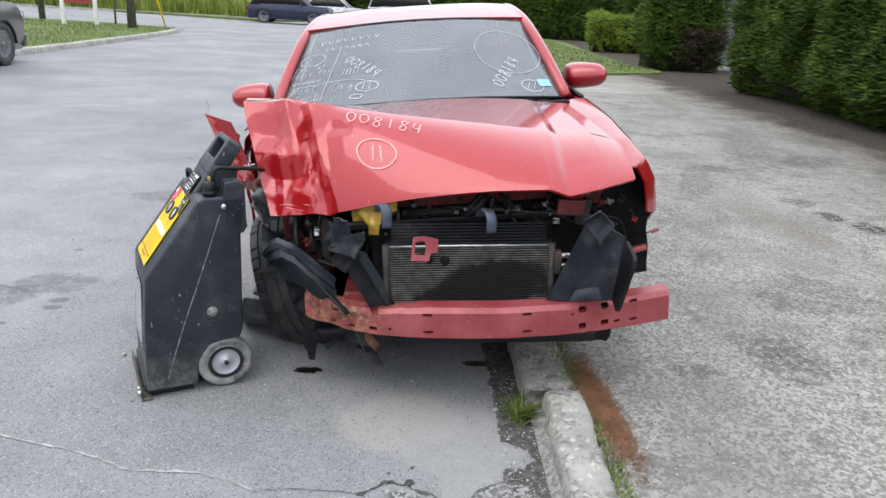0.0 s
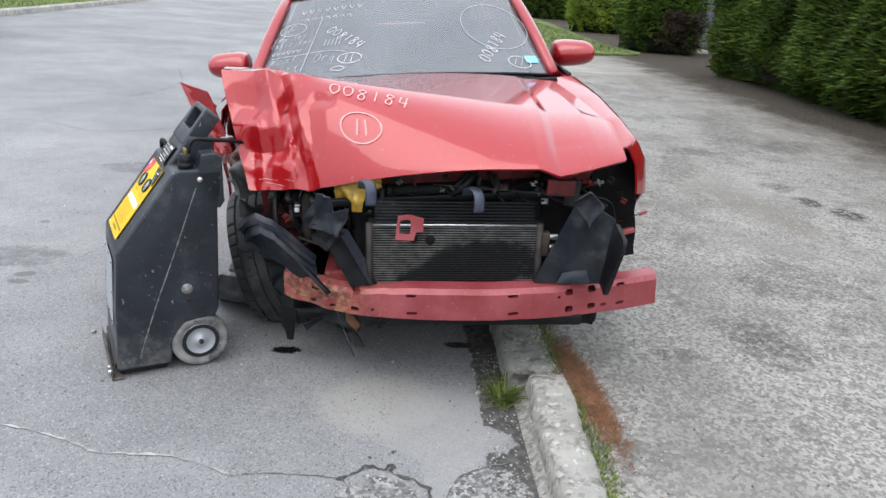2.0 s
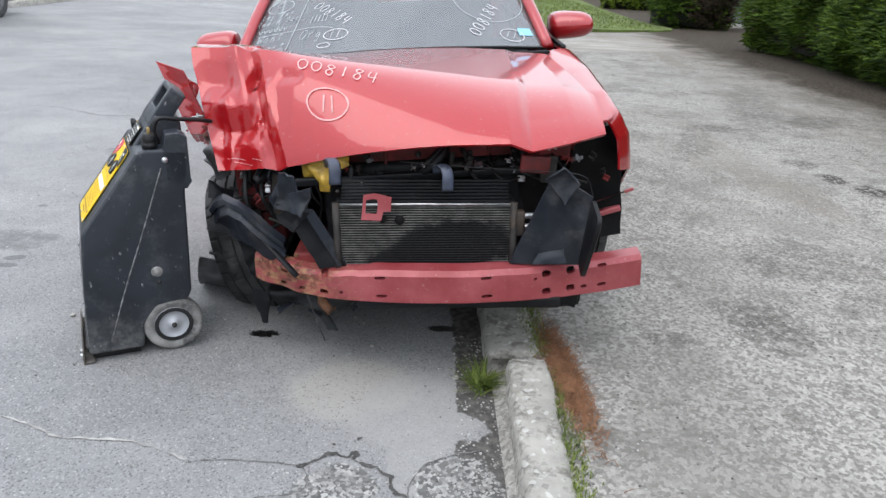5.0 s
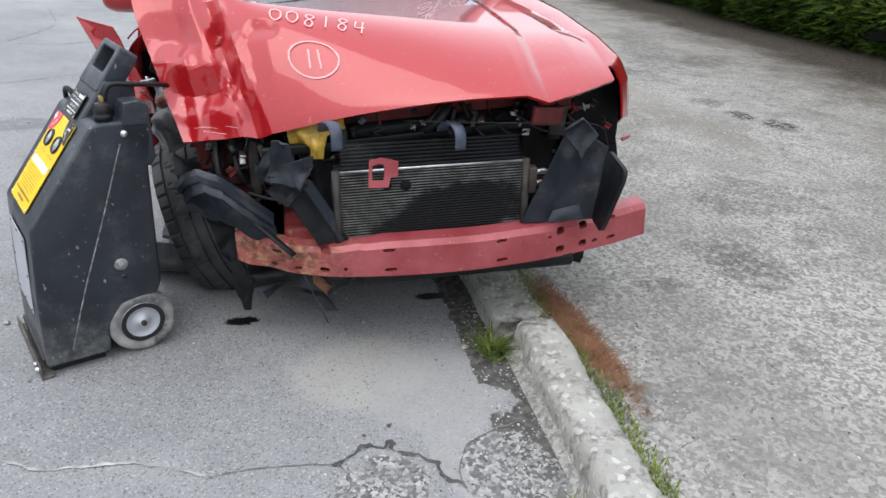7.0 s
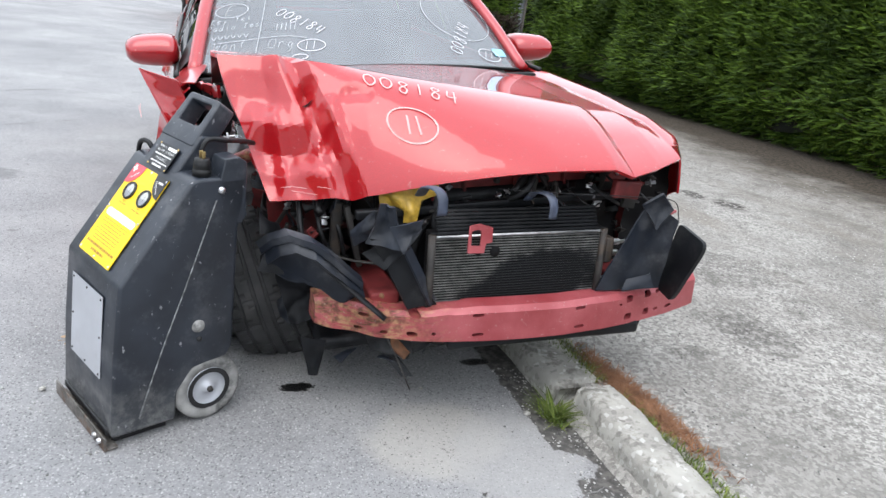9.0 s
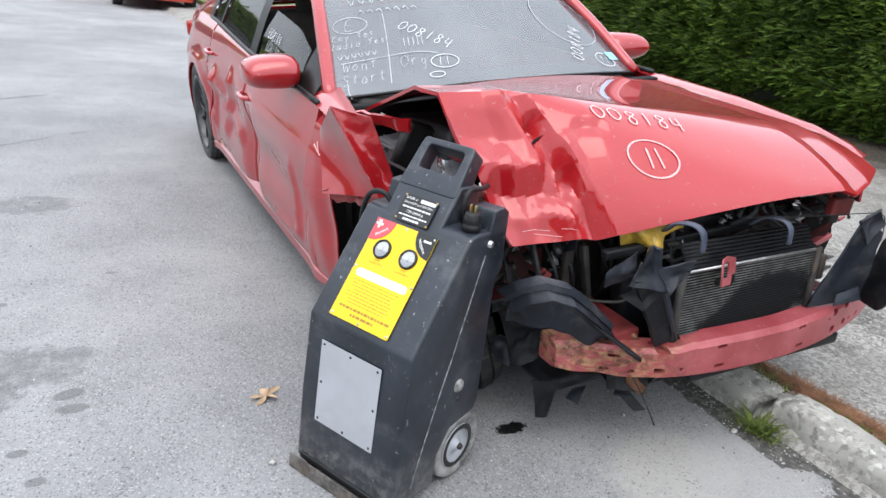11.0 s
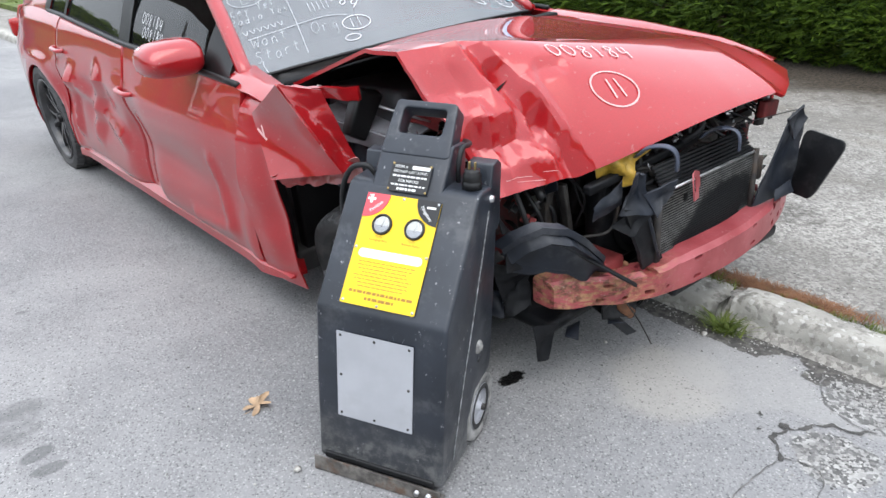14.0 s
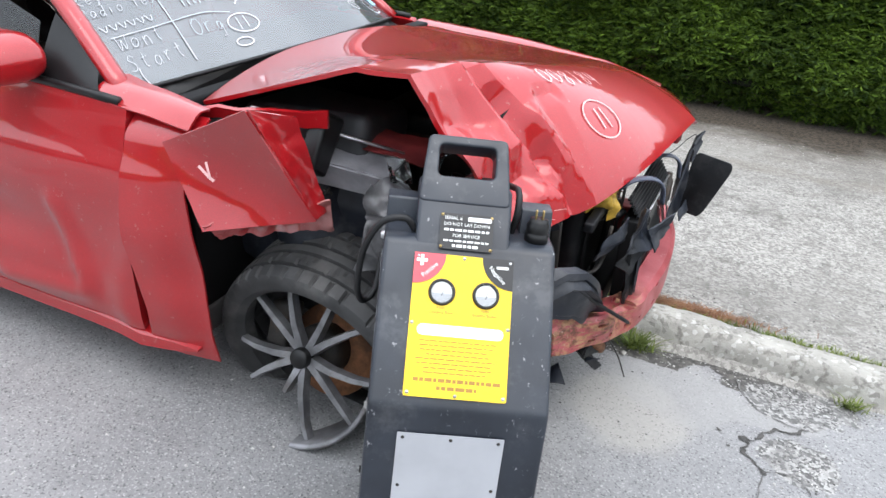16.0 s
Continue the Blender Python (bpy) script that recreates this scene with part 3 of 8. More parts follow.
def build_ground():
    xs = [-900, -300, -120, -60, -40] + [-30 + i for i in range(26)] + [-4 + 0.25 * i for i in range(18)] + [0.5]
    ys = [-900, -200, -60, -30] + [-20 + 2 * i for i in range(10)] + [0.25 * i for i in range(1, 60)] + [15 + i for i in range(40)] + [70, 120, 300, 900, 2000]
    verts = [(x, y, 0.004 * noise.noise(Vector((x, y, 3)) * 0.7) if abs(x) < 20 and abs(y) < 40 else 0) for y in ys for x in xs]
    n = len(xs)
    faces = [(j * n + i, j * n + i + 1, (j + 1) * n + i + 1, (j + 1) * n + i) for j in range(len(ys) - 1) for i in range(n - 1)]
    street = part("road", (verts, faces), ROAD, None)
    tagged(street, "worn grey asphalt street with stains and cracks", "road", kind="structure")
    xs = [0.5, 0.62, 0.66] + [0.72 + 0.2 * i for i in range(50)] + [12, 14, 18, 25, 40, 80, 200, 900]
    verts = [(x, y, 0.0 if x < 0.61 else lot_height(x, y) if x < 30 else 0.2) for y in ys for x in xs]
    n = len(xs)
    faces = [(j * n + i, j * n + i + 1, (j + 1) * n + i + 1, (j + 1) * n + i) for j in range(len(ys) - 1) for i in range(n - 1)]
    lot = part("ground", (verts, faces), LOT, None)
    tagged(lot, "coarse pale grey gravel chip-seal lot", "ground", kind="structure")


build_ground()


def kerb_stone(name, y0, y1, x0, x1, h, seed, parent, skew=0.0):
    """A rough cast kerb length with worn arrises."""
    nx, ny = 10, max(4, int((y1 - y0) / 0.03))
    rim = [(x0, -0.1), (x0 - 0.004, h * 0.45), (x0 + 0.004, h * 0.86), (x0 + 0.02, h * 0.98), (lerp(x0, x1, 0.35), h), (lerp(x0, x1, 0.65), h), (x1 - 0.018, h * 0.99), (x1, h * 0.8), (x1 + 0.002, -0.1)]
    verts, faces = [], []
    m = len(rim)
    for j in range(ny + 1):
        y = lerp(y0, y1, j / ny)
        end = min(1.0, min(j, ny - j) / 1.5)
        for i, (x, z) in enumerate(rim):
            p = Vector((x + skew * (y - y1), y, z))
            d = noise.noise_vector(p * 9 + Vector((seed, 0, 0))) * 0.010 + noise.noise_vector(p * 30) * 0.006
            sink = (1 - end) * 0.012 if 0 < i < m - 1 else 0
            verts.append(p + d - Vector((0, 0, sink)))
    for j in range(ny):
        for i in range(m - 1):
            faces.append((j * m + i, j * m + i + 1, (j + 1) * m + i + 1, (j + 1) * m + i))
    faces.append(tuple(range(m)))
    faces.append(tuple(ny * m + i for i in range(m))[::-1])
    return part(name, (verts, faces), KERB, parent)


def build_kerb():
    kerb = thing("kerb", "rough pale concrete kerb with worn, chipped edges", "kerb", kind="structure")
    kerb_stone("kerb_stone", -0.9, 0.95, 0.49, 0.65, 0.11, 1, kerb)
    kerb_stone("kerb_stone", 0.96, 3.06, 0.552, 0.712, 0.118, 4, kerb, 0.035)
    kerb_stone("kerb_stone", 3.085, 4.6, 0.485, 0.70, 0.098, 8, kerb)
    for i in range(6):
        kerb_stone("kerb_stone", 4.62 + 2.05 * i, 6.65 + 2.05 * i, 0.49, 0.68, 0.1, 12 + i, kerb)
    for i in range(3):
        kerb_stone("kerb_stone", -2.95 - 2.05 * i, -0.92 - 2.05 * i, 0.505, 0.675, 0.11, 22 + i, kerb)


build_kerb()


# tall cypress hedge along the lot
def sprays(count, place, size, seed, droop=0.2):
    """Feathery flat sprays: each a stem of small leaflets, standing out of a surface."""
    rng = random.Random(seed)
    verts, faces = [], []
    for _ in range(count):
        p, out = place(rng)
        s = size * rng.uniform(0.6, 1.3)
        d = (out + Vector((rng.uniform(-0.7, 0.7), rng.uniform(-0.7, 0.7), rng.uniform(-0.25, 0.75) - droop))).normalized()
        side = d.cross(Vector((rng.uniform(-0.5, 0.5), rng.uniform(-0.5, 0.5), 1))).normalized()
        base = len(verts)
        for a, b, w in ((0.0, 0.7, 0.0), (0.10, 0.46, 0.36), (0.12, 0.48, -0.38), (0.28, 0.68, 0.40), (0.30, 0.70, -0.38), (0.46, 0.90, 0.32), (0.48, 0.92, -0.30), (0.62, 1.25, 0.05)):
            k = len(verts)
            root = p + d * (a * s)
            tip = p + d * (b * s) + side * (w * s)
            mid = (root + tip) * 0.5
            across = (tip - root).cross(out + Vector((0, 0, 0.3))).normalized() * (0.042 * s)
            verts += [root, mid + across, tip, mid - across]
            faces.append((k, k + 1, k + 2, k + 3))
    return verts, faces


def hedge_core(x0, x1, y0, y1, z0, z1, seed, step=0.3):
    """The lumpy inside of a hedge, a solid coloured as the shade behind its leaves."""
    bm = bmesh.new()
    bmesh.ops.create_cube(bm, size=1.0)
    bmesh.ops.scale(bm, vec=(x1 - x0, y1 - y0, z1 - z0), verts=bm.verts)
    bmesh.ops.translate(bm, vec=((x0 + x1) / 2, (y0 + y1) / 2, (z0 + z1) / 2), verts=bm.verts)
    for axis, length in ((0, x1 - x0), (1, y1 - y0), (2, z1 - z0)):
        edges = [e for e in bm.edges if abs((e.verts[0].co - e.verts[1].co)[axis]) > 0.5 * length]
        bmesh.ops.subdivide_edges(bm, edges=edges, cuts=max(1, int(length / step)), use_grid_fill=True)
    for v in bm.verts:
        v.co += noise.noise_vector(v.co * 1.3 + Vector((seed, 0, 0))) * 0.16 + noise.noise_vector(v.co * 4) * 0.05
    return bm


def face_place(x0, x1, y0, y1, z0, z1, seed, faces):
    """Random points on the chosen faces of a hedge's block."""
    def place(rng):
        f = rng.choices(faces, [w for _, w in faces])[0][0]
        x, y, z = rng.uniform(x0, x1), rng.uniform(y0, y1), z0 + (z1 - z0) * rng.random()
        out = {"w": Vector((-1, 0, 0)), "s": Vector((0, -1, 0)), "n": Vector((0, 1, 0)), "t": Vector((0, 0, 1)), "e": Vector((1, 0, 0))}[f]
        if f == "w":
            x = x0
        elif f == "e":
            x = x1
        elif f == "s":
            y = y0
        elif f == "n":
            y = y1
        else:
            z = z1
        p = Vector((x, y, z))
        bulge = noise.noise(p * 0.9 + Vector((seed, 0, 0))) * 0.22 + noise.noise(p * 2.6) * 0.12
        if f in "wsen":
            bulge -= 0.42 * max(0, 0.5 - (z - z0)) / 0.5
        return p + out * (bulge - rng.random() * 0.12), out
    return place


def build_hedge():
    block = (6.55, 8.6, -6.0, 15.6, 0.22, 3.6)
    hedge = thing("hedge", "tall dense green cypress hedge, clipped, brown underneath", "hedge")
    core = part("hedge_core", hedge_core(6.75, 8.6, -6, 15.4, 0.45, 3.5, 2), HEDGE_SHADE, hedge, "near-black solid standing in for shade between the sprays")
    leaves = part("foliage", sprays(112000, face_place(*block, 2, [("w", 10), ("n", 1.2), ("t", 0.8)]), 0.185, 5), HEDGE_LEAF, hedge, smooth=False)
    leaves["kind"] = "stuff"
    low = part("dead_foliage", sprays(9000, face_place(6.75, 8.4, -6.0, 15.4, 0.22, 0.95, 7, [("w", 10), ("n", 0.6)]), 0.20, 8), DEAD_LEAF, hedge, "bare brown twigs along the foot", smooth=False)
    low["kind"] = "stuff"
    for i in range(28):
        y = -5.6 + 0.74 * i
        stem = tube(spline([(7.3, y, 0.1), (7.25 + 0.1 * math.sin(i * 2.1), y + 0.05, 0.4), (7.35, y + 0.1 * math.sin(i), 0.9)], 3), 0.045, 6, 1, 0.03)
        part("stem", stem, POLE_WOOD, hedge)


build_hedge()


# the wrecked sedan; its own frame: x across, y back from the nose, z up. It leans with one side on the kerb.
CAR = thing("wrecked_sedan", "red four-door sedan, crashed front end with bumper, grille and lamps gone", "car", pose(0.12, 2.85, 0.077, 0, -6.6, 0))
REAR_Y, FRONT_Y, ARCH = 4.27, 1.17, 0.385


def half(y, z):
    """Half the body's width at a height, with its tapering ends."""
    w = table(z, [(0.1, 0.86), (0.2, 0.915), (0.3, 0.94), (0.42, 0.951), (0.56, 0.954), (0.70, 0.950), (0.775, 0.942), (0.81, 0.924), (0.86, 0.906), (0.94, 0.880), (0.99, 0.862), (1.05, 0.81)])
    if y > 4.5:
        w *= 1 - 0.14 * ((y - 4.5) / 0.75) ** 2
    if y < 1.2:
        w *= 1 - 0.03 * ((1.2 - y) / 0.9) ** 2
    for c in (REAR_Y, FRONT_Y):
        r = math.hypot(y - c, z - 0.34)
        w += 0.016 * math.exp(-((r - ARCH - 0.02) / 0.06) ** 2)
    return w


def belt(y):
    return table(y, [(0.3, 0.80), (0.7, 0.87), (1.2, 0.935), (1.6, 0.955), (2.8, 0.985), (3.9, 1.035), (4.5, 1.05), (5.25, 1.0)])


def arch(y, low, c=REAR_Y):
    return max(low, 0.34 + math.sqrt(max(0.0, ARCH ** 2 - (y - c) ** 2))) if abs(y - c) < ARCH else low


def side_sheet(side, y0, y1, low, high, nu, nv, dent=None, lean=0.0):
    """A body-side panel between two heights along the car."""
    def fn(u, v):
        y = lerp(y0, y1, u)
        zb, zt = low(y), high(y)
        z = lerp(zb, zt, v)
        y += lean * (v - 0.5)
        x = half(y, z)
        if dent:
            x -= dent(y, z)
        return Vector((side * x, y, z))
    m = grid(fn, nu, nv)
    return m if side > 0 else (m[0], [f[::-1] for f in m[1]])


def bump2(y, z, cy, cz, ry, rz):
    return math.exp(-((y - cy) / ry) ** 2 - ((z - cz) / rz) ** 2)


def ridge(y, z, y0, z0, y1, z1, w):
    """1 on a crease between two points, falling to 0 at w from it."""
    dy, dz = y1 - y0, z1 - z0
    t = max(0, min(1, ((y - y0) * dy + (z - z0) * dz) / (dy * dy + dz * dz)))
    d = math.hypot(y - y0 - t * dy, z - z0 - t * dz)
    return max(0.0, 1 - d / w)


def left_dents(y, z):
    """How far the hit side is pushed in."""
    d = 0.055 * bump2(y, z, 3.25, 0.62, 0.42, 0.16) + 0.05 * bump2(y, z, 2.72, 0.42, 0.14, 0.3) + 0.04 * bump2(y, z, 3.75, 0.55, 0.2, 0.14)
    d += 0.045 * bump2(y, z, 2.25, 0.52, 0.5, 0.11) + 0.02 * bump2(y, z, 1.55, 0.5, 0.2, 0.3)
    d -= 0.03 * ridge(y, z, 3.15, 0.78, 3.35, 0.46, 0.09) + 0.028 * ridge(y, z, 2.95, 0.5, 3.6, 0.72, 0.08) + 0.03 * ridge(y, z, 3.62, 0.72, 3.7, 0.42, 0.07)
    d -= 0.018 * ridge(y, z, 1.75, 0.33, 2.1, 0.30, 0.05) + 0.018 * ridge(y, z, 1.72, 0.36, 1.80, 0.62, 0.05)
    hit = max(0, min(1, (y - 2.5) / 0.4)) * max(0, min(1, (4.1 - y) / 0.3)) * max(0, min(1, (0.86 - z) / 0.15))
    d += hit * (0.013 * facets(y, z, 0.24, 1) + 0.002 * facets(y, z, 0.09, 4))
    return d


def scallop(y, z):
    return 0.016 * bump2(y, z, 2.4, 0.62, 0.9, 0.09)


def build_sides():
    for side in (-1, 1):
        dent = left_dents if side < 0 else scallop
        q = part("quarter_panel", side_sheet(side, 3.86, 5.2, lambda y: arch(y, 0.26), belt, 44, 22, dent if side < 0 else None), PAINT, CAR)
        solid(q, 0.012, -1)
        d = part("rear_door", side_sheet(side, 2.755, 3.845, lambda y: arch(y, 0.255), belt, 56, 30, dent), PAINT, CAR, "dented red door" if side < 0 else "")
        solid(d, 0.03, -1)
        f = part("front_door", side_sheet(side, 1.52, 2.735, lambda y: 0.255, belt, 56, 30, dent), PAINT, CAR, "scraped and dented red door" if side < 0 else "")
        solid(f, 0.03, -1)
        sharp(d, 22)
        for door, hy, hz in ((f, 2.70, 0.775), (d, 3.93 - 0.13, 0.86)):
            x = half(hy, hz) - (dent(hy, hz) if side < 0 else 0)
            pocket = [(side * (x - 0.004), hy - 0.09, hz), (side * (x + 0.022), hy - 0.06, hz), (side * (x + 0.026), hy, hz + 0.002), (side * (x + 0.022), hy + 0.06, hz + 0.004), (side * (x - 0.004), hy + 0.09, hz + 0.004)]
            part("handle", tube(spline(pocket, 5), 0.016, 8, 0.8), PAINT, door)
        sill = []
        for i in range(25):
            y = lerp(1.32, 3.88, i / 24)
            w = half(y, 0.22)
            for dx, z in ((-0.12, 0.17), (-0.03, 0.172), (0.006, 0.203), (0.004, 0.243), (-0.03, 0.268), (-0.12, 0.268)):
                z = lerp(0.245, z, min(1.0, (y - 1.30) / 0.16))
                sill.append((side * (w + dx * min(1.0, (y - 1.2) / 0.2)), y, z + 0.004 * noise.noise(Vector((y * 3, side, 0)))))
        faces = [(i * 6 + a, i * 6 + (a + 1) % 6, (i + 1) * 6 + (a + 1) % 6, (i + 1) * 6 + a) for i in range(24) for a in range(6)]
        faces += [tuple(range(6)), tuple(24 * 6 + a for a in range(6))]
        sharp(part("sill", (sill, faces), PAINT, CAR))
    # back end
    def tail(u, v):
        s = 2 * u - 1
        z = lerp(0.30, 1.0, v)
        return Vector((s * half(5.2, z) * 0.995, 5.2 + 0.10 * (1 - s * s) + 0.03 * math.sin(v * 3), z))
    bumper = part("rear_bumper", grid(tail, 24, 16), PAINT, CAR)
    solid(bumper, 0.015)
    for side in (-1, 1):
        lamp = box((side * 0.74, 5.19, 0.86), (0.22, 0.1, 0.13), 0.03)
        part("tail_lamp", lamp, LAMP_RED, CAR)


build_sides()

RAIL = [(0.80, 1.60, 0.955), (0.725, 1.9, 1.18), (0.66, 2.2, 1.345), (0.635, 2.6, 1.41), (0.628, 3.0, 1.425), (0.632, 3.4, 1.41), (0.645, 3.8, 1.36), (0.68, 4.2, 1.245), (0.735, 4.6, 1.10), (0.76, 4.85, 1.045)]


def rail_at(y):
    return Vector((table(y, [(p[1], p[0]) for p in RAIL]), y, table(y, [(p[1], p[2]) for p in RAIL])))


def side_glass(side, b0, b1, t0, t1, f0=0.0, f1=1.0, bow=0.012, inset=0.0):
    """A ruled patch between the belt line and the roof rail."""
    def fn(u, v):
        yb, yt = lerp(b0, b1, u), lerp(t0, t1, u)
        zb = belt(yb)
        a, b = Vector((half(yb, zb) - 0.015, yb, zb - 0.01)), rail_at(yt)
        p = a.lerp(b, lerp(f0, f1, v))
        p.x += bow * math.sin(math.pi * v) - inset
        p.x *= side
        return p
    m = grid(fn, 12, 8)
    return m if side > 0 else (m[0], [f[::-1] for f in m[1]])


def windscreen_at(u, v):
    """Point of the windscreen, u from -1 to 1, v from the cowl up."""
    s = u * u
    a = Vector((0.80 * u, 1.46 + 0.15 * s, 1.0 - 0.05 * s))
    b = Vector((0.635 * u, 2.10 + 0.10 * s, 1.388 - 0.035 * s))
    p = a.lerp(b, v)
    p.z += 0.022 * math.sin(math.pi * v) * (1 - 0.5 * s)
    return p


def roof_at(u, v):
    y = lerp(2.10 + 0.10 * u * u, 3.85 - 0.05 * u * u, v)
    r = rail_at(y)
    z = table(y, [(2.1, 1.388), (2.4, 1.44), (2.8, 1.468), (3.2, 1.468), (3.6, 1.435), (3.9, 1.395)])
    return Vector((u * (r.x + 0.01), y, lerp(z, r.z + 0.022, abs(u) ** 3)))


def rear_glass_at(u, v):
    y = lerp(3.85 - 0.05 * u * u, 4.68 - 0.06 * u * u, v)
    r = rail_at(y)
    z = table(y, [(3.8, 1.405), (4.1, 1.30), (4.4, 1.18), (4.7, 1.085)])
    return Vector((u * (r.x - 0.02), y, z - 0.03 * u * u))


def build_cabin():
    roof = solid(part("roof", grid(lambda u, v: roof_at(2 * u - 1, v), 28, 24), PAINT, CAR), 0.02)
    screen = part("windscreen", grid(lambda u, v: windscreen_at(2 * u - 1, v), 28, 16), GLASS, CAR, "tinted glass scrawled with white marker")
    screen.visible_shadow = False
    edge = [windscreen_at(-1 + 2 * i / 20, 1) for i in range(21)] + [windscreen_at(1, 1 - i / 12) for i in range(1, 13)] + [windscreen_at(1 - 2 * i / 20, 0) for i in range(1, 21)] + [windscreen_at(-1, i / 12) for i in range(1, 12)]
    part("seal", tube(edge + [edge[0]], 0.008, 6), TRIM_BLACK, screen)
    back = part("rear_window", grid(lambda u, v: rear_glass_at(2 * u - 1, v), 20, 12), DARK_GLASS, CAR)
    solid(back, 0.005)

    def lid(u, v):
        s = 2 * u - 1
        y = lerp(4.63 - 0.06 * s * s, 5.24 - 0.05 * s * s, v)
        return Vector((s * lerp(0.76, 0.70, v), y, lerp(1.095, 1.045, v) - 0.04 * s * s + 0.05 * max(0, v - 0.85) * 2))
    solid(part("trunk_lid", grid(lid, 20, 10), PAINT, CAR), 0.02)
    spoiler = [(0.68 * math.sin(a), 5.22 - 0.10 * math.sin(a) ** 2, 1.075) for a in [(-1 + i / 8) * 1.5 for i in range(17)]]
    part("spoiler", tube(spoiler, 0.03, 8, 0.4), PAINT, CAR)
    for side in (-1, 1):
        rail = [(side * p[0], p[1], p[2]) for p in RAIL]
        part("roof_rail", tube(spline(rail, 6), 0.031, 10, 0.75), PAINT, CAR)
        part("c_pillar", side_glass(side, 4.22, 5.0, 4.05, 4.75, 0, 1.0, 0.01, -0.004), PAINT, CAR)
        shoulder = [(side * (half(y, belt(y)) - 0.006), y, belt(y) + 0.004) for y in [1.55 + 0.1 * i for i in range(27)]]
        part("belt_trim", tube(shoulder, 0.013, 6), TRIM_BLACK, CAR)
        part("b_pillar", joined(side_glass(side, 2.70, 2.84, 2.70, 2.84, 0, 1, 0.014, -0.006)), TRIM_BLACK, CAR)
        frame = [(side * (rail_at(y).x - 0.004), y, rail_at(y).z - 0.035) for y in [1.75 + 0.1 * i for i in range(25)]]
        part("window_frame", tube(frame, 0.017, 6), TRIM_BLACK, CAR)
        part("quarter_trim", side_glass(side, 4.16, 4.27, 4.02, 4.16, 0.0, 0.98, 0.013, -0.005), TRIM_BLACK, CAR)
        part("window_divider", side_glass(side, 3.80, 3.85, 3.62, 3.67, 0.0, 1, 0.013, -0.006), TRIM_BLACK, CAR)
        part("mirror_sail", side_glass(side, 1.62, 1.86, 1.70, 1.88, 0.0, 0.85, 0.01, -0.008), TRIM_BLACK, CAR)
        # the driver's pane is wound half down
        if side < 0:
            pane = part("front_window", side_glass(side, 1.86, 2.70, 1.99, 2.70, 0.02, 0.55, 0.012, 0.004), DARK_GLASS, CAR, "dark glass wound half down")
        else:
            pane = part("front_window", side_glass(side, 1.80, 2.70, 2.0, 2.70, 0.02, 0.97, 0.012, 0.004), DARK_GLASS, CAR)
        rear = part("rear_side_window", side_glass(side, 2.84, 3.80, 2.84, 3.62, 0.02, 0.97, 0.012, 0.004), DARK_GLASS, CAR)
        small = part("quarter_window", side_glass(side, 3.85, 4.17, 3.67, 4.03, 0.02, 0.94, 0.012, 0.004), DARK_GLASS, CAR)
        for g in (pane, rear, small):
            solid(g, 0.004)
    # inside
    part("dashboard", box((0, 1.75, 0.86), (1.4, 0.42, 0.22), 0.06, None, 3), CABIN, CAR)
    part("floor_pan", box((0, 2.9, 0.24), (1.66, 3.0, 0.10), 0.02), CABIN, CAR)
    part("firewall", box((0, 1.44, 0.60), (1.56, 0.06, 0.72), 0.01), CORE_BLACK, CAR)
    for x in (-0.38, 0.38):
        seat = part("seat", box((x, 2.65, 0.47), (0.50, 0.52, 0.24), 0.07, None, 3), SEAT_CLOTH, CAR)
        part("backrest", box((x, 2.96, 0.84), (0.48, 0.16, 0.66), 0.06, pose(0, 0, 0, -16), 3), SEAT_CLOTH, seat)
        part("headrest", box((x, 3.06, 1.22), (0.26, 0.10, 0.18), 0.045, pose(0, 0, 0, -12), 3), SEAT_CLOTH, seat)
    bench = part("rear_seat", box((0, 3.65, 0.45), (1.3, 0.5, 0.22), 0.06, None, 3), SEAT_CLOTH, CAR)
    part("backrest", box((0, 3.95, 0.80), (1.3, 0.16, 0.6), 0.06, pose(0, 0, 0, -20), 3), SEAT_CLOTH, bench)
    part("parcel_shelf", box((0, 4.32, 1.02), (1.25, 0.6, 0.03), 0.01), CABIN, CAR)
    ring = [(-0.38 + 0.185 * math.cos(a), 2.16 - 0.06 * math.sin(a), 0.93 + 0.17 * math.sin(a)) for a in [2 * math.pi * i / 28 for i in range(29)]]
    wheel = part("steering_wheel", tube(ring, 0.016, 8), CABIN, CAR)
    part("hub", box((-0.38, 2.14, 0.92), (0.2, 0.05, 0.14), 0.03), CABIN, wheel)


build_cabin()


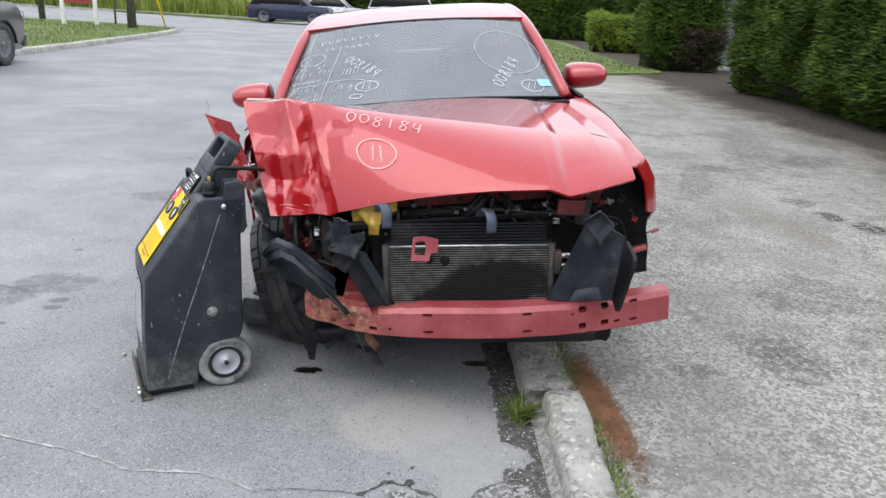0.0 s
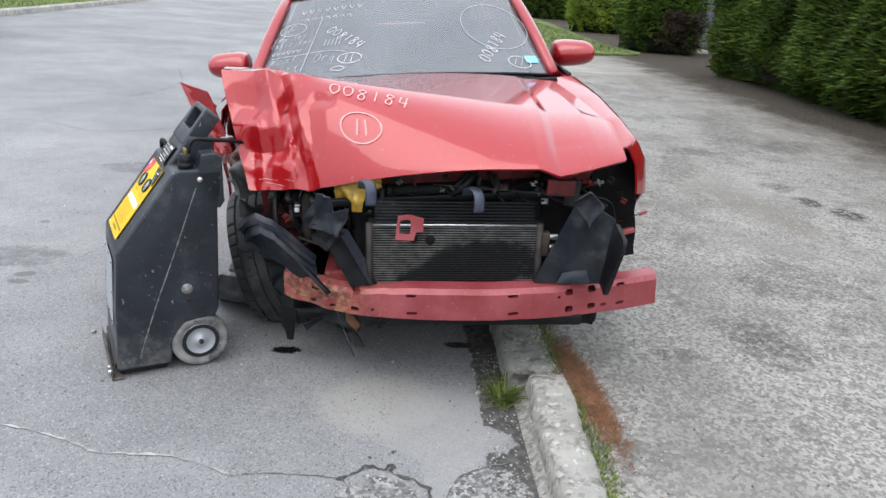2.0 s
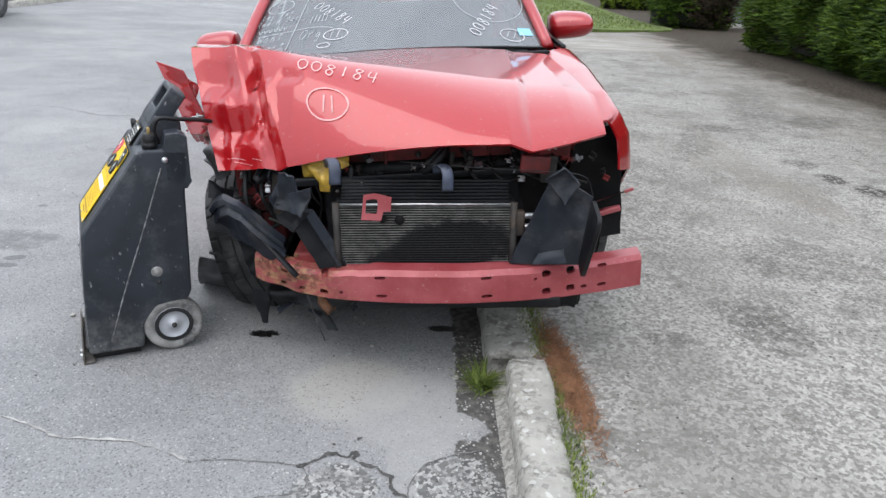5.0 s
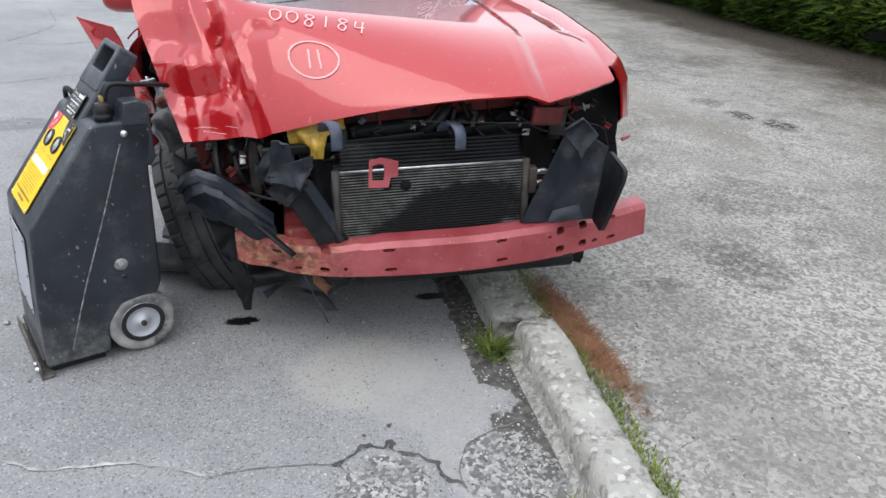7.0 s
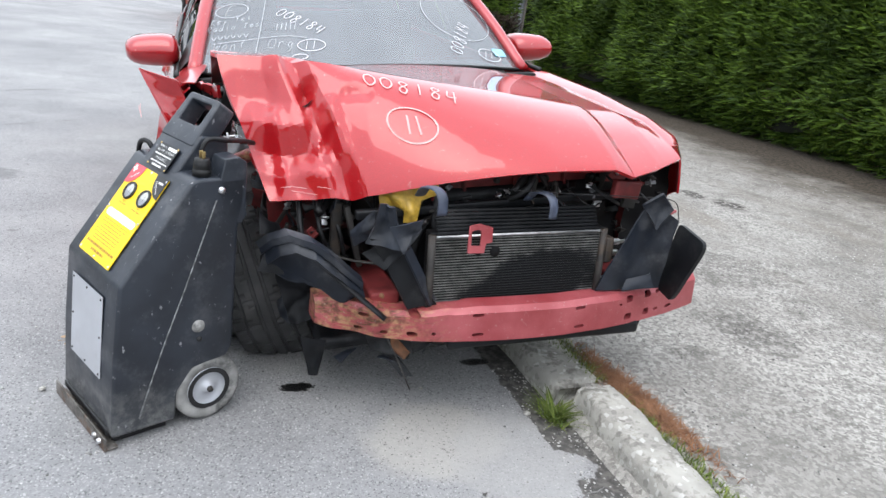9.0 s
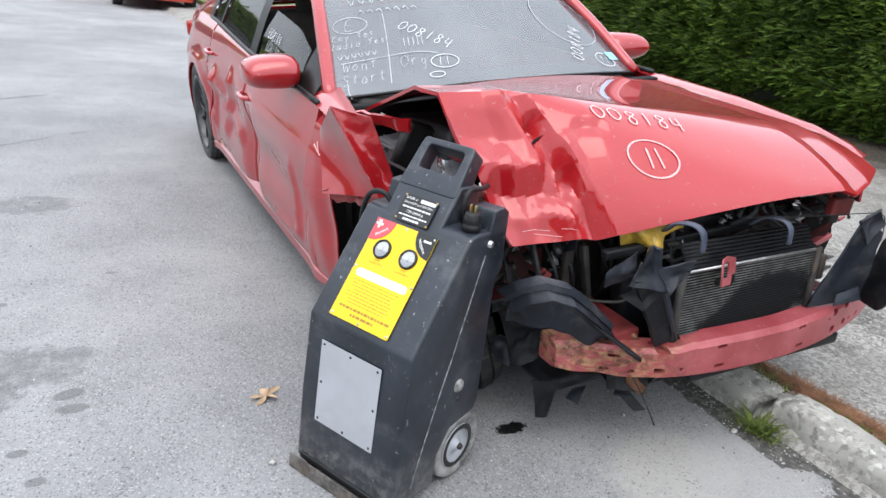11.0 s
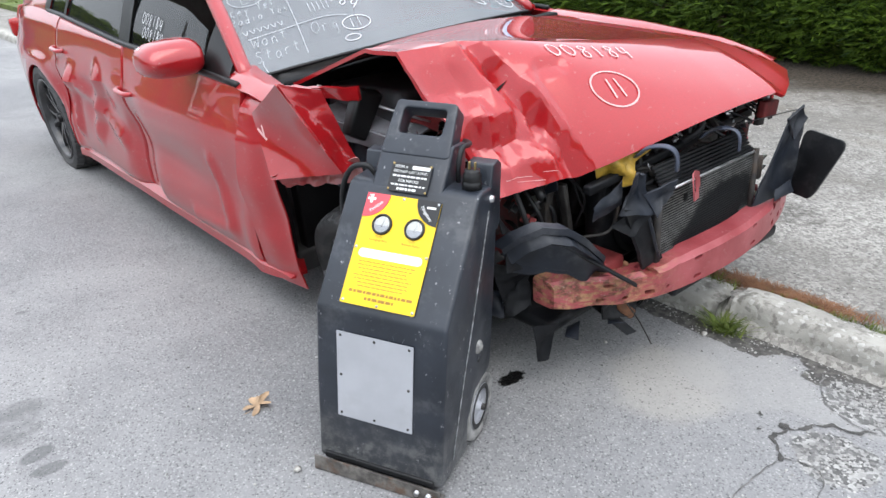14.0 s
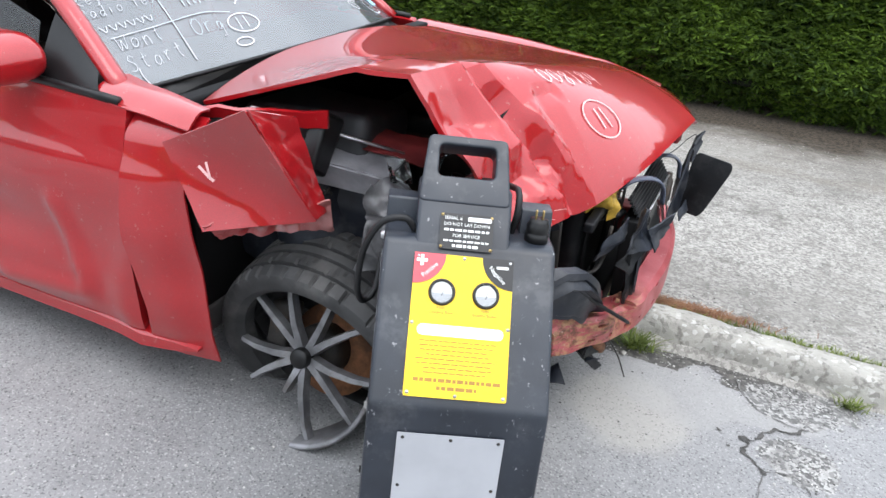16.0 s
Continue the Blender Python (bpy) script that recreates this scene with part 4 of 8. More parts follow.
def build_mirror(side):
    c = Vector((side * 0.965, 1.90, 1.03))
    verts, faces = [], []
    n, rings = 20, 10
    for j in range(rings + 1):
        t = j / rings
        y = lerp(-0.085, 0.055, t)
        k = math.sqrt(max(0.02, 1 - (1 - min(1, t * 1.5)) ** 2))
        for i in range(n):
            a = 2 * math.pi * i / n
            cx, cz = math.cos(a), math.sin(a)
            ex = math.copysign(abs(cx) ** 0.62, cx) * 0.118 * (0.72 + 0.28 * k)
            ez = math.copysign(abs(cz) ** 0.62, cz) * 0.072 * k
            verts.append(c + Vector((ex, y + 0.03 * side * ex / 0.118 * side * -0.6, ez * (1 - 0.15 * side * cx))))
    for j in range(rings):
        for i in range(n):
            faces.append((j * n + i, j * n + (i + 1) % n, (j + 1) * n + (i + 1) % n, (j + 1) * n + i))
    faces.append(tuple(range(n))[::-1])
    faces.append(tuple(rings * n + i for i in range(n)))
    shell = part("mirror", (verts, faces), PAINT, CAR, "red door mirror")
    part("mirror_glass", box(c + Vector((0, 0.058, 0)), (0.20, 0.006, 0.115), 0.02), MIRROR, shell)
    part("mirror_arm", tube(spline([c + Vector((-side * 0.08, 0.0, -0.055)), c + Vector((-side * 0.13, 0.0, -0.075)), (side * 0.84, 1.86, 0.965)], 4), 0.024, 8, 0.7), TRIM_BLACK, shell)
    return shell


build_mirror(-1)
build_mirror(1)


# the buckled hood
stepped = table


def hood_at(u, v):
    """Hood surface, u from the hit side to the sound side, v from the nose back."""
    x = lerp(stepped(v, [(0, -0.62), (0.35, -0.725), (0.5, -0.745), (1, -0.735)]), stepped(v, [(0, 0.80), (0.3, 0.815), (1, 0.75)]), u)
    wide = 0.11 * max(0.0, min(1.0, (0.40 - x) / 0.2))

    def table(at, stops):
        return sum(stepped(at + wide * k / 3, stops) for k in (-3, -2, -1, 0, 1, 2, 3)) / 7 if wide and at == x else stepped(at, stops)
    yf = table(x, [(-0.62, 0.46), (-0.38, 0.345), (-0.1, 0.235), (0.2, 0.185), (0.52, 0.155), (0.66, 0.205), (0.80, 0.28)])
    zf = table(x, [(-0.62, 0.715), (-0.38, 0.730), (-0.1, 0.800), (0.2, 0.828), (0.46, 0.824), (0.53, 0.795), (0.80, 0.812)])
    yr = table(x, [(-0.74, 0.75), (-0.45, 0.67), (-0.17, 0.60), (0.2, 0.58), (0.52, 0.58), (0.8, 0.65)])
    zr = table(x, [(-0.74, 1.137), (-0.45, 1.125), (-0.17, 1.076), (0.2, 1.018), (0.52, 0.965), (0.7, 0.935), (0.8, 0.90)])
    yb = 1.47 - 0.10 * (x / 0.78) ** 2
    zb = 1.005 - 0.055 * (x / 0.78) ** 2
    s = 0.40
    flat = max(0.0, min(1.0, (-0.30 - x) / 0.26))      # the hit side is folded into flat facets
    if v < s:
        t = v / s
        f = lerp(lerp(max(0.0, math.sin(t * math.pi / 2)) ** 0.82, t, 0.08), t, flat)
        y, z = lerp(yf, yr, t), lerp(zf, zr, f)
    else:
        t = (v - s) / (1 - s)
        soft = lerp(zr, zb, t) + 0.003 * math.sin(math.pi * t)
        hard = lerp(zr, zb, max(0, (t - 0.22) / 0.78))
        y, z = lerp(yr, yb, t), lerp(soft, hard, flat)
    # folds hammered into the hit corner
    if x < 0.0:
        line = table(y, [(0.36, -0.36), (0.47, -0.445), (0.58, -0.45), (0.66, -0.485), (0.80, -0.52)])
        step = max(0.0, min(1.0, (line - x) / 0.035))
        fade = max(0.0, min(1.0, (0.86 - y) / 0.12))
        y += 0.016 * step * step * (3 - 2 * step) * fade * max(0.0, 1 - (line - x) / 0.30)
        d = 0
        for x0, y0, x1, y1, a, w in ((-0.505, 0.71, -0.465, 0.60, -0.030, 0.036), (-0.465, 0.60, -0.435, 0.47, -0.032, 0.034), (-0.545, 0.70, -0.515, 0.60, 0.018, 0.05), (-0.405, 0.52, -0.390, 0.42, 0.020, 0.034),
                                     (-0.420, 0.46, -0.365, 0.33, -0.030, 0.032), (-0.64, 0.60, -0.50, 0.545, 0.024, 0.045), (-0.62, 0.545, -0.48, 0.49, -0.024, 0.04), (-0.575, 0.59, -0.56, 0.47, 0.016, 0.035),
                                     (-0.345, 0.53, -0.290, 0.505, -0.014, 0.03), (-0.52, 0.475, -0.44, 0.415, 0.018, 0.03), (-0.68, 0.66, -0.60, 0.64, -0.016, 0.05), (-0.68, 0.85, -0.35, 1.0, -0.012, 0.10)):
            d += a * ridge(x, y, x0, y0, x1, y1, w)
        near = max(0.0, min(1, (-0.34 - x) / 0.12)) * max(0, 1 - v * 1.6)
        d += near * (0.011 * facets(x, y, 0.125, 2) + 0.006 * max(0.0, 1 - v * 5) * facets(x, y, 0.045, 5))
        z += d * 0.6
        y -= d * 0.85
    # pressed ridge lines running back from the nose
    dx = x - lerp(0.53, 0.60, v)
    z -= lerp(0.014, 0.008, v) * (max(0.0, 1 + dx / 0.035) if dx < 0 else max(0.0, 1 - dx / 0.22)) * min(1.0, v * 8)
    return Vector((x, y, z))


def hood_normal(u, v):
    e = 0.004
    a = hood_at(u + e, v) - hood_at(u - e, v)
    b = hood_at(u, v + e) - hood_at(u, v - e)
    return a.cross(b).normalized()


def on_hood(mesh, x, y, turn=0.0, lift=0.0035):
    """Lays a flat drawing on the hood round the point with that x and y."""
    def where(px, py):
        u = v = 0.5
        for _ in range(14):
            p = hood_at(u, v)
            u = max(0.02, min(0.98, u + (px - p.x) / 1.5))
            v = max(0.01, min(0.98, v + (py - p.y) / 1.1 * 0.7))
        return u, v
    u0, v0 = where(x, y)
    e = 0.01
    dv = (hood_at(u0, v0 + e) - hood_at(u0, v0 - e)).length / (2 * e)
    c, s = math.cos(radians(turn)), math.sin(radians(turn))
    out = []
    for q in mesh[0]:
        a, b = q[0] * c - q[1] * s, q[0] * s + q[1] * c
        u, v = u0 + a / 1.5, v0 + b / dv
        out.append(hood_at(u, v) + hood_normal(u, v) * lift)
    return out, mesh[1]


def ring_line(rx, ry, w, n=40, wobble=0.06):
    """A hand-drawn ring as a flat band."""
    verts, faces = [], []
    for i in range(n + 3):
        a = 2 * math.pi * i / n
        k = 1 + wobble * math.sin(a * 2 + 1) * 0.5 + wobble * 0.4 * i / n
        verts += [(math.cos(a) * (rx * k - w), math.sin(a) * (ry * k - w), 0), (math.cos(a) * (rx * k + w), math.sin(a) * (ry * k + w), 0)]
    faces = [(2 * i, 2 * i + 1, 2 * i + 3, 2 * i + 2) for i in range(n + 2)]
    return verts, faces


def stroke(points, w, steps=5):
    """A pen line as a flat band through 2D points."""
    p = spline([(a, b, 0) for a, b in points], steps)
    verts = []
    for i, q in enumerate(p):
        d = (p[min(i + 1, len(p) - 1)] - p[max(i - 1, 0)]).normalized()
        nrm = Vector((-d.y, d.x, 0)) * w
        verts += [q + nrm, q - nrm]
    return verts, [(2 * i, 2 * i + 1, 2 * i + 3, 2 * i + 2) for i in range(len(p) - 1)]


# hand-written figures as pen strokes in a unit box
PEN = {
    "0": [[(0.5, 1), (0.1, 0.75), (0.1, 0.25), (0.5, 0), (0.9, 0.3), (0.85, 0.8), (0.45, 1)]],
    "1": [[(0.5, 1), (0.5, 0)]],
    "4": [[(0.2, 1), (0.15, 0.45), (0.9, 0.45)], [(0.75, 1), (0.7, 0)]],
    "W": [[(0.0, 0.95), (0.22, 0.05), (0.5, 0.7), (0.75, 0.05), (1.05, 1.0)]],
    "o": [[(0.5, 0.6), (0.15, 0.4), (0.25, 0.05), (0.65, 0.05), (0.8, 0.4), (0.5, 0.6)]],
    "n": [[(0.1, 0.6), (0.15, 0.0)], [(0.15, 0.4), (0.45, 0.62), (0.7, 0.45), (0.75, 0.0)]],
    "t": [[(0.5, 0.95), (0.45, 0.2), (0.7, 0.0)], [(0.15, 0.62), (0.85, 0.68)]],
    "S": [[(0.85, 0.85), (0.45, 1.0), (0.2, 0.75), (0.75, 0.4), (0.6, 0.02), (0.1, 0.1)]],
    "a": [[(0.75, 0.5), (0.4, 0.6), (0.15, 0.25), (0.45, 0.0), (0.75, 0.3), (0.78, 0.55), (0.85, 0.0)]],
    "r": [[(0.2, 0.6), (0.25, 0.0)], [(0.25, 0.35), (0.5, 0.6), (0.8, 0.55)]],
    "O": [[(0.5, 1), (0.05, 0.7), (0.1, 0.2), (0.55, 0.0), (0.98, 0.35), (0.9, 0.85), (0.45, 1)]],
    "g": [[(0.75, 0.5), (0.4, 0.6), (0.2, 0.3), (0.5, 0.1), (0.75, 0.5), (0.7, -0.25), (0.35, -0.35)]],
    "K": [[(0.15, 1), (0.12, 0)], [(0.8, 0.95), (0.15, 0.45), (0.85, 0.0)]],
    "R": [[(0.15, 0.0), (0.15, 1), (0.65, 0.95), (0.7, 0.6), (0.2, 0.5), (0.8, 0.0)]],
    "Y": [[(0.1, 1), (0.45, 0.5), (0.45, 0.0)], [(0.85, 1), (0.45, 0.5)]],
    "E": [[(0.85, 1.0), (0.2, 0.95), (0.18, 0.05), (0.9, 0.0)], [(0.2, 0.5), (0.7, 0.52)]],
    "e": [[(0.2, 0.3), (0.75, 0.35), (0.5, 0.6), (0.15, 0.35), (0.35, 0.02), (0.8, 0.1)]],
    "y": [[(0.2, 0.6), (0.45, 0.15)], [(0.8, 0.6), (0.4, -0.1), (0.15, -0.3)]],
    "d": [[(0.7, 0.5), (0.35, 0.55), (0.15, 0.25), (0.45, 0.0), (0.72, 0.3)], [(0.78, 1.0), (0.74, 0.0)]],
    "i": [[(0.45, 0.6), (0.48, 0.0)], [(0.45, 0.82), (0.46, 0.86)]],
    "s": [[(0.7, 0.55), (0.35, 0.6), (0.35, 0.35), (0.65, 0.2), (0.3, 0.0)]],
    " ": [],
    "8": [[(0.8, 0.9), (0.4, 1), (0.2, 0.75), (0.75, 0.35), (0.6, 0), (0.2, 0.1), (0.25, 0.4), (0.8, 0.75), (0.75, 0.92)]],
}


def pen(text, height, w, pitch=0.62, slope=0.0):
    """Hand-written figures, one flat drawing each."""
    out = []
    for i, ch in enumerate(text):
        strokes = []
        for line in PEN[ch]:
            pts = [((i - len(text) / 2 + a * 0.75) * pitch * height + slope * (b - 0.5) * height, (b - 0.5) * height + 0.06 * height * math.sin(i * 2.3)) for a, b in line]
            strokes.append(stroke(pts, w))
        if strokes:
            out.append(joined(*strokes))
    return out


def build_hood():
    hood = part("hood", grid(lambda u, v: hood_at(u, v), 200, 130), HOOD_PAINT, CAR, "buckled and creased red hood with white marker writing")
    sharp(hood, 16)
    solid(hood, 0.012, -1)
    part("marker_ring", on_hood(joined(ring_line(0.074, 0.070, 0.0027), stroke([(-0.008, 0.036), (-0.020, -0.036)], 0.0029), stroke([(0.020, 0.034), (0.014, -0.040)], 0.0029)), -0.167, 0.386), CHALK_PINK, hood, "pale marker ring round an 11")
    for i, figure in enumerate(pen("008184", 0.068, 0.0024, 0.74, 0.15)):
        part("marker_figure", on_hood(figure, -0.13, 0.505, -9), CHALK_PINK, hood, "pale hand-written figure")
    part("tear", on_hood(([(-0.036, -0.004, 0), (-0.01, -0.007, 0), (0.004, -0.004, 0), (0.036, 0.004, 0), (0.012, 0.006, 0), (-0.008, 0.002, 0)], [(0, 1, 2, 3, 4, 5)]), -0.466, 0.602, 35), CORE_BLACK, hood)
    part("scratch", on_hood(joined(stroke([(-0.05, -0.004), (-0.01, 0.004), (0.03, 0.0)], 0.0008), stroke([(0.06, 0.006), (0.10, 0.002)], 0.0006), stroke([(-0.02, -0.012), (0.06, -0.016)], 0.0007)), -0.53, 0.452, -12), CHALK_PINK, hood)


build_hood()


# wheels
def tyre_mesh(r=0.355, w=0.245, rim=0.262, blocks=44, floor=-9.0):
    """A tyre with grooved ribs, slanting sipes and cut shoulders, axle along x; an airless one slumps inboard and folds above its floor."""
    h = w / 2
    side = [(rim, 0.80), (rim + 0.012, 0.94), (lerp(rim, r, 0.45), 1.03), (r - 0.045, 1.02), (r - 0.024, 0.985)]
    xs = [-0.955, -0.93, -0.80, -0.66, -0.64, -0.57, -0.55, -0.40, -0.22, -0.20, -0.13, -0.11, 0.0, 0.11, 0.13, 0.20, 0.22, 0.40, 0.55, 0.57, 0.64, 0.66, 0.80, 0.93, 0.955]
    fold = [(r - 0.095, 0.50), (r - 0.088, 0.80), (r - 0.066, 0.96), (r - 0.042, 1.01), (r - 0.022, 0.985)] if floor > -1 else side
    prof = [(a, -b, 0) for a, b in fold] + [(r - 0.016 * abs(q) ** 5, q, 1) for q in xs] + [(a, b, 0) for a, b in side[::-1]]
    n, m = blocks * 6, len(prof)
    verts = []
    for a in range(n):
        for rad, q, tread in prof:
            if tread:
                q0 = abs(q)
                turn = a / n * blocks
                groove = 0.56 < q0 < 0.65 or 0.125 < q0 < 0.205
                if q0 > 0.65:
                    cut = turn % 1.0 < 0.16
                elif q0 > 0.205:
                    cut = (turn * 0.5 + q0 * 1.6) % 1.0 < 0.09
                else:
                    cut = False
                rad -= 0.012 if groove else 0.009 if cut else 0.0
            t = 2 * math.pi * a / n
            x, y, z = q * h, rad * math.cos(t), rad * math.sin(t)
            if floor > -1:
                s = max(0.0, min(1.0, (-0.02 - z) / 0.20))
                x, y, z = 0.848 * x - 0.530 * z + 0.105, y * 0.95, 0.530 * x + 0.848 * z + 0.018
                x, z = x + 0.02 * s * s * (3 - 2 * s), max(z, floor + 0.03 * (rad - rim) / (r - rim))
            verts.append((x, y, z))
    faces = [(a * m + i, a * m + i + 1, (a + 1) % n * m + i + 1, (a + 1) % n * m + i) for a in range(n) for i in range(m - 1)]
    return verts, faces


def spoke(a0, a1, r0, r1, w0, w1, depth):
    """A tapered spoke from the hub to the rim; angles in degrees."""
    verts = []
    for t in (0, 0.35, 0.7, 1):
        a = radians(lerp(a0, a1, t))
        r, w = lerp(r0, r1, t), lerp(w0, w1, t)
        c = Vector((0, math.cos(a) * r, math.sin(a) * r))
        s = Vector((0, -math.sin(a), math.cos(a)))
        out = -depth - 0.018 * math.sin(math.pi * t * 0.8)
        verts += [c + s * w + Vector((out + 0.03, 0, 0)), c + s * w * 0.7 + Vector((out, 0, 0)), c - s * w * 0.7 + Vector((out, 0, 0)), c - s * w + Vector((out + 0.03, 0, 0))]
    faces = [(i * 4 + a, i * 4 + a + 1, (i + 1) * 4 + a + 1, (i + 1) * 4 + a) for i in range(3) for a in range(3)]
    faces += [(i * 4 + 3, i * 4, (i + 1) * 4, (i + 1) * 4 + 3) for i in range(3)] + [(0, 1, 2, 3), (15, 14, 13, 12)]
    return verts, faces


def build_wheel(m, material, broken=False, side=-1):
    """Tyre and ten-spoke alloy; the outer face looks towards side."""
    ob = part("wheel", tyre_mesh(0.368, 0.26, 0.228, 44, -0.20) if broken else tyre_mesh(), RUBBER, CAR, "worn black tyre" if not broken else "burst tyre folded under the car")
    ob.matrix_local = m
    sharp(ob, 28)
    flip = Matrix.Identity(4) if side < 0 else pose(0, 0, 0, 0, 0, 180)
    barrel = lathe([(0.262, -0.11), (0.268, -0.118), (0.262, -0.122), (0.250, -0.112), (0.245, -0.06), (0.235, 0.09), (0.262, 0.11)], 48, "x")
    rim = part("rim", moved(barrel, flip), material, ob)
    if broken:
        n = len(barrel[0]) // 48
        piece = barrel[0][25 * n:36 * n]
        keep = [(a * n + i, a * n + i + 1, (a + 1) * n + i + 1, (a + 1) * n + i) for a in range(10) for i in range(n - 1)]
        rim.data.clear_geometry()
        rim.data.from_pydata([tuple(v) for v in piece], [], keep)
        rim.data.shade_smooth()
        solid(rim, 0.008)
    for i in range(5):
        for k in (-1, 1):
            a = 72 * i + (54 if broken else 65)
            r1 = 0.252
            if broken:
                r1 = ((0.252, 0.252), (0.252, 0.252), (0.252, 0.252), (0.268, 0.125), (0.195, 0.215))[i][k > 0]
            sp = spoke(a + k * 9, a + k * 17, 0.026, r1, 0.0165, 0.0085, 0.075)
            sharp(part("spoke", moved(sp, flip), material, rim))
    cap = lathe([(0.0, -0.100), (0.027, -0.100), (0.031, -0.094), (0.033, -0.05)], 24, "x")
    part("hub_cap", moved(cap, flip), TRIM_BLACK, rim)
    disc = lathe([(0.06, 0.0), (0.150, 0.0), (0.150, 0.022), (0.06, 0.022)], 32, "x")
    part("brake_disc", moved(disc, pose(0.07, -0.02, 0) @ flip if broken else flip), RUST, ob)
    part("knuckle", moved(lathe([(0.0, 0.0), (0.075, 0.0), (0.085, 0.02), (0.085, 0.09), (0.0, 0.10)], 18, "x"), pose(-0.01, 0, 0) @ flip), DARK_METAL, ob)
    part("caliper", moved((lambda b: ([v.co.copy() for v in b.verts], [tuple(v.index for v in f.verts) for f in b.faces]))(box((0.01, 0.13, 0.06), (0.08, 0.07, 0.14), 0.012)), flip), DARK_METAL, ob)
    return ob


build_wheel(pose(-0.83, REAR_Y + 0.01, 0.362), RIM_BLACK)
build_wheel(pose(0.82, REAR_Y, 0.325), RIM_BLACK, side=1)
build_wheel(pose(0.84, FRONT_Y, 0.325), RIM_BLACK, side=1)
build_wheel(pose(-0.744, 1.019, 0.235, 0, 20, 0), RIM_GREY, broken=True)


# torn and missing bodywork round the nose
def carve(ob, cutter):
    """Cuts the closed cutter mesh out of an object, for real holes."""
    me = bpy.data.meshes.new("cutter")
    me.from_pydata([tuple(v) for v in cutter[0]], [], cutter[1])
    for mesh in (me, ob.data):
        bm = bmesh.new()
        bm.from_mesh(mesh)
        bmesh.ops.recalc_face_normals(bm, faces=bm.faces)
        bm.to_mesh(mesh)
        bm.free()
    tool = new("cutter", me)
    tool.parent = ob.parent
    mod = ob.modifiers.new("holes", "BOOLEAN")
    mod.operation, mod.object, mod.solver = "DIFFERENCE", tool, "EXACT"
    bpy.context.view_layer.update()
    done = bpy.data.meshes.new_from_object(ob.evaluated_get(bpy.context.evaluated_depsgraph_get()))
    ob.modifiers.remove(mod)
    old = ob.data
    ob.data = done
    bpy.data.meshes.remove(old)
    bpy.data.objects.remove(tool)
    bpy.data.meshes.remove(me)
    return ob


def patch(a, b, c, d, nu, nv, bulge=0.0, crumple=0.0, freq=8.0, seed=0):
    """A sheet over four corners (a to b along u, then d to c), bulged and crumpled."""
    a, b, c, d = Vector(a), Vector(b), Vector(c), Vector(d)
    n = (b - a).cross(d - a).normalized()

    def fn(u, v):
        p = a.lerp(b, u).lerp(d.lerp(c, u), v)
        s, t = u * (b - a).length, v * (d - a).length
        k = facets(s, t, 0.55 / freq, seed) + 0.35 * facets(s, t, 0.22 / freq, seed + 3)
        return p + n * (bulge * math.sin(math.pi * u) * math.sin(math.pi * v) + crumple * k)
    return grid(fn, nu, nv)


def wheel_liner(side, cy, x0, x1, r=0.40):
    def fn(u, v):
        a = lerp(-0.25, math.pi + 0.25, u)
        return Vector((side * lerp(x0, x1, v), cy - math.cos(a) * r, 0.34 + math.sin(a) * r))
    return grid(fn, 20, 6)


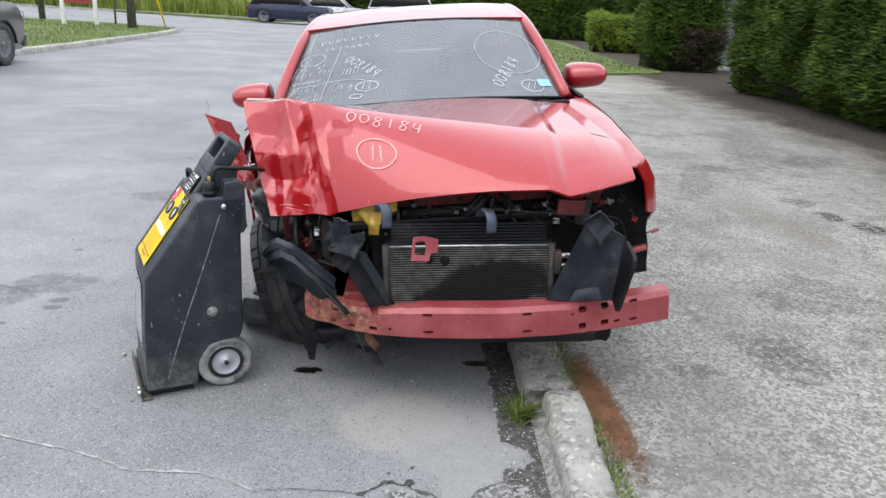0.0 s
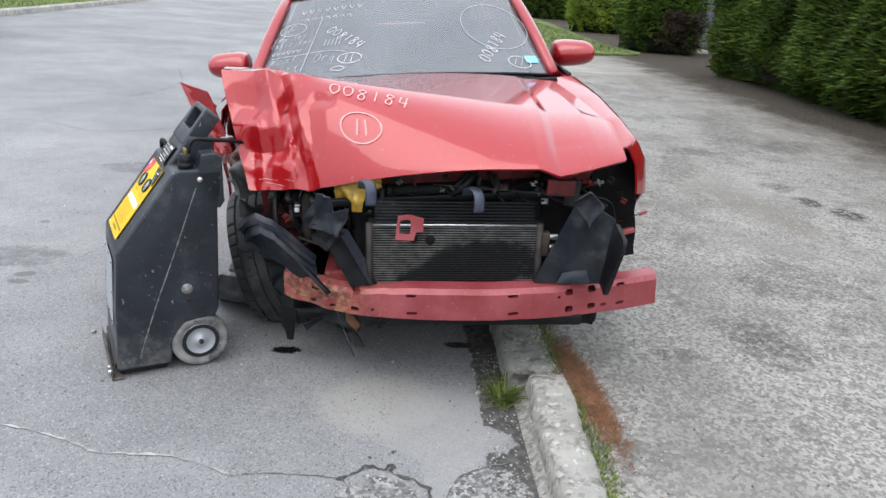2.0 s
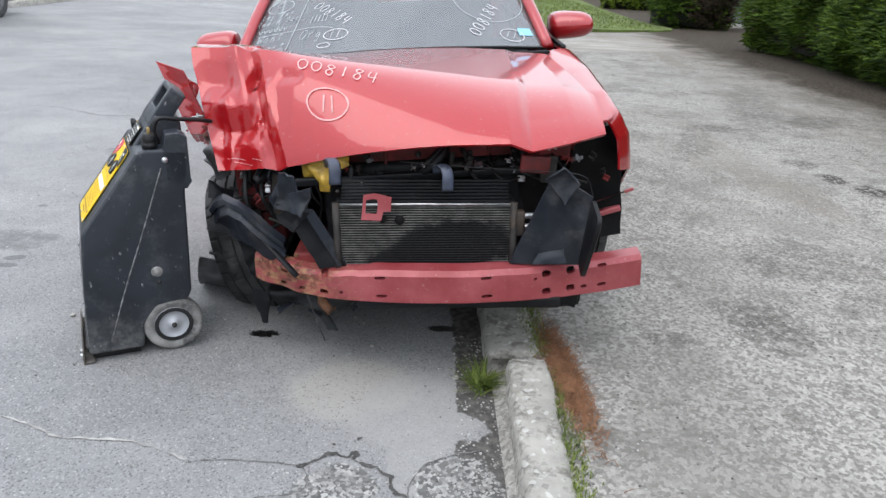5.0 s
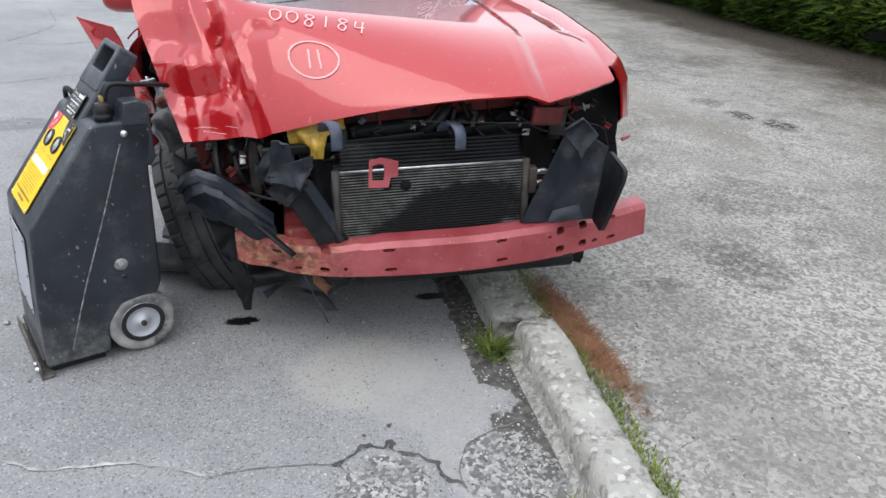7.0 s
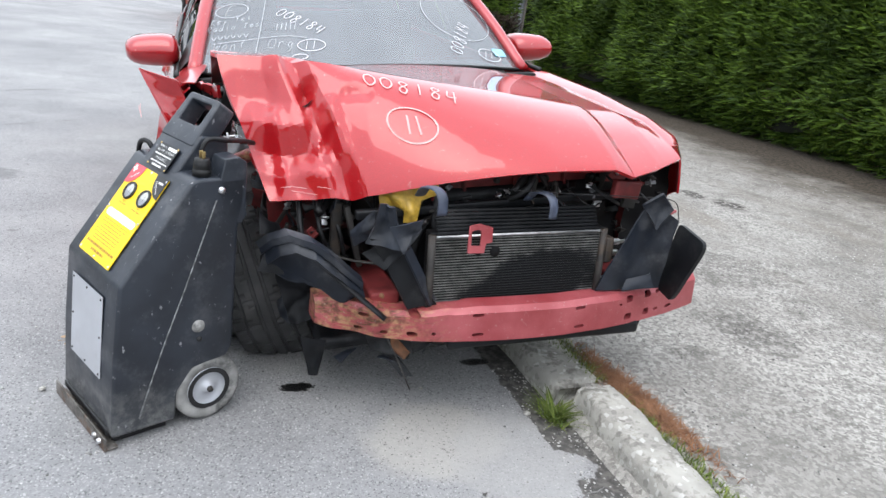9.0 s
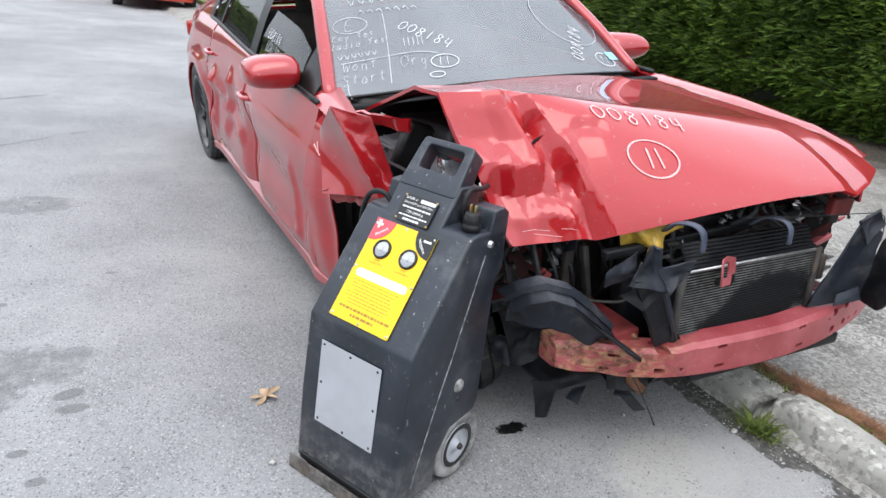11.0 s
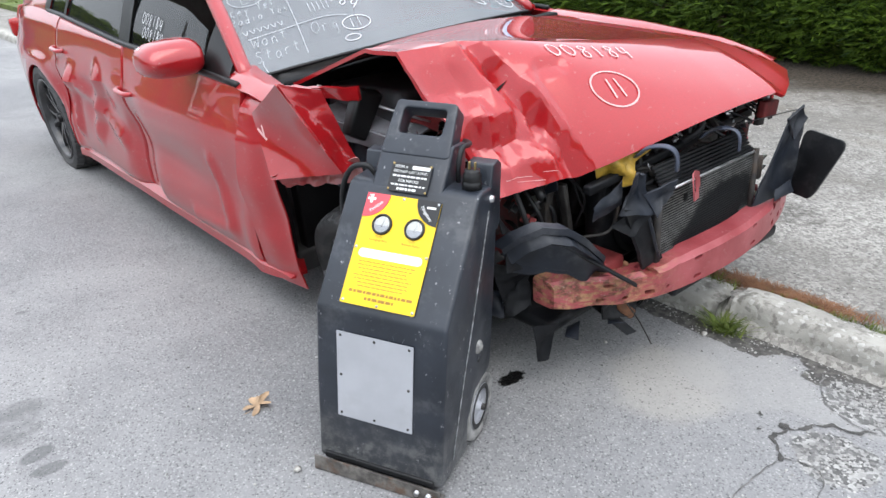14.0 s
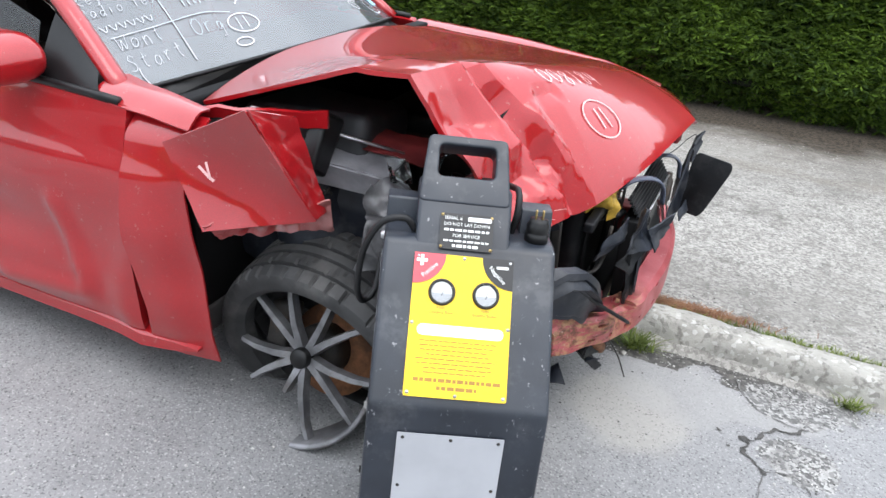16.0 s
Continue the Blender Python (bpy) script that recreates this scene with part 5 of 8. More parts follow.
def build_fenders():
    # sound side
    def low(y):
        return arch(y, table(y, [(0.34, 0.66), (0.46, 0.625), (0.55, 0.56), (0.70, 0.44), (0.8, 0.30), (1.3, 0.24)]), FRONT_Y)

    def fender(u, v):
        y = lerp(0.35, 1.475, u)
        top = table(y, [(0.3, 0.83), (0.6, 0.90), (1.0, 0.935), (1.48, 0.957)])
        z = lerp(low(y), top, min(1, v / 0.85))
        x = half(y, min(z, 0.90))
        if v > 0.85:
            t = (v - 0.85) / 0.15
            x = lerp(half(y, 0.90), table(y, [(0.3, 0.745), (0.9, 0.765), (1.48, 0.72)]), t)
            z = top + 0.010 * math.sin(t * 2.2) - 0.030 * t * t
        elif v > 0.7:
            x -= 0.012 * ((v - 0.7) / 0.15) ** 2
        if v <= 0.85:
            x -= 0.055 * max(0.0, 1 - u / 0.07)          # the front edge curls in round the missing lamp
        return Vector((x, y, z))
    ob = part("front_fender", grid(fender, 44, 26), PAINT, CAR, "sound red fender")
    solid(ob, 0.008)
    part("fender_bracket", bent(patch((0.78, 0.40, 0.52), (0.93, 0.46, 0.54), (0.935, 0.55, 0.50), (0.78, 0.5, 0.49), 6, 4, 0, 0.006), 0.006), INNER_RED, CAR)
    # hit side: what is left behind the wheel
    def stub(u, v):
        z = lerp(0.195, 0.95, v)
        y = lerp(table(z, [(0.17, 1.27), (0.4, 1.275), (0.6, 1.29), (0.75, 1.31), (0.95, 1.28)]), 1.514 - 0.038 * max(0, min(1, (0.58 - z) / 0.22)) * min(1, max(0, (z - 0.13) / 0.2)), u)
        x = half(1.47, z) - 0.035 * bump2(u, v, 0.1, 0.5, 0.4, 0.3) + 0.008 * bump2(u, v, 0.4, 0.25, 0.3, 0.08) - 0.03 * (1 - u) * (1 - v) + 0.004 * noise.noise(Vector((y * 9, z * 7, 2)))
        x -= 0.05 * max(0, v - 0.92) / 0.08
        return Vector((-x, y, z))
    ob = part("front_fender", (lambda m: (m[0], [f[::-1] for f in m[1]]))(grid(stub, 14, 34)), PAINT, CAR, "torn red fender, folded outwards")
    solid(ob, 0.006)

    def shoulder(u, v):
        y = lerp(1.30, 1.66, u)
        a = Vector((-lerp(0.885, 0.872, u), y, lerp(0.925, 0.950, u)))
        b = Vector((-lerp(0.800, 0.735, u), y, lerp(0.960, 0.985, u)))
        p = a.lerp(b, v)
        p.z += 0.014 * math.sin(math.pi * v) + 0.004 * noise.noise(Vector((y * 8, v * 2, 1)))
        return p
    solid(part("fender_top", grid(shoulder, 12, 8), PAINT, ob), 0.006)
    flap = joined(patch((-0.925, 1.35, 0.90), (-0.985, 1.03, 1.06), (-0.86, 0.93, 0.755), (-0.975, 1.20, 0.70), 40, 34, 0.03, 0.0035, 4, 3))
    solid(part("torn_flap", flap, PAINT, ob, "torn red sheet bent outwards"), 0.005)
    fold = patch((-0.985, 1.03, 1.06), (-0.86, 0.985, 1.02), (-0.775, 0.95, 0.745), (-0.86, 0.93, 0.755), 22, 34, 0.012, 0.006, 7, 5)
    solid(part("torn_edge", fold, PAINT, ob), 0.005)
    hem = patch((-0.978, 1.20, 0.720), (-0.80, 0.925, 0.790), (-0.755, 0.945, 0.685), (-0.925, 1.19, 0.665), 44, 18, 0.030, 0.010, 20, 9)
    solid(part("crumpled_hem", hem, HEM_PAINT, ob, "crumpled red edge scraped pale"), 0.004)
    marks = joined(stroke([(-0.02, 0.025), (0.0, -0.005), (0.012, -0.02)], 0.0035), stroke([(0.0, 0.03), (0.004, -0.015)], 0.003))
    a, b, c = Vector((-0.978, 1.15, 0.885)), Vector((0.35, -0.86, 0.3)).normalized(), Vector((0.1, 0.2, 1)).normalized()
    part("scratch", ([a + Vector((-0.028, -0.012, 0)) + b * q[0] + c * q[1] for q in marks[0]], marks[1]), CHALK_PINK, ob)
    part("hinge_pillar", box((-0.845, 1.47, 0.52), (0.06, 0.10, 0.66), 0.01), CORE_BLACK, CAR)
    rail = patch((-0.80, 1.42, 0.955), (-0.72, 0.98, 1.0), (-0.715, 0.98, 0.955), (-0.78, 1.42, 0.93), 14, 3, 0, 0.008, 9, 2)
    solid(part("upper_rail", rail, PAINT, CAR), 0.012)
    for side, cy in ((-1, REAR_Y), (1, REAR_Y), (1, FRONT_Y)):
        part("wheel_liner", wheel_liner(side, cy, 0.52, 0.93), BLACK_PLASTIC, CAR)
    part("cowl", (lambda m: m)(grid(lambda u, v: Vector((lerp(-0.82, 0.80, u), lerp(1.35, 1.56, v) + 0.06 * (2 * u - 1) ** 2, lerp(0.90, 0.965, v) - 0.03 * (2 * u - 1) ** 2)), 20, 4)), TRIM_BLACK, CAR)


build_fenders()


def build_beam():
    """The bare bumper beam, its hit end bent back and scraped."""
    n = 90
    sec = [(0.0, -0.060), (0.0, 0.042), (0.016, 0.060), (0.075, 0.064), (0.085, 0.05), (0.085, -0.055), (0.07, -0.066), (0.012, -0.066)]
    verts, faces = [], []
    m = len(sec)
    for i in range(n + 1):
        x = lerp(-0.512, 0.945, i / n)
        y = 0.118 + 0.15 * ((x - 0.2) / 0.745) ** 2 + (0.09 * ((-0.1 - x) / 0.41) ** 2 if x < -0.1 else 0)
        z = 0.333 - 0.055 * (x - 0.17)
        hurt = max(0, min(1, (-0.02 - x) / 0.3))
        for dy, dz in sec:
            p = Vector((x, y + dy, z + dz * (1 - 0.22 * hurt) - 0.010 * hurt))
            p += noise.noise_vector(p * 9) * (0.014 * hurt + 0.0015)
            if dz > 0.03 and x < -0.1:
                p.y += 0.02 * math.sin((x + 0.1) * 30) * hurt
                p.z += 0.014 * math.sin((x + 0.18) * 22) * hurt
            verts.append(p)
    faces = [(i * m + a, (i + 1) * m + a, (i + 1) * m + (a + 1) % m, i * m + (a + 1) % m) for i in range(n) for a in range(m)]
    faces += [tuple(range(m)), tuple(n * m + a for a in range(m))[::-1]]
    beam = part("bumper_beam", (verts, faces), BEAM_RED, CAR, "bare dull red steel bumper beam, rusty and scraped at one end")
    holes = []
    for x, dz, w, h in ((-0.015, 0.034, 0.020, 0.006), (-0.015, -0.036, 0.020, 0.006), (0.359, 0.034, 0.020, 0.006), (0.359, -0.036, 0.020, 0.006), (0.575, 0.036, 0.016, 0.013), (0.575, -0.032, 0.016, 0.013), (0.665, 0.040, 0.016, 0.013), (0.665, -0.028, 0.016, 0.013),
                        (0.715, 0.042, 0.010, 0.006), (0.715, -0.028, 0.012, 0.006), (0.785, 0.044, 0.018, 0.006), (0.785, -0.03, 0.018, 0.006), (0.535, 0.02, 0.006, 0.005), (-0.16, -0.03, 0.006, 0.006), (-0.215, 0.030, 0.016, 0.011), (-0.225, -0.038, 0.016, 0.009), (-0.31, -0.04, 0.012, 0.006), (-0.37, 0.02, 0.016, 0.007), (-0.385, -0.036, 0.012, 0.006)):
        z = 0.333 - 0.055 * (x - 0.17) + dz
        out = [(x + w * math.copysign(abs(math.cos(a)) ** 0.6, math.cos(a)), z + h * math.copysign(abs(math.sin(a)) ** 0.6, math.sin(a))) for a in [2 * math.pi * i / 12 for i in range(12)]]
        y = 0.118 + 0.15 * ((x - 0.2) / 0.745) ** 2 + (0.09 * ((-0.1 - x) / 0.41) ** 2 if x < -0.1 else 0)
        v, f = prism(out, 0.11, 1)
        holes.append(([(p[0], p[1] + y - 0.04, p[2]) for p in v], [q[::-1] for q in f]))
    carve(beam, joined(*holes))
    sharp(beam, 30)
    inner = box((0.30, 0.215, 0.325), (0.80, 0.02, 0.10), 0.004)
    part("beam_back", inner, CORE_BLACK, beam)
    for x in (-0.33, 0.62):
        part("rail_horn", box((x + (0.04 if x < 0 else 0), 0.42, 0.36 - 0.05 * x), (0.10, 0.30, 0.11), 0.012), INNER_RED, CAR)


build_beam()


def to_mesh(bm):
    bm.verts.index_update()
    out = [v.co.copy() for v in bm.verts], [tuple(v.index for v in f.verts) for f in bm.faces]
    bm.free()
    return out


def build_radiator():
    m = pose(0.150, 0.208, 0.456, -2, 3.2, 0)
    core = part("radiator", moved(to_mesh(box((0, 0.03, 0), (0.63, 0.05, 0.34), 0.006)), m), CORE_BLACK, CAR, "exposed condenser with bent dark fins")
    rows = []
    for i in range(34):
        z = -0.155 + 0.0092 * i
        sag = lambda x: 0.002 * math.sin(x * 9 + i * 0.3)
        top = []
        for k in range(13):
            x = lerp(-0.30, 0.30, k / 12)
            top += [(x, 0.0 + sag(x), z + 0.0022), (x, -0.004 + sag(x), z), (x, 0.0 + sag(x), z - 0.0022)]
        f = []
        for k in range(12):
            f += [(k * 3, k * 3 + 1, k * 3 + 4, k * 3 + 3), (k * 3 + 1, k * 3 + 2, k * 3 + 5, k * 3 + 4)]
        rows.append((top, f))
    fins = part("fin_core", moved(joined(*rows), m), FIN_METAL, core, "rows of thin metal fins")
    fins["kind"] = "stuff"
    for x in (-0.312, 0.312):
        part("end_tank", moved(lathe([(0.0, -0.17), (0.013, -0.17), (0.013, 0.165), (0.0, 0.165)], 14, "z"), m @ pose(x, -0.004, 0)), DARK_METAL, core)
    part("top_tube", moved(tube([(-0.31, -0.004, 0.158), (0, -0.005, 0.160), (0.31, -0.004, 0.158)], 0.0045, 6), m), BARE_METAL, core, "scraped bright tube")
    for i in range(7):
        sharp(part("shroud_rib", moved(to_mesh(box((0.0, 0.006 + 0.0065 * i, 0.168 + 0.0105 * i), (0.585, 0.012, 0.0085), 0.0025)), m), BLACK_PLASTIC, core))
    for z in (0.075, 0.115):
        part("fitting", moved(lathe([(0, 0.0), (0.011, 0.0), (0.011, 0.05), (0.006, 0.052), (0.006, 0.075), (0, 0.075)], 12, "x"), m @ pose(0.33, 0.0, z)), BARE_METAL, core)
    part("fitting_block", moved(to_mesh(box((0.335, 0.0, 0.09), (0.03, 0.04, 0.09), 0.006)), m), DARK_METAL, core)
    part("lower_fitting", moved(lathe([(0, 0.0), (0.009, 0.0), (0.009, 0.035), (0, 0.035)], 12, "x"), m @ pose(0.32, 0.0, -0.02)), BARE_METAL, core)
    # torn red bracket hanging on the condenser
    out = [(-0.05, -0.045), (0.02, -0.05), (0.028, -0.02), (0.055, -0.018), (0.058, 0.03), (0.0, 0.045), (-0.04, 0.04)]
    inn = [(-0.035, -0.022), (0.006, -0.026), (0.008, -0.012), (0.010, 0.0), (0.008, 0.022), (-0.008, 0.026), (-0.032, 0.022)]
    n = len(out)
    v = [(a, 0.0, b) for a, b in out] + [(a, 0.002, b) for a, b in inn]
    f = [(i, (i + 1) % n, n + (i + 1) % n, n + i) for i in range(n)]
    br = part("bracket", moved((v, f), pose(-0.01, 0.165, 0.632, -10, 8, 20)), BEAM_RED, CAR, "torn red steel bracket")
    solid(br, 0.005)
    # blots where the fins are crushed
    for x, z, r in ((-0.15, 0.105, 0.016), (-0.09, 0.100, 0.02)):
        dent = lathe([(0.0, -0.0065), (r * 0.6, -0.006), (r, 0.0)], 12, "y")
        part("crushed_fins", moved(dent, m @ pose(x, 0, z)), CORE_BLACK, core)


build_radiator()


BAG_GREY = plain("dirty grey soft plastic", (0.10, 0.10, 0.105), 0.45, 0, 0.4, 14, 140, dirt=(0.03, 0.03, 0.03), dirt_amount=0.7)
BAY_BLACK = plain("dusty black cover", (0.022, 0.023, 0.025), 0.6, 0, 0.4, 9, 180, dirt=(0.08, 0.08, 0.08), dirt_amount=0.5)
PALE_PANEL = plain("pale grey primed panel", (0.20, 0.20, 0.215), 0.5, 0.1, 0.3, 9, 120, dirt=(0.08, 0.075, 0.07), dirt_amount=0.6)


def clutter(kind, count, xs, ys, zs, size, seed):
    """Broken odds and ends packed into a stretch of the engine bay, each its own piece."""
    rng = random.Random(seed * 13)
    for _ in range(count):
        c = Vector((rng.uniform(*xs), rng.uniform(*ys), rng.uniform(*zs)))
        s = size * rng.uniform(0.5, 1.2)
        turn = pose(0, 0, 0, rng.uniform(-60, 60), rng.uniform(-60, 60), rng.uniform(0, 360))
        if kind == "hose":
            pts = [c + Vector((rng.uniform(-1, 1), rng.uniform(-1, 1), rng.uniform(-1, 1))) * s for _ in range(4)]
            part("hose", tube(spline(pts, 5), rng.uniform(0.005, 0.014), 7), rng.choice((CABLE, CABLE, DARK_METAL)), CAR)
        elif kind == "bracket":
            a = box((0, 0, 0), (s, s * rng.uniform(0.3, 0.7), s * 0.12), 0.002, turn)
            b = box((0, 0, 0), (s * 0.14, s * 0.5, s * rng.uniform(0.5, 0.9)), 0.002, turn)
            part("bracket", moved(joined(to_mesh(a), to_mesh(b)), Matrix.Translation(c)), rng.choice((DARK_METAL, INNER_RED, TRIM_BLACK, PALE_PANEL, BARE_METAL)), CAR)
        else:
            k = patch((-s, -s * 0.6, 0), (s, -s * 0.5, 0.2 * s), (s * 0.7, s * 0.6, 0), (-s * 0.8, s * 0.5, 0.3 * s), 8, 6, 0.2 * s, 0.12 * s, 0.55 / (s * 0.9), seed)
            solid(part("broken_plastic", moved(k, Matrix.Translation(c) @ turn), rng.choice((BLACK_PLASTIC, GREY_PLASTIC, TRIM_BLACK)), CAR), 0.004)


def build_bay():
    """Core support, ducts, engine and loose plastic behind the missing grille."""
    tie = joined(to_mesh(box((0.22, 0.42, 0.775), (0.94, 0.05, 0.03), 0.006)), to_mesh(box((0.22, 0.405, 0.745), (0.92, 0.012, 0.06), 0.004)))
    bar = part("tie_bar", moved(tie, pose(0, 0, 0.01, 0, 1.5, 0)), INNER_RED, CAR, "dark red core support bar")
    for x in (-0.22, -0.05, 0.14, 0.33, 0.5):
        part("bolt", moved(lathe([(0, -0.012), (0.010, -0.012), (0.012, 0)], 8, "y"), pose(x, 0.398, 0.75 - 0.026 * x)), DARK_METAL, bar)
        part("rib", box((x + 0.07, 0.395, 0.745), (0.012, 0.02, 0.06), 0.003), INNER_RED, bar)
    part("lower_bar", box((0.13, 0.33, 0.685), (1.0, 0.03, 0.03), 0.006), BLACK_PLASTIC, CAR)
    part("fan_shroud", box((0.15, 0.42, 0.52), (0.75, 0.08, 0.42), 0.03), BLACK_PLASTIC, CAR)
    for x, z in ((0.0, 0.5), (0.33, 0.48)):
        part("fan_ring", moved(lathe([(0.15, 0.0), (0.165, -0.01), (0.175, 0.0)], 28, "y"), pose(x, 0.37, z)), TRIM_BLACK, CAR)
    # latch guides
    for x, y, z in ((0.236, 0.168, 0.735), (-0.143, 0.172, 0.778)):
        pts = [(x - 0.025, y + 0.12, z - 0.03), (x - 0.02, y + 0.08, z + 0.005), (x, y + 0.03, z + 0.012), (x + 0.008, y + 0.0, z - 0.01), (x + 0.004, y - 0.008, z - 0.06)]
        part("latch_guide", tube(spline(pts, 5), 0.021, 8, 0.28), LATCH_BLUE, CAR)
    bottle = part("washer_neck", bent(patch((-0.28, 0.37, 0.692), (-0.19, 0.30, 0.692), (-0.18, 0.31, 0.782), (-0.285, 0.38, 0.792), 14, 12, 0.03, 0.014, 12, 2), 0.01, 18), YELLOW_PLASTIC, CAR, "cracked yellow plastic reservoir")
    solid(bottle, 0.006)
    for k, (a, b, c, d) in enumerate((((-0.20, 0.305, 0.712), (-0.10, 0.29, 0.747), (-0.105, 0.31, 0.79), (-0.195, 0.33, 0.79)), ((-0.222, 0.30, 0.655), (-0.182, 0.285, 0.655), (-0.16, 0.30, 0.73), (-0.215, 0.31, 0.74)))):
        solid(part("washer_lip", patch(a, b, c, d, 10, 8, 0.02, 0.010, 14, k + 4), YELLOW_PLASTIC, bottle), 0.005)
    # engine
    engine = part("engine", box((0.05, 0.90, 0.58), (0.62, 0.62, 0.46), 0.05, None, 3), DARK_METAL, CAR, "grimy engine")
    part("engine_cover", bent(to_mesh(box((0.05, 0.86, 0.83), (0.56, 0.52, 0.08), 0.03, None, 3)), 0.008), TRIM_BLACK, engine)
    for i in range(4):
        pts = [(0.2 - 0.14 * i, 0.60, 0.83), (0.2 - 0.14 * i, 0.52, 0.80), (0.22 - 0.14 * i, 0.50, 0.66), (0.22 - 0.14 * i, 0.52, 0.5)]
        part("hose", tube(spline(pts, 5), 0.018, 8), CABLE, engine)
    part("pulley", moved(lathe([(0, -0.03), (0.07, -0.03), (0.075, -0.02), (0.06, -0.01), (0.075, 0.0), (0.075, 0.02), (0, 0.02)], 24, "y"), pose(0.05, 0.545, 0.50)), DARK_METAL, engine)
    for x in (-0.56, 0.60):
        tower = part("strut_tower", moved(lathe([(0.0, 0.32), (0.07, 0.32), (0.10, 0.29), (0.13, 0.0)], 20, "z"), pose(x, 1.12, 0.54)), GREY_PLASTIC if x < 0 else INNER_RED, CAR)
        part("tower_cap", moved(lathe([(0.0, 0.03), (0.03, 0.03), (0.045, 0.0)], 14, "z"), pose(x, 1.12, 0.86)), DARK_METAL, tower)
        part("frame_rail", box((x * 0.86, 1.02, 0.42), (0.10, 0.80, 0.14), 0.015), INNER_RED, CAR)
    part("inner_apron", bent(patch((0.68, 0.42, 0.45), (0.68, 1.42, 0.45), (0.72, 1.42, 0.90), (0.72, 0.42, 0.80), 12, 8), 0.015), INNER_RED, CAR)
    apron = patch((-0.60, 1.40, 0.40), (-0.50, 0.62, 0.42), (-0.56, 0.62, 0.70), (-0.66, 1.40, 0.84), 16, 10, 0.02, 0.02, 7, 8)
    solid(part("inner_apron", apron, GREY_PLASTIC, CAR, "bent bare grey inner panel"), 0.006)
    shelf = patch((-0.73, 1.28, 0.865), (-0.66, 0.84, 0.825), (-0.55, 0.84, 0.845), (-0.58, 1.28, 0.885), 18, 8, 0.0, 0.004, 5, 4)
    solid(part("bay_shelf", shelf, PALE_PANEL, CAR, "pale grey panel below the hood edge"), 0.008)
    front = patch((-0.73, 1.28, 0.862), (-0.66, 0.84, 0.822), (-0.64, 0.86, 0.755), (-0.71, 1.28, 0.785), 18, 8, 0.004, 0.004, 5, 6)
    solid(part("bay_panel", front, PALE_PANEL, CAR, "bent pale grey panel"), 0.006)
    clutter("bracket", 16, (-0.74, -0.46), (0.62, 1.30), (0.66, 0.90), 0.05, 1)
    clutter("broken_plastic", 14, (-0.66, -0.36), (0.42, 0.70), (0.48, 0.74), 0.055, 2)
    clutter("hose", 9, (-0.60, -0.30), (0.44, 0.80), (0.50, 0.78), 0.10, 3)
    clutter("bracket", 10, (0.20, 0.72), (0.30, 0.50), (0.62, 0.76), 0.045, 4)
    clutter("broken_plastic", 8, (0.50, 0.84), (0.34, 0.55), (0.36, 0.66), 0.06, 5)
    clutter("broken_plastic", 6, (-0.45, 0.0), (0.24, 0.36), (0.18, 0.26), 0.05, 6)
    clutter("bracket", 16, (-0.18, 0.58), (0.31, 0.40), (0.665, 0.755), 0.042, 7)
    clutter("hose", 9, (-0.15, 0.55), (0.29, 0.38), (0.67, 0.75), 0.06, 8)
    clutter("bracket", 10, (0.55, 0.86), (0.36, 0.48), (0.42, 0.76), 0.05, 9)
    clutter("bracket", 8, (-0.56, -0.34), (0.44, 0.56), (0.44, 0.70), 0.045, 10)
    solid(part("crushed_rail", patch((-0.61, 0.64, 0.50), (-0.43, 0.57, 0.50), (-0.43, 0.57, 0.68), (-0.61, 0.63, 0.70), 16, 12, -0.05, 0.006, 5, 17), INNER_RED, CAR, "crushed dark red rail end"), 0.005)
    sack = patch((-0.80, 0.83, 0.60), (-0.66, 0.70, 0.60), (-0.655, 0.755, 0.845), (-0.735, 0.85, 0.83), 30, 36, 0.05, 0.030, 9, 21)
    solid(part("crushed_bottle", bent(sack, 0.035, 13), BAG_GREY, CAR, "crushed grey plastic bottle"), 0.004)
    part("bay_post", bent(to_mesh(box((-0.70, 1.02, 0.90), (0.09, 0.05, 0.17), 0.012, pose(0, 0, 0, 8, 24, 10), 3)), 0.02, 14), TRIM_BLACK, CAR, "torn black plastic bracket")
    gleam = patch((-0.70, 0.80, 0.83), (-0.665, 0.755, 0.83), (-0.67, 0.77, 0.90), (-0.70, 0.82, 0.905), 10, 10, 0.02, 0.012, 18, 8)
    solid(part("lamp_shard", gleam, CLEAR_GLASS, CAR, "broken clear lamp piece"), 0.004)
    part("battery_cover", bent(to_mesh(box((-0.44, 1.16, 0.845), (0.36, 0.40, 0.17), 0.05, pose(0, 0, 0, 0, 8, 4), 3)), 0.02), BAY_BLACK, CAR, "dusty black cover in the engine bay")
    solid(part("inner_panel", patch((-0.60, 1.02, 0.865), (-0.56, 0.74, 0.845), (-0.44, 0.74, 0.87), (-0.46, 1.02, 0.90), 14, 8, 0.01, 0.008, 7, 13), INNER_RED, CAR, "bent dark red inner panel"), 0.004)
    part("prop_rod", tube([(-0.73, 1.22, 0.97), (-0.62, 0.98, 0.90), (-0.55, 0.84, 0.86)], 0.005, 6), BARE_METAL, CAR)
    part("red_hose", tube(spline([(-0.70, 0.66, 0.80), (-0.62, 0.60, 0.84), (-0.50, 0.62, 0.84)], 6), 0.022, 8), BEAM_RED, CAR)
    shard = patch((-0.66, 0.72, 0.84), (-0.63, 0.66, 0.93), (-0.60, 0.70, 0.92), (-0.60, 0.74, 0.82), 6, 6, 0.01, 0.01, 14, 2)
    solid(part("lamp_shard", shard, CLEAR_GLASS, CAR, "broken clear lamp piece"), 0.004)
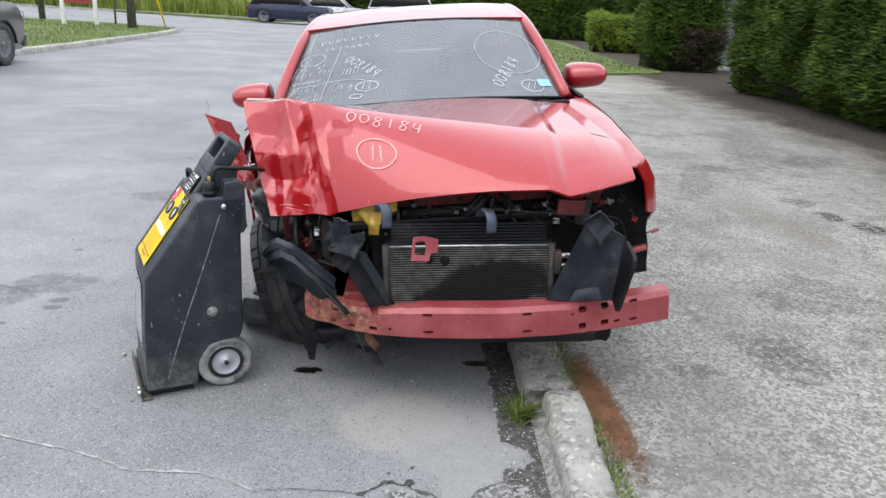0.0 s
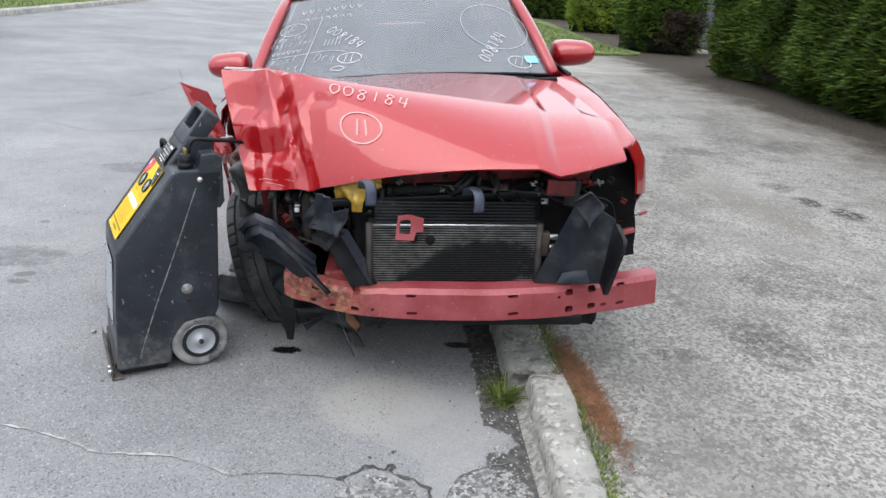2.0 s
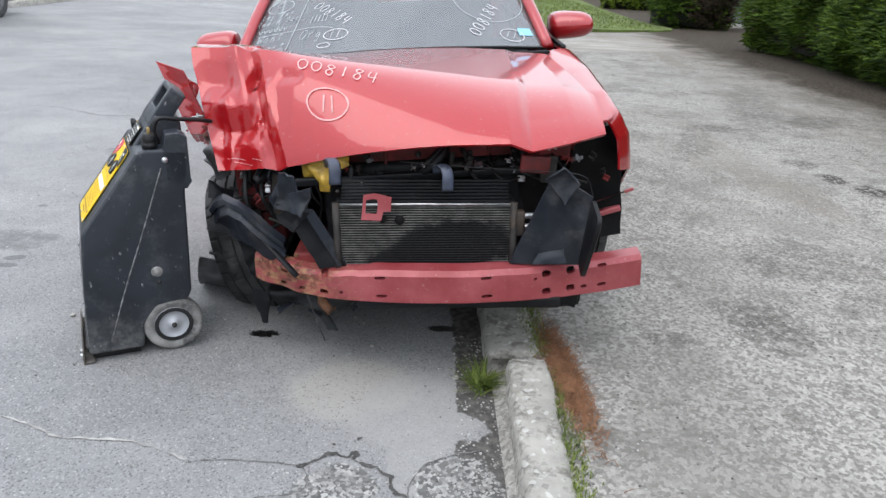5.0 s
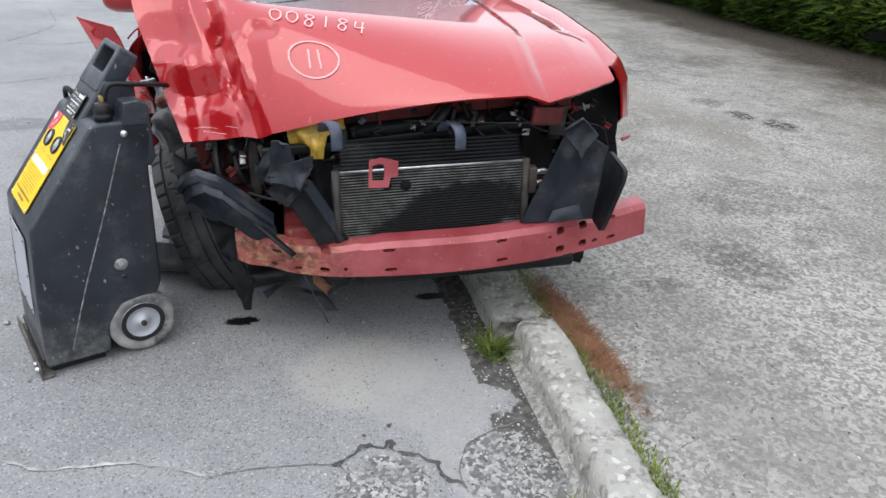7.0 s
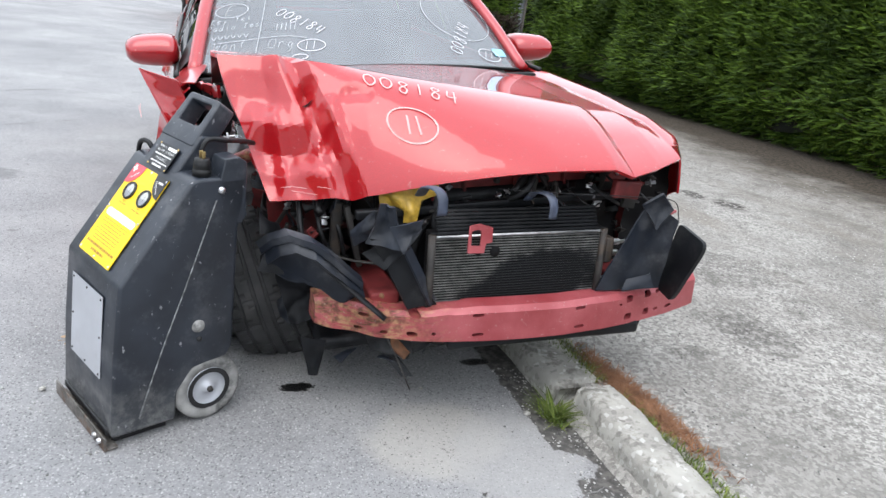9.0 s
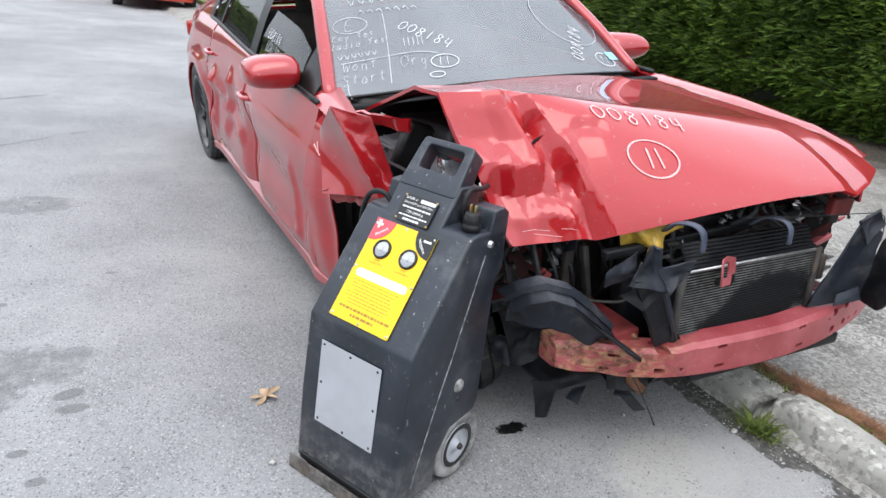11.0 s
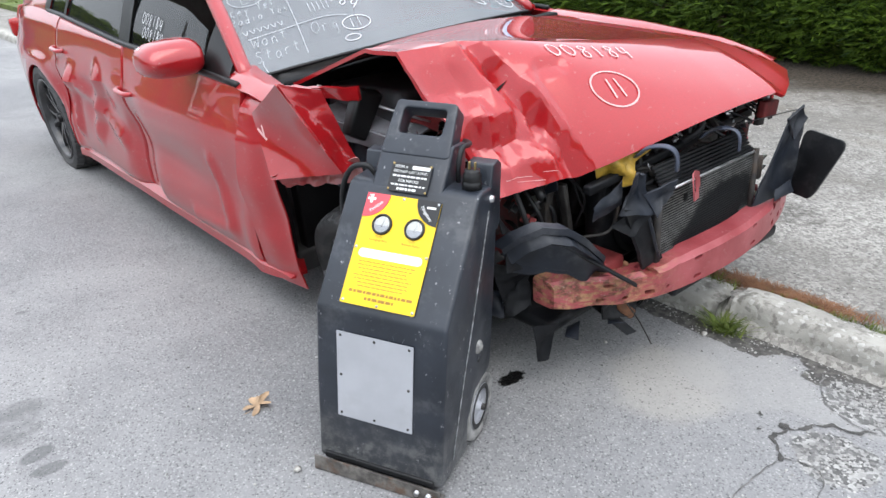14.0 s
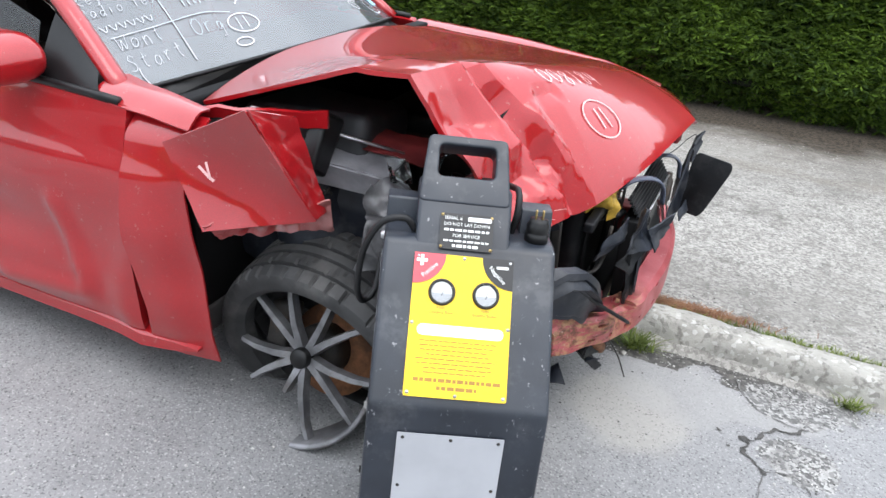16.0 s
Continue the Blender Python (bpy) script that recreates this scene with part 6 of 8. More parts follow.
    glare = patch((-0.645, 0.60, 0.80), (-0.60, 0.58, 0.80), (-0.61, 0.60, 0.88), (-0.65, 0.62, 0.87), 6, 6, 0.015, 0.01, 16, 5)
    solid(part("lamp_reflector", glare, BARE_METAL, CAR, "broken bright lamp reflector"), 0.003)
    # crushed inner panel and posts behind the hit corner
    solid(part("crushed_apron", patch((-0.69, 0.92, 0.42), (-0.415, 0.70, 0.42), (-0.425, 0.68, 0.62), (-0.665, 0.88, 0.64), 14, 10, -0.05, 0.008, 5, 6), INNER_RED, CAR, "crushed dark red inner panel"), 0.005)
    part("lamp_post", box((-0.41, 0.46, 0.60), (0.035, 0.03, 0.20), 0.006, pose(0, 0, 0, 0, 4, 0)), DARK_METAL, CAR)
    part("lamp_post", box((-0.36, 0.42, 0.58), (0.02, 0.03, 0.22), 0.005, pose(0, 0, 0, 0, -10, 0)), DARK_METAL, CAR)
    part("crossbar", tube(spline([(-0.44, 0.40, 0.53), (-0.36, 0.33, 0.525), (-0.29, 0.29, 0.54), (-0.26, 0.28, 0.66)], 5), 0.007, 6, 0.6), DARK_METAL, CAR)
    for i in range(7):
        rng = random.Random(40 + i)
        pts = [(-0.52 + 0.05 * i, 0.52 + rng.uniform(-0.06, 0.06), 0.70 + rng.uniform(-0.03, 0.05)), (-0.48 + 0.05 * i + rng.uniform(-0.05, 0.05), 0.44, 0.60), (-0.50 + 0.06 * i, 0.46, 0.50 + rng.uniform(-0.03, 0.04))]
        part("wire", tube(spline(pts, 6), rng.uniform(0.004, 0.010), 6), CABLE, CAR)
    for i in range(5):
        rng = random.Random(90 + i)
        pts = [(0.30 + 0.08 * i, 0.34, 0.735 + rng.uniform(-0.02, 0.02)), (0.36 + 0.08 * i, 0.27, 0.69 + rng.uniform(-0.03, 0.02)), (0.42 + 0.08 * i, 0.30, 0.66 + rng.uniform(-0.05, 0.03))]
        part("wire", tube(spline(pts, 6), rng.uniform(0.003, 0.008), 6), CABLE, CAR)
    part("release_cable", tube(spline([(0.08, 0.24, 0.765), (0.30, 0.20, 0.745), (0.55, 0.18, 0.72), (0.70, 0.16, 0.70), (0.735, 0.16, 0.63)], 6), 0.0018, 6), CABLE, CAR)
    # ducts and liners
    duct = part("air_duct", moved(bent(patch((-0.325, 0.215, 0.64), (-0.285, 0.19, 0.775), (-0.245, 0.185, 0.755), (-0.225, 0.165, 0.63), 12, 12, 0.012, 0.012, 12, 1), 0.006, 14), pose(-0.038, 0, -0.008)), GREY_PLASTIC, CAR, "broken blue-grey plastic air duct")
    solid(duct, 0.007)
    for k, (a, b, c, d) in enumerate((((-0.262, 0.175, 0.70), (-0.175, 0.115, 0.735), (-0.185, 0.12, 0.69), (-0.225, 0.15, 0.62)), ((-0.335, 0.235, 0.60), (-0.25, 0.19, 0.66), (-0.20, 0.17, 0.63), (-0.27, 0.20, 0.55)), ((-0.30, 0.22, 0.74), (-0.36, 0.28, 0.66), (-0.35, 0.29, 0.60), (-0.29, 0.23, 0.66)))):
        solid(part("duct_flap", moved(patch(a, b, c, d, 9, 9, 0.012, 0.010, 14, k + 3), pose(-0.038, 0, -0.008)), GREY_PLASTIC if k != 1 else BLACK_PLASTIC, duct), 0.005)
    strip = patch((-0.355, 0.205, 0.652), (-0.265, 0.195, 0.642), (-0.137, 0.20, 0.405), (-0.235, 0.21, 0.395), 8, 14, 0.02, 0.006, 7, 2)
    solid(part("duct_panel", strip, BLACK_PLASTIC, CAR, "slanting black plastic panel"), 0.01)
    blade = patch((-0.27, 0.185, 0.632), (-0.235, 0.205, 0.622), (-0.138, 0.215, 0.412), (-0.168, 0.19, 0.405), 3, 8)
    solid(part("duct_edge", blade, GREY_PLASTIC, CAR), 0.008)

    def liner(u, v):
        a = u
        p = Vector((lerp(-0.675, -0.365, a), lerp(0.42, 0.265, a) - 0.05 * math.sin(math.pi * a), table(a, [(0, 0.575), (0.12, 0.615), (0.3, 0.64), (0.5, 0.625), (0.75, 0.565), (1, 0.485)])))
        q = p + Vector((0.06 * (1 - a), -0.01, -0.025 - 0.16 * math.sin(math.pi * min(1, a * 0.85 + 0.12)) ** 0.8))
        drop = q.z - p.z
        dy = table(v, [(0, 0.03), (0.16, -0.006), (0.20, -0.006), (0.24, 0.008), (0.42, -0.012), (0.46, -0.024), (0.50, -0.004), (1, 0.02)])
        dz = table(v, [(0, 0.004), (0.16, -0.004), (0.20, -0.022), (0.24, -0.028), (0.42, -0.045), (0.46, -0.055), (0.50, -0.062), (1, min(-0.07, drop))])
        r = Vector((lerp(p.x, q.x, v), p.y + dy, p.z + dz))
        if v > 0.9:
            r.z += 0.02 * facets(r.x, 0.0, 0.05, 7)
        return r + noise.noise_vector(r * 9) * 0.006
    solid(sharp(part("fender_liner", grid(liner, 30, 50), GREY_PLASTIC, CAR, "torn ribbed grey wheel-arch liner"), 28), 0.004)
    rag = patch((-0.62, 0.50, 0.46), (-0.46, 0.46, 0.45), (-0.49, 0.46, 0.275), (-0.57, 0.50, 0.235), 10, 14, 0.02, 0.03, 9, 12)
    solid(part("liner_rag", rag, BLACK_PLASTIC, CAR, "black plastic hanging behind the beam"), 0.005)
    part("liner_strut", tube(spline([(-0.52, 0.31, 0.568), (-0.425, 0.255, 0.484), (-0.315, 0.175, 0.385)], 5), 0.015, 6, 0.45), BLACK_PLASTIC, CAR)
    part("bolt_head", moved(lathe([(0, -0.008), (0.006, -0.008), (0.009, 0.004)], 10, "y"), pose(-0.315, 0.215, 0.448)), RUST, CAR)
    # loose wing of plastic on the sound side
    wing = joined(patch((0.445, 0.19, 0.385), (0.60, 0.155, 0.72), (0.735, 0.16, 0.625), (0.69, 0.16, 0.375), 12, 14, 0.02, 0.008, 8, 1))
    ob = part("side_deflector", wing, GREY_PLASTIC, CAR, "dark plastic air deflector torn loose")
    solid(ob, 0.006)
    a, b, d = Vector((0.735, 0.15, 0.622)), Vector((0.722, -0.015, 0.598)), Vector((0.697, 0.165, 0.372))
    across, down = b - a, d - a
    slab = rounded(1.0, 1.0, 0.17, 5)
    out = across.cross(down).normalized()
    verts = [a + across * (q + 0.5) * (1 - 0.42 * max(0.0, 0.5 - r)) + down * (0.5 - r) + out * lift for lift, k in ((-0.009, 0.94), (-0.007, 1), (0.007, 1), (0.009, 0.94)) for q, r in [(m * k, g * k) for m, g in slab]]
    n = len(slab)
    faces = [(k * n + i, k * n + (i + 1) % n, (k + 1) * n + (i + 1) % n, (k + 1) * n + i) for k in range(3) for i in range(n)] + [tuple(range(n))[::-1], tuple(3 * n + i for i in range(n))]
    sharp(part("deflector_plate", bent((verts, faces), 0.004, 9), BLACK_PLASTIC, ob, "black plate standing forward"), 50)
    tab = patch((0.575, 0.165, 0.70), (0.63, 0.13, 0.745), (0.69, 0.14, 0.68), (0.64, 0.15, 0.60), 8, 8, 0.02, 0.01, 12, 7)
    solid(part("deflector_tab", tab, GREY_PLASTIC, ob), 0.008)
    scrap = patch((0.52, 0.135, 0.395), (0.64, 0.12, 0.40), (0.63, 0.14, 0.445), (0.545, 0.15, 0.43), 8, 5, 0.01, 0.012, 14, 3)
    solid(part("torn_scrap", scrap, GREY_PLASTIC, ob), 0.004)
    # what hangs below
    for a, b, c, d, s in (((-0.22, 0.20, 0.285), (0.02, 0.19, 0.275), (-0.02, 0.26, 0.215), (-0.20, 0.26, 0.205), 3), ((0.34, 0.19, 0.26), (0.56, 0.21, 0.255), (0.50, 0.27, 0.20), (0.38, 0.27, 0.205), 6), ((-0.36, 0.27, 0.30), (-0.18, 0.22, 0.285), (-0.22, 0.24, 0.19), (-0.34, 0.28, 0.22), 9), ((0.04, 0.20, 0.27), (0.36, 0.20, 0.262), (0.30, 0.27, 0.225), (0.08, 0.27, 0.23), 11), ((0.55, 0.24, 0.25), (0.72, 0.26, 0.25), (0.70, 0.28, 0.15), (0.58, 0.28, 0.17), 4)):
        solid(part("undertray_scrap", patch(a, b, c, d, 12, 6, 0.02, 0.012, 9, s), BLACK_PLASTIC, CAR, "torn black undertray"), 0.006)
    part("lower_lip", bent(to_mesh(box((0.26, 0.185, 0.252), (0.74, 0.06, 0.045), 0.012, pose(0, 0, 0, 0, 3, 0))), 0.010, 9), BLACK_PLASTIC, CAR, "bent black lower lip")
    part("lower_core", box((0.15, 0.33, 0.26), (0.66, 0.06, 0.10), 0.01), CORE_BLACK, CAR)
    part("undertray", box((0.05, 0.85, 0.21), (1.1, 0.95, 0.05), 0.02), BLACK_PLASTIC, CAR)
    part("lower_duct", bent(to_mesh(box((0.66, 0.40, 0.20), (0.16, 0.18, 0.16), 0.03)), 0.012), BLACK_PLASTIC, CAR)
    part("tow_stub", bent(tube(spline([(-0.26, 0.30, 0.30), (-0.25, 0.27, 0.24), (-0.22, 0.25, 0.20)], 4), 0.022, 8), 0.008, 20), RUST, CAR, "rusty steel stub")
    part("dangling_wire", tube(spline([(-0.30, 0.22, 0.30), (-0.27, 0.18, 0.22), (-0.24, 0.15, 0.13)], 5), 0.0025, 6), DARK_METAL, CAR)
    spike = patch((-0.36, 0.34, 0.28), (-0.31, 0.32, 0.28), (-0.20, 0.24, 0.12), (-0.24, 0.25, 0.12), 4, 8, 0.005, 0.004, 9, 8)
    solid(part("hanging_strip", spike, BLACK_PLASTIC, CAR), 0.006)
    stub = patch((-0.55, 0.40, 0.24), (-0.47, 0.36, 0.24), (-0.50, 0.38, 0.10), (-0.53, 0.40, 0.09), 5, 7, 0.01, 0.012, 12, 4)
    solid(part("hanging_scrap", stub, BLACK_PLASTIC, CAR), 0.005)
    part("fog_lamp", bent(lathe([(0.0, -0.05), (0.035, -0.045), (0.045, 0.0), (0.03, 0.05), (0.0, 0.05)], 14, "y"), 0.004, 20), GREY_PLASTIC, CAR).matrix_local = pose(-0.56, 0.56, 0.27, 20, 0, 20)
    # bucket behind the sound side's missing lamp, widened as black filler for the shaded gap
    part("lamp_bucket_fill", patch((0.50, 0.40, 0.36), (0.915, 0.47, 0.36), (0.90, 0.46, 0.80), (0.52, 0.36, 0.79), 14, 12, -0.04, 0.014, 8, 3), CORE_BLACK, CAR)
    part("lamp_bracket", box((0.60, 0.27, 0.70), (0.05, 0.02, 0.10), 0.004, pose(0, 0, 0, 0, 10, 0)), DARK_METAL, CAR)
    part("corner_stay", bent(to_mesh(box((0.545, 0.22, 0.735), (0.10, 0.03, 0.06), 0.006, pose(0, 0, 0, 0, 8, 0))), 0.004), INNER_RED, CAR)
    part("bumper_mount", bent(to_mesh(box((0.85, 0.48, 0.46), (0.12, 0.06, 0.022), 0.005, pose(0, 0, 0, 0, -14, 0))), 0.004), BEAM_RED, CAR)
    part("clip", box((0.935, 0.45, 0.545), (0.035, 0.012, 0.012), 0.003, pose(0, 0, 0, 0, -20, 0)), BEAM_RED, CAR)


build_bay()


# the wheeled starting unit; its own frame: x across the front, y towards its back, z up
UNIT = thing("starter_cart", "scuffed black plastic wheeled battery starter with a yellow label", "battery charger", pose(-1.113, 3.227, 0, 0, 0, -64.5))


def ring_plate(outer, inner, d):
    """A plate with a hole: outlines of equal length in x and z, depth d along y."""
    n = len(outer)
    v = [(a, 0, b) for a, b in outer] + [(a, 0, b) for a, b in inner] + [(a, d, b) for a, b in outer] + [(a, d, b) for a, b in inner]
    f = []
    for i in range(n):
        j = (i + 1) % n
        f += [(i, n + i, n + j, j), (2 * n + i, 2 * n + j, 3 * n + j, 3 * n + i), (i, j, 2 * n + j, 2 * n + i), (n + i, 3 * n + i, 3 * n + j, n + j)]
    return v, f


def moulded(outline, width, bevel, cx=0.0):
    """A side outline (y, z) given width across x, with rounded edges."""
    v, f = prism(outline, width, 0)
    bm = bmesh.new()
    vs = [bm.verts.new((p[0] + cx - width / 2, p[1], p[2])) for p in v]
    for q in f:
        bm.faces.new([vs[i] for i in q])
    bmesh.ops.recalc_face_normals(bm, faces=bm.faces)
    bmesh.ops.bevel(bm, geom=bm.edges[:], offset=bevel, segments=3, profile=0.6, affect="EDGES", clamp_overlap=True)
    return bm


SLOPE = Matrix(((1, 0, 0, 0), (0, 0.584, -0.812, 0.132), (0, 0.812, 0.584, 0.657), (0, 0, 0, 1)))   # x across, y up the slope, z out
FACE = Matrix(((1, 0, 0, 0), (0, 0.053, -0.9986, 0.0175), (0, 0.9986, 0.053, 0.28), (0, 0, 0, 1)))


def plate_on(frame_m, cx, cy, w, h, lift, t, r=0.004):
    out = rounded(w, h, r, 3)
    v, f = prism(out, t, 2)
    return moved(([(p[0] + cx, p[1] + cy, p[2] + lift) for p in v], f), frame_m)


def words(text, size, frame_m, cx, cy, lift, material, parent, turn=0.0, thin=0.0):
    v, f = letters(text, size, thin)
    m = frame_m @ Matrix.Translation((cx, cy, lift)) @ Matrix.Rotation(radians(turn), 4, "Z")
    return part("lettering", moved((v, f), m), material, parent, smooth=False)


def bars(rows, frame_m, lift, material, parent, name="printed_line"):
    """Unreadable printing: short bars (x, y, width, height)."""
    mesh = []
    rng = random.Random(7)
    for x, y, w, h in rows:
        k = x - w / 2
        while k < x + w / 2 - 0.003:
            n = min(rng.uniform(0.006, 0.02), x + w / 2 - k)
            mesh.append(([(k, y - h / 2, lift), (k + n, y - h / 2, lift), (k + n, y + h / 2, lift), (k, y + h / 2, lift)], [(0, 1, 2, 3)]))
            k += n + 0.003
    ob = part(name, moved(joined(*mesh), frame_m), material, parent, smooth=False)
    ob["kind"] = "stuff"
    return ob


GRIMY_STEEL = plain("grimy steel", (0.13, 0.12, 0.11), 0.7, 0.3, 0.5, 30, 160, 0.6, 0.001, dirt=(0.12, 0.06, 0.03), dirt_amount=0.7)


def build_unit():
    side = [(0.004, 0.035), (0.012, 0.28), (0.030, 0.515), (0.238, 0.805), (0.262, 0.812), (0.415, 0.812), (0.412, 0.72), (0.392, 0.66), (0.388, 0.25), (0.372, 0.215), (0.255, 0.20), (0.205, 0.13), (0.200, 0.035)]
    body = part("shell", moulded(side, 0.385, 0.012), CART, UNIT, "moulded black plastic shell, scuffed grey")
    sharp(body, 50)
    for x, w in ((-0.155, 0.075), (0.155, 0.075)):
        part("shoulder", moulded([(0.325, 0.80), (0.34, 0.868), (0.385, 0.872), (0.412, 0.855), (0.416, 0.70), (0.42, 0.69), (0.40, 0.66), (0.33, 0.70)], w, 0.010, x), CART, body)
    part("neck", moulded([(0.225, 0.785), (0.316, 0.912), (0.405, 0.905), (0.412, 0.80), (0.40, 0.72), (0.25, 0.72)], 0.212, 0.010, -0.018), CART, body)
    # carrying handle, in line with the sloping front
    outer = [(a * (1 - 0.12 * (b + 0.08) / 0.16), b) for a, b in rounded(0.208, 0.162, 0.014)]
    inner = [(a, b + 0.021) for a, b in rounded(0.130, 0.076, 0.012)]
    ring = [(x - 0.020, z + 0.355, 0.002 - y) for x, y, z in ring_plate(outer, inner, 0.062)[0]]
    grip = moved((ring, ring_plate(outer, inner, 0.062)[1]), SLOPE)
    bm = bmesh.new()
    vs = [bm.verts.new(p) for p in grip[0]]
    for q in grip[1]:
        bm.faces.new([vs[i] for i in q])
    bmesh.ops.recalc_face_normals(bm, faces=bm.faces)
    edges = [e for e in bm.edges if e.is_manifold and e.calc_face_angle(0) > 1.2]
    bmesh.ops.bevel(bm, geom=edges, offset=0.006, segments=3, profile=0.6, affect="EDGES", clamp_overlap=True)
    sharp(part("handle", bm, CART, body), 50)
    # pressed seam and boss on each flank
    for s in (-1, 1):
        x = s * 0.1935
        seam = tube(spline([(x, 0.315, 0.745), (x, 0.23, 0.50), (x, 0.15, 0.28), (x, 0.085, 0.08)], 6), 0.0026, 6)
        part("mould_seam", seam, CART_SCUFF, body, "pale scuffed mould seam")
        part("bolt", moved(lathe([(0, -0.006), (0.009, -0.005), (0.011, 0.004)], 14, "x"), pose(s * 0.196, 0.33, 0.775) @ (pose(0, 0, 0, 0, 0, 180) if s > 0 else Matrix.Identity(4))), BARE_METAL, body)
        boss = lathe([(0.0, -0.010), (0.008, -0.010), (0.010, -0.004), (0.018, -0.004), (0.022, 0.004)], 20, "x")
        part("boss", moved(boss, pose(s * 0.195, 0.268, 0.345) @ (pose(0, 0, 0, 0, 0, 180) if s > 0 else Matrix.Identity(4))), CART_WHEEL, body, "grey rubber bush")
        part("vent_hole", moved(lathe([(0.0, -0.002), (0.008, -0.002), (0.009, 0.002)], 12, "x"), pose(s * 0.194, 0.273, 0.300) @ (pose(0, 0, 0, 0, 0, 180) if s > 0 else Matrix.Identity(4))), CART_BLACK, body)
        # road wheel
        wm = pose(s * 0.165, 0.312, 0.112)
        tyre = part("wheel", moved(lathe([(0.070, -0.022), (0.098, -0.028), (0.109, -0.022), (0.112, 0.0), (0.109, 0.022), (0.098, 0.028), (0.070, 0.022), (0.070, -0.022)], 40, "x"), wm), CART_WHEEL, UNIT, "pale dusty rubber wheel")
        hub = lathe([(0.0, 0.030), (0.014, 0.030), (0.018, 0.020), (0.052, 0.010), (0.060, 0.022), (0.072, 0.024), (0.072, -0.024), (0.0, -0.02)], 32, "x")
        part("rim", moved(hub, wm @ (Matrix.Identity(4) if s > 0 else pose(0, 0, 0, 0, 0, 180))), CART_PLATE, tyre, "pale pressed hub")
        groove = lathe([(0.056, 0.0262), (0.063, 0.0268), (0.072, 0.0262)], 32, "x")
        part("hub_ring", moved(groove, wm @ (Matrix.Identity(4) if s > 0 else pose(0, 0, 0, 0, 0, 180))), CART_BLACK, tyre, "dark ring on the hub")
        part("axle_nut", moved(lathe([(0.0, 0.04), (0.009, 0.04), (0.011, 0.03), (0.011, 0.02)], 6, "x"), wm @ (Matrix.Identity(4) if s > 0 else pose(0, 0, 0, 0, 0, 180))), DARK_METAL, tyre)
    part("axle", tube([(-0.16, 0.312, 0.112), (0.16, 0.312, 0.112)], 0.010, 8), DARK_METAL, UNIT)
    # foot rail
    foot = joined(to_mesh(box((0, -0.016, 0.024), (0.392, 0.006, 0.046), 0.001)), to_mesh(box((0, 0.003, 0.005), (0.392, 0.036, 0.006), 0.001)))
    rail = part("foot_rail", bent(foot, 0.003, 9), GRIMY_STEEL, UNIT, "dirty steel foot rail with rusty spots")
    part("foot_gap", box((0.0, 0.012, 0.048), (0.34, 0.03, 0.02), 0.002), CART_BLACK, UNIT)
    for x in (0.13, 0.165):
        part("bolt", moved(lathe([(0, -0.010), (0.008, -0.010), (0.009, 0)], 6, "y"), pose(x, -0.019, 0.026)), BARE_METAL, rail)
    for x in (-0.17, 0.17):
        part("skid", box((x * 0.85, 0.10, 0.018), (0.03, 0.17, 0.036), 0.004), CART_BLACK, UNIT)
    # yellow panel
    label = part("label", plate_on(SLOPE, -0.012, 0.0, 0.218, 0.308, 0.004, 0.0025), CART_YELLOW, UNIT, "bright yellow printed instruction label", smooth=False)
    quarter = [(0, 0)] + [(0.082 * math.cos(a), -0.082 * math.sin(a)) for a in [radians(90 * i / 10) for i in range(11)]]
    for s, mat in ((-1, CART_RED), (1, CART_BLACK)):
        pts = [(-s * a if s > 0 else a, b) for a, b in quarter]
        pts = [(p[0] * 0.84 - 0.012 + s * 0.109, p[1] * 0.84 + 0.154) for p in pts]
        v, f = prism(pts, 0.0015, 2)
        part("corner_field", moved(([(p[0], p[1], p[2] + 0.0068) for p in v], f), SLOPE), mat, label, smooth=False)
    for a, b in ((0.024, 0.007), (0.007, 0.024)):
        part("plus_sign", plate_on(SLOPE, -0.104, 0.137, a, b, 0.0088, 0.001, 0.001), WHITE_INK, label, smooth=False)
    part("minus_sign", plate_on(SLOPE, 0.073, 0.134, 0.026, 0.006, 0.0088, 0.001, 0.001), WHITE_INK, label, smooth=False)
    words("Positive", 0.0138, SLOPE, -0.086, 0.117, 0.0092, WHITE_INK, label, 45)
    words("Negative", 0.0138, SLOPE, 0.062, 0.117, 0.0092, WHITE_INK, label, -45)
    for x in (-0.056, 0.040):
        bezel = moved(lathe([(0.0, 0.0075), (0.023, 0.0075), (0.0235, 0.013), (0.027, 0.014), (0.0295, 0.010), (0.0295, 0.004)], 32, "z"), SLOPE @ Matrix.Translation((x, 0.070, 0)))
        g = part("gauge", bezel, CART_BLACK, label, "round gauge with a black bezel")
        part("gauge_face", moved(lathe([(0.0, 0.0085), (0.0228, 0.0085)], 28, "z"), SLOPE @ Matrix.Translation((x, 0.070, 0))), GAUGE_FACE, g)
        lower = [(0.0225 * math.cos(a), 0.0225 * math.sin(a)) for a in [math.pi + math.pi * i / 12 for i in range(13)]]
        part("gauge_shade", moved(([(p[0] + x, p[1] + 0.070 - 0.003, 0.0092) for p in lower], [tuple(range(13))]), SLOPE), CART_PLATE, g)
        part("needle", moved(([(x - 0.001, 0.062, 0.0098), (x + 0.001, 0.062, 0.0098), (x + 0.006, 0.084, 0.0098)], [(0, 1, 2)]), SLOPE), CART_BLACK, g)
        glass = part("gauge_glass", moved(lathe([(0.0, 0.0155), (0.012, 0.0148), (0.0235, 0.0125)], 24, "z"), SLOPE @ Matrix.Translation((x, 0.070, 0))), CLEAR_GLASS, g)
        glass.visible_shadow = False
    words("Amps", 0.009, SLOPE, -0.056, 0.036, 0.0072, INK, label)
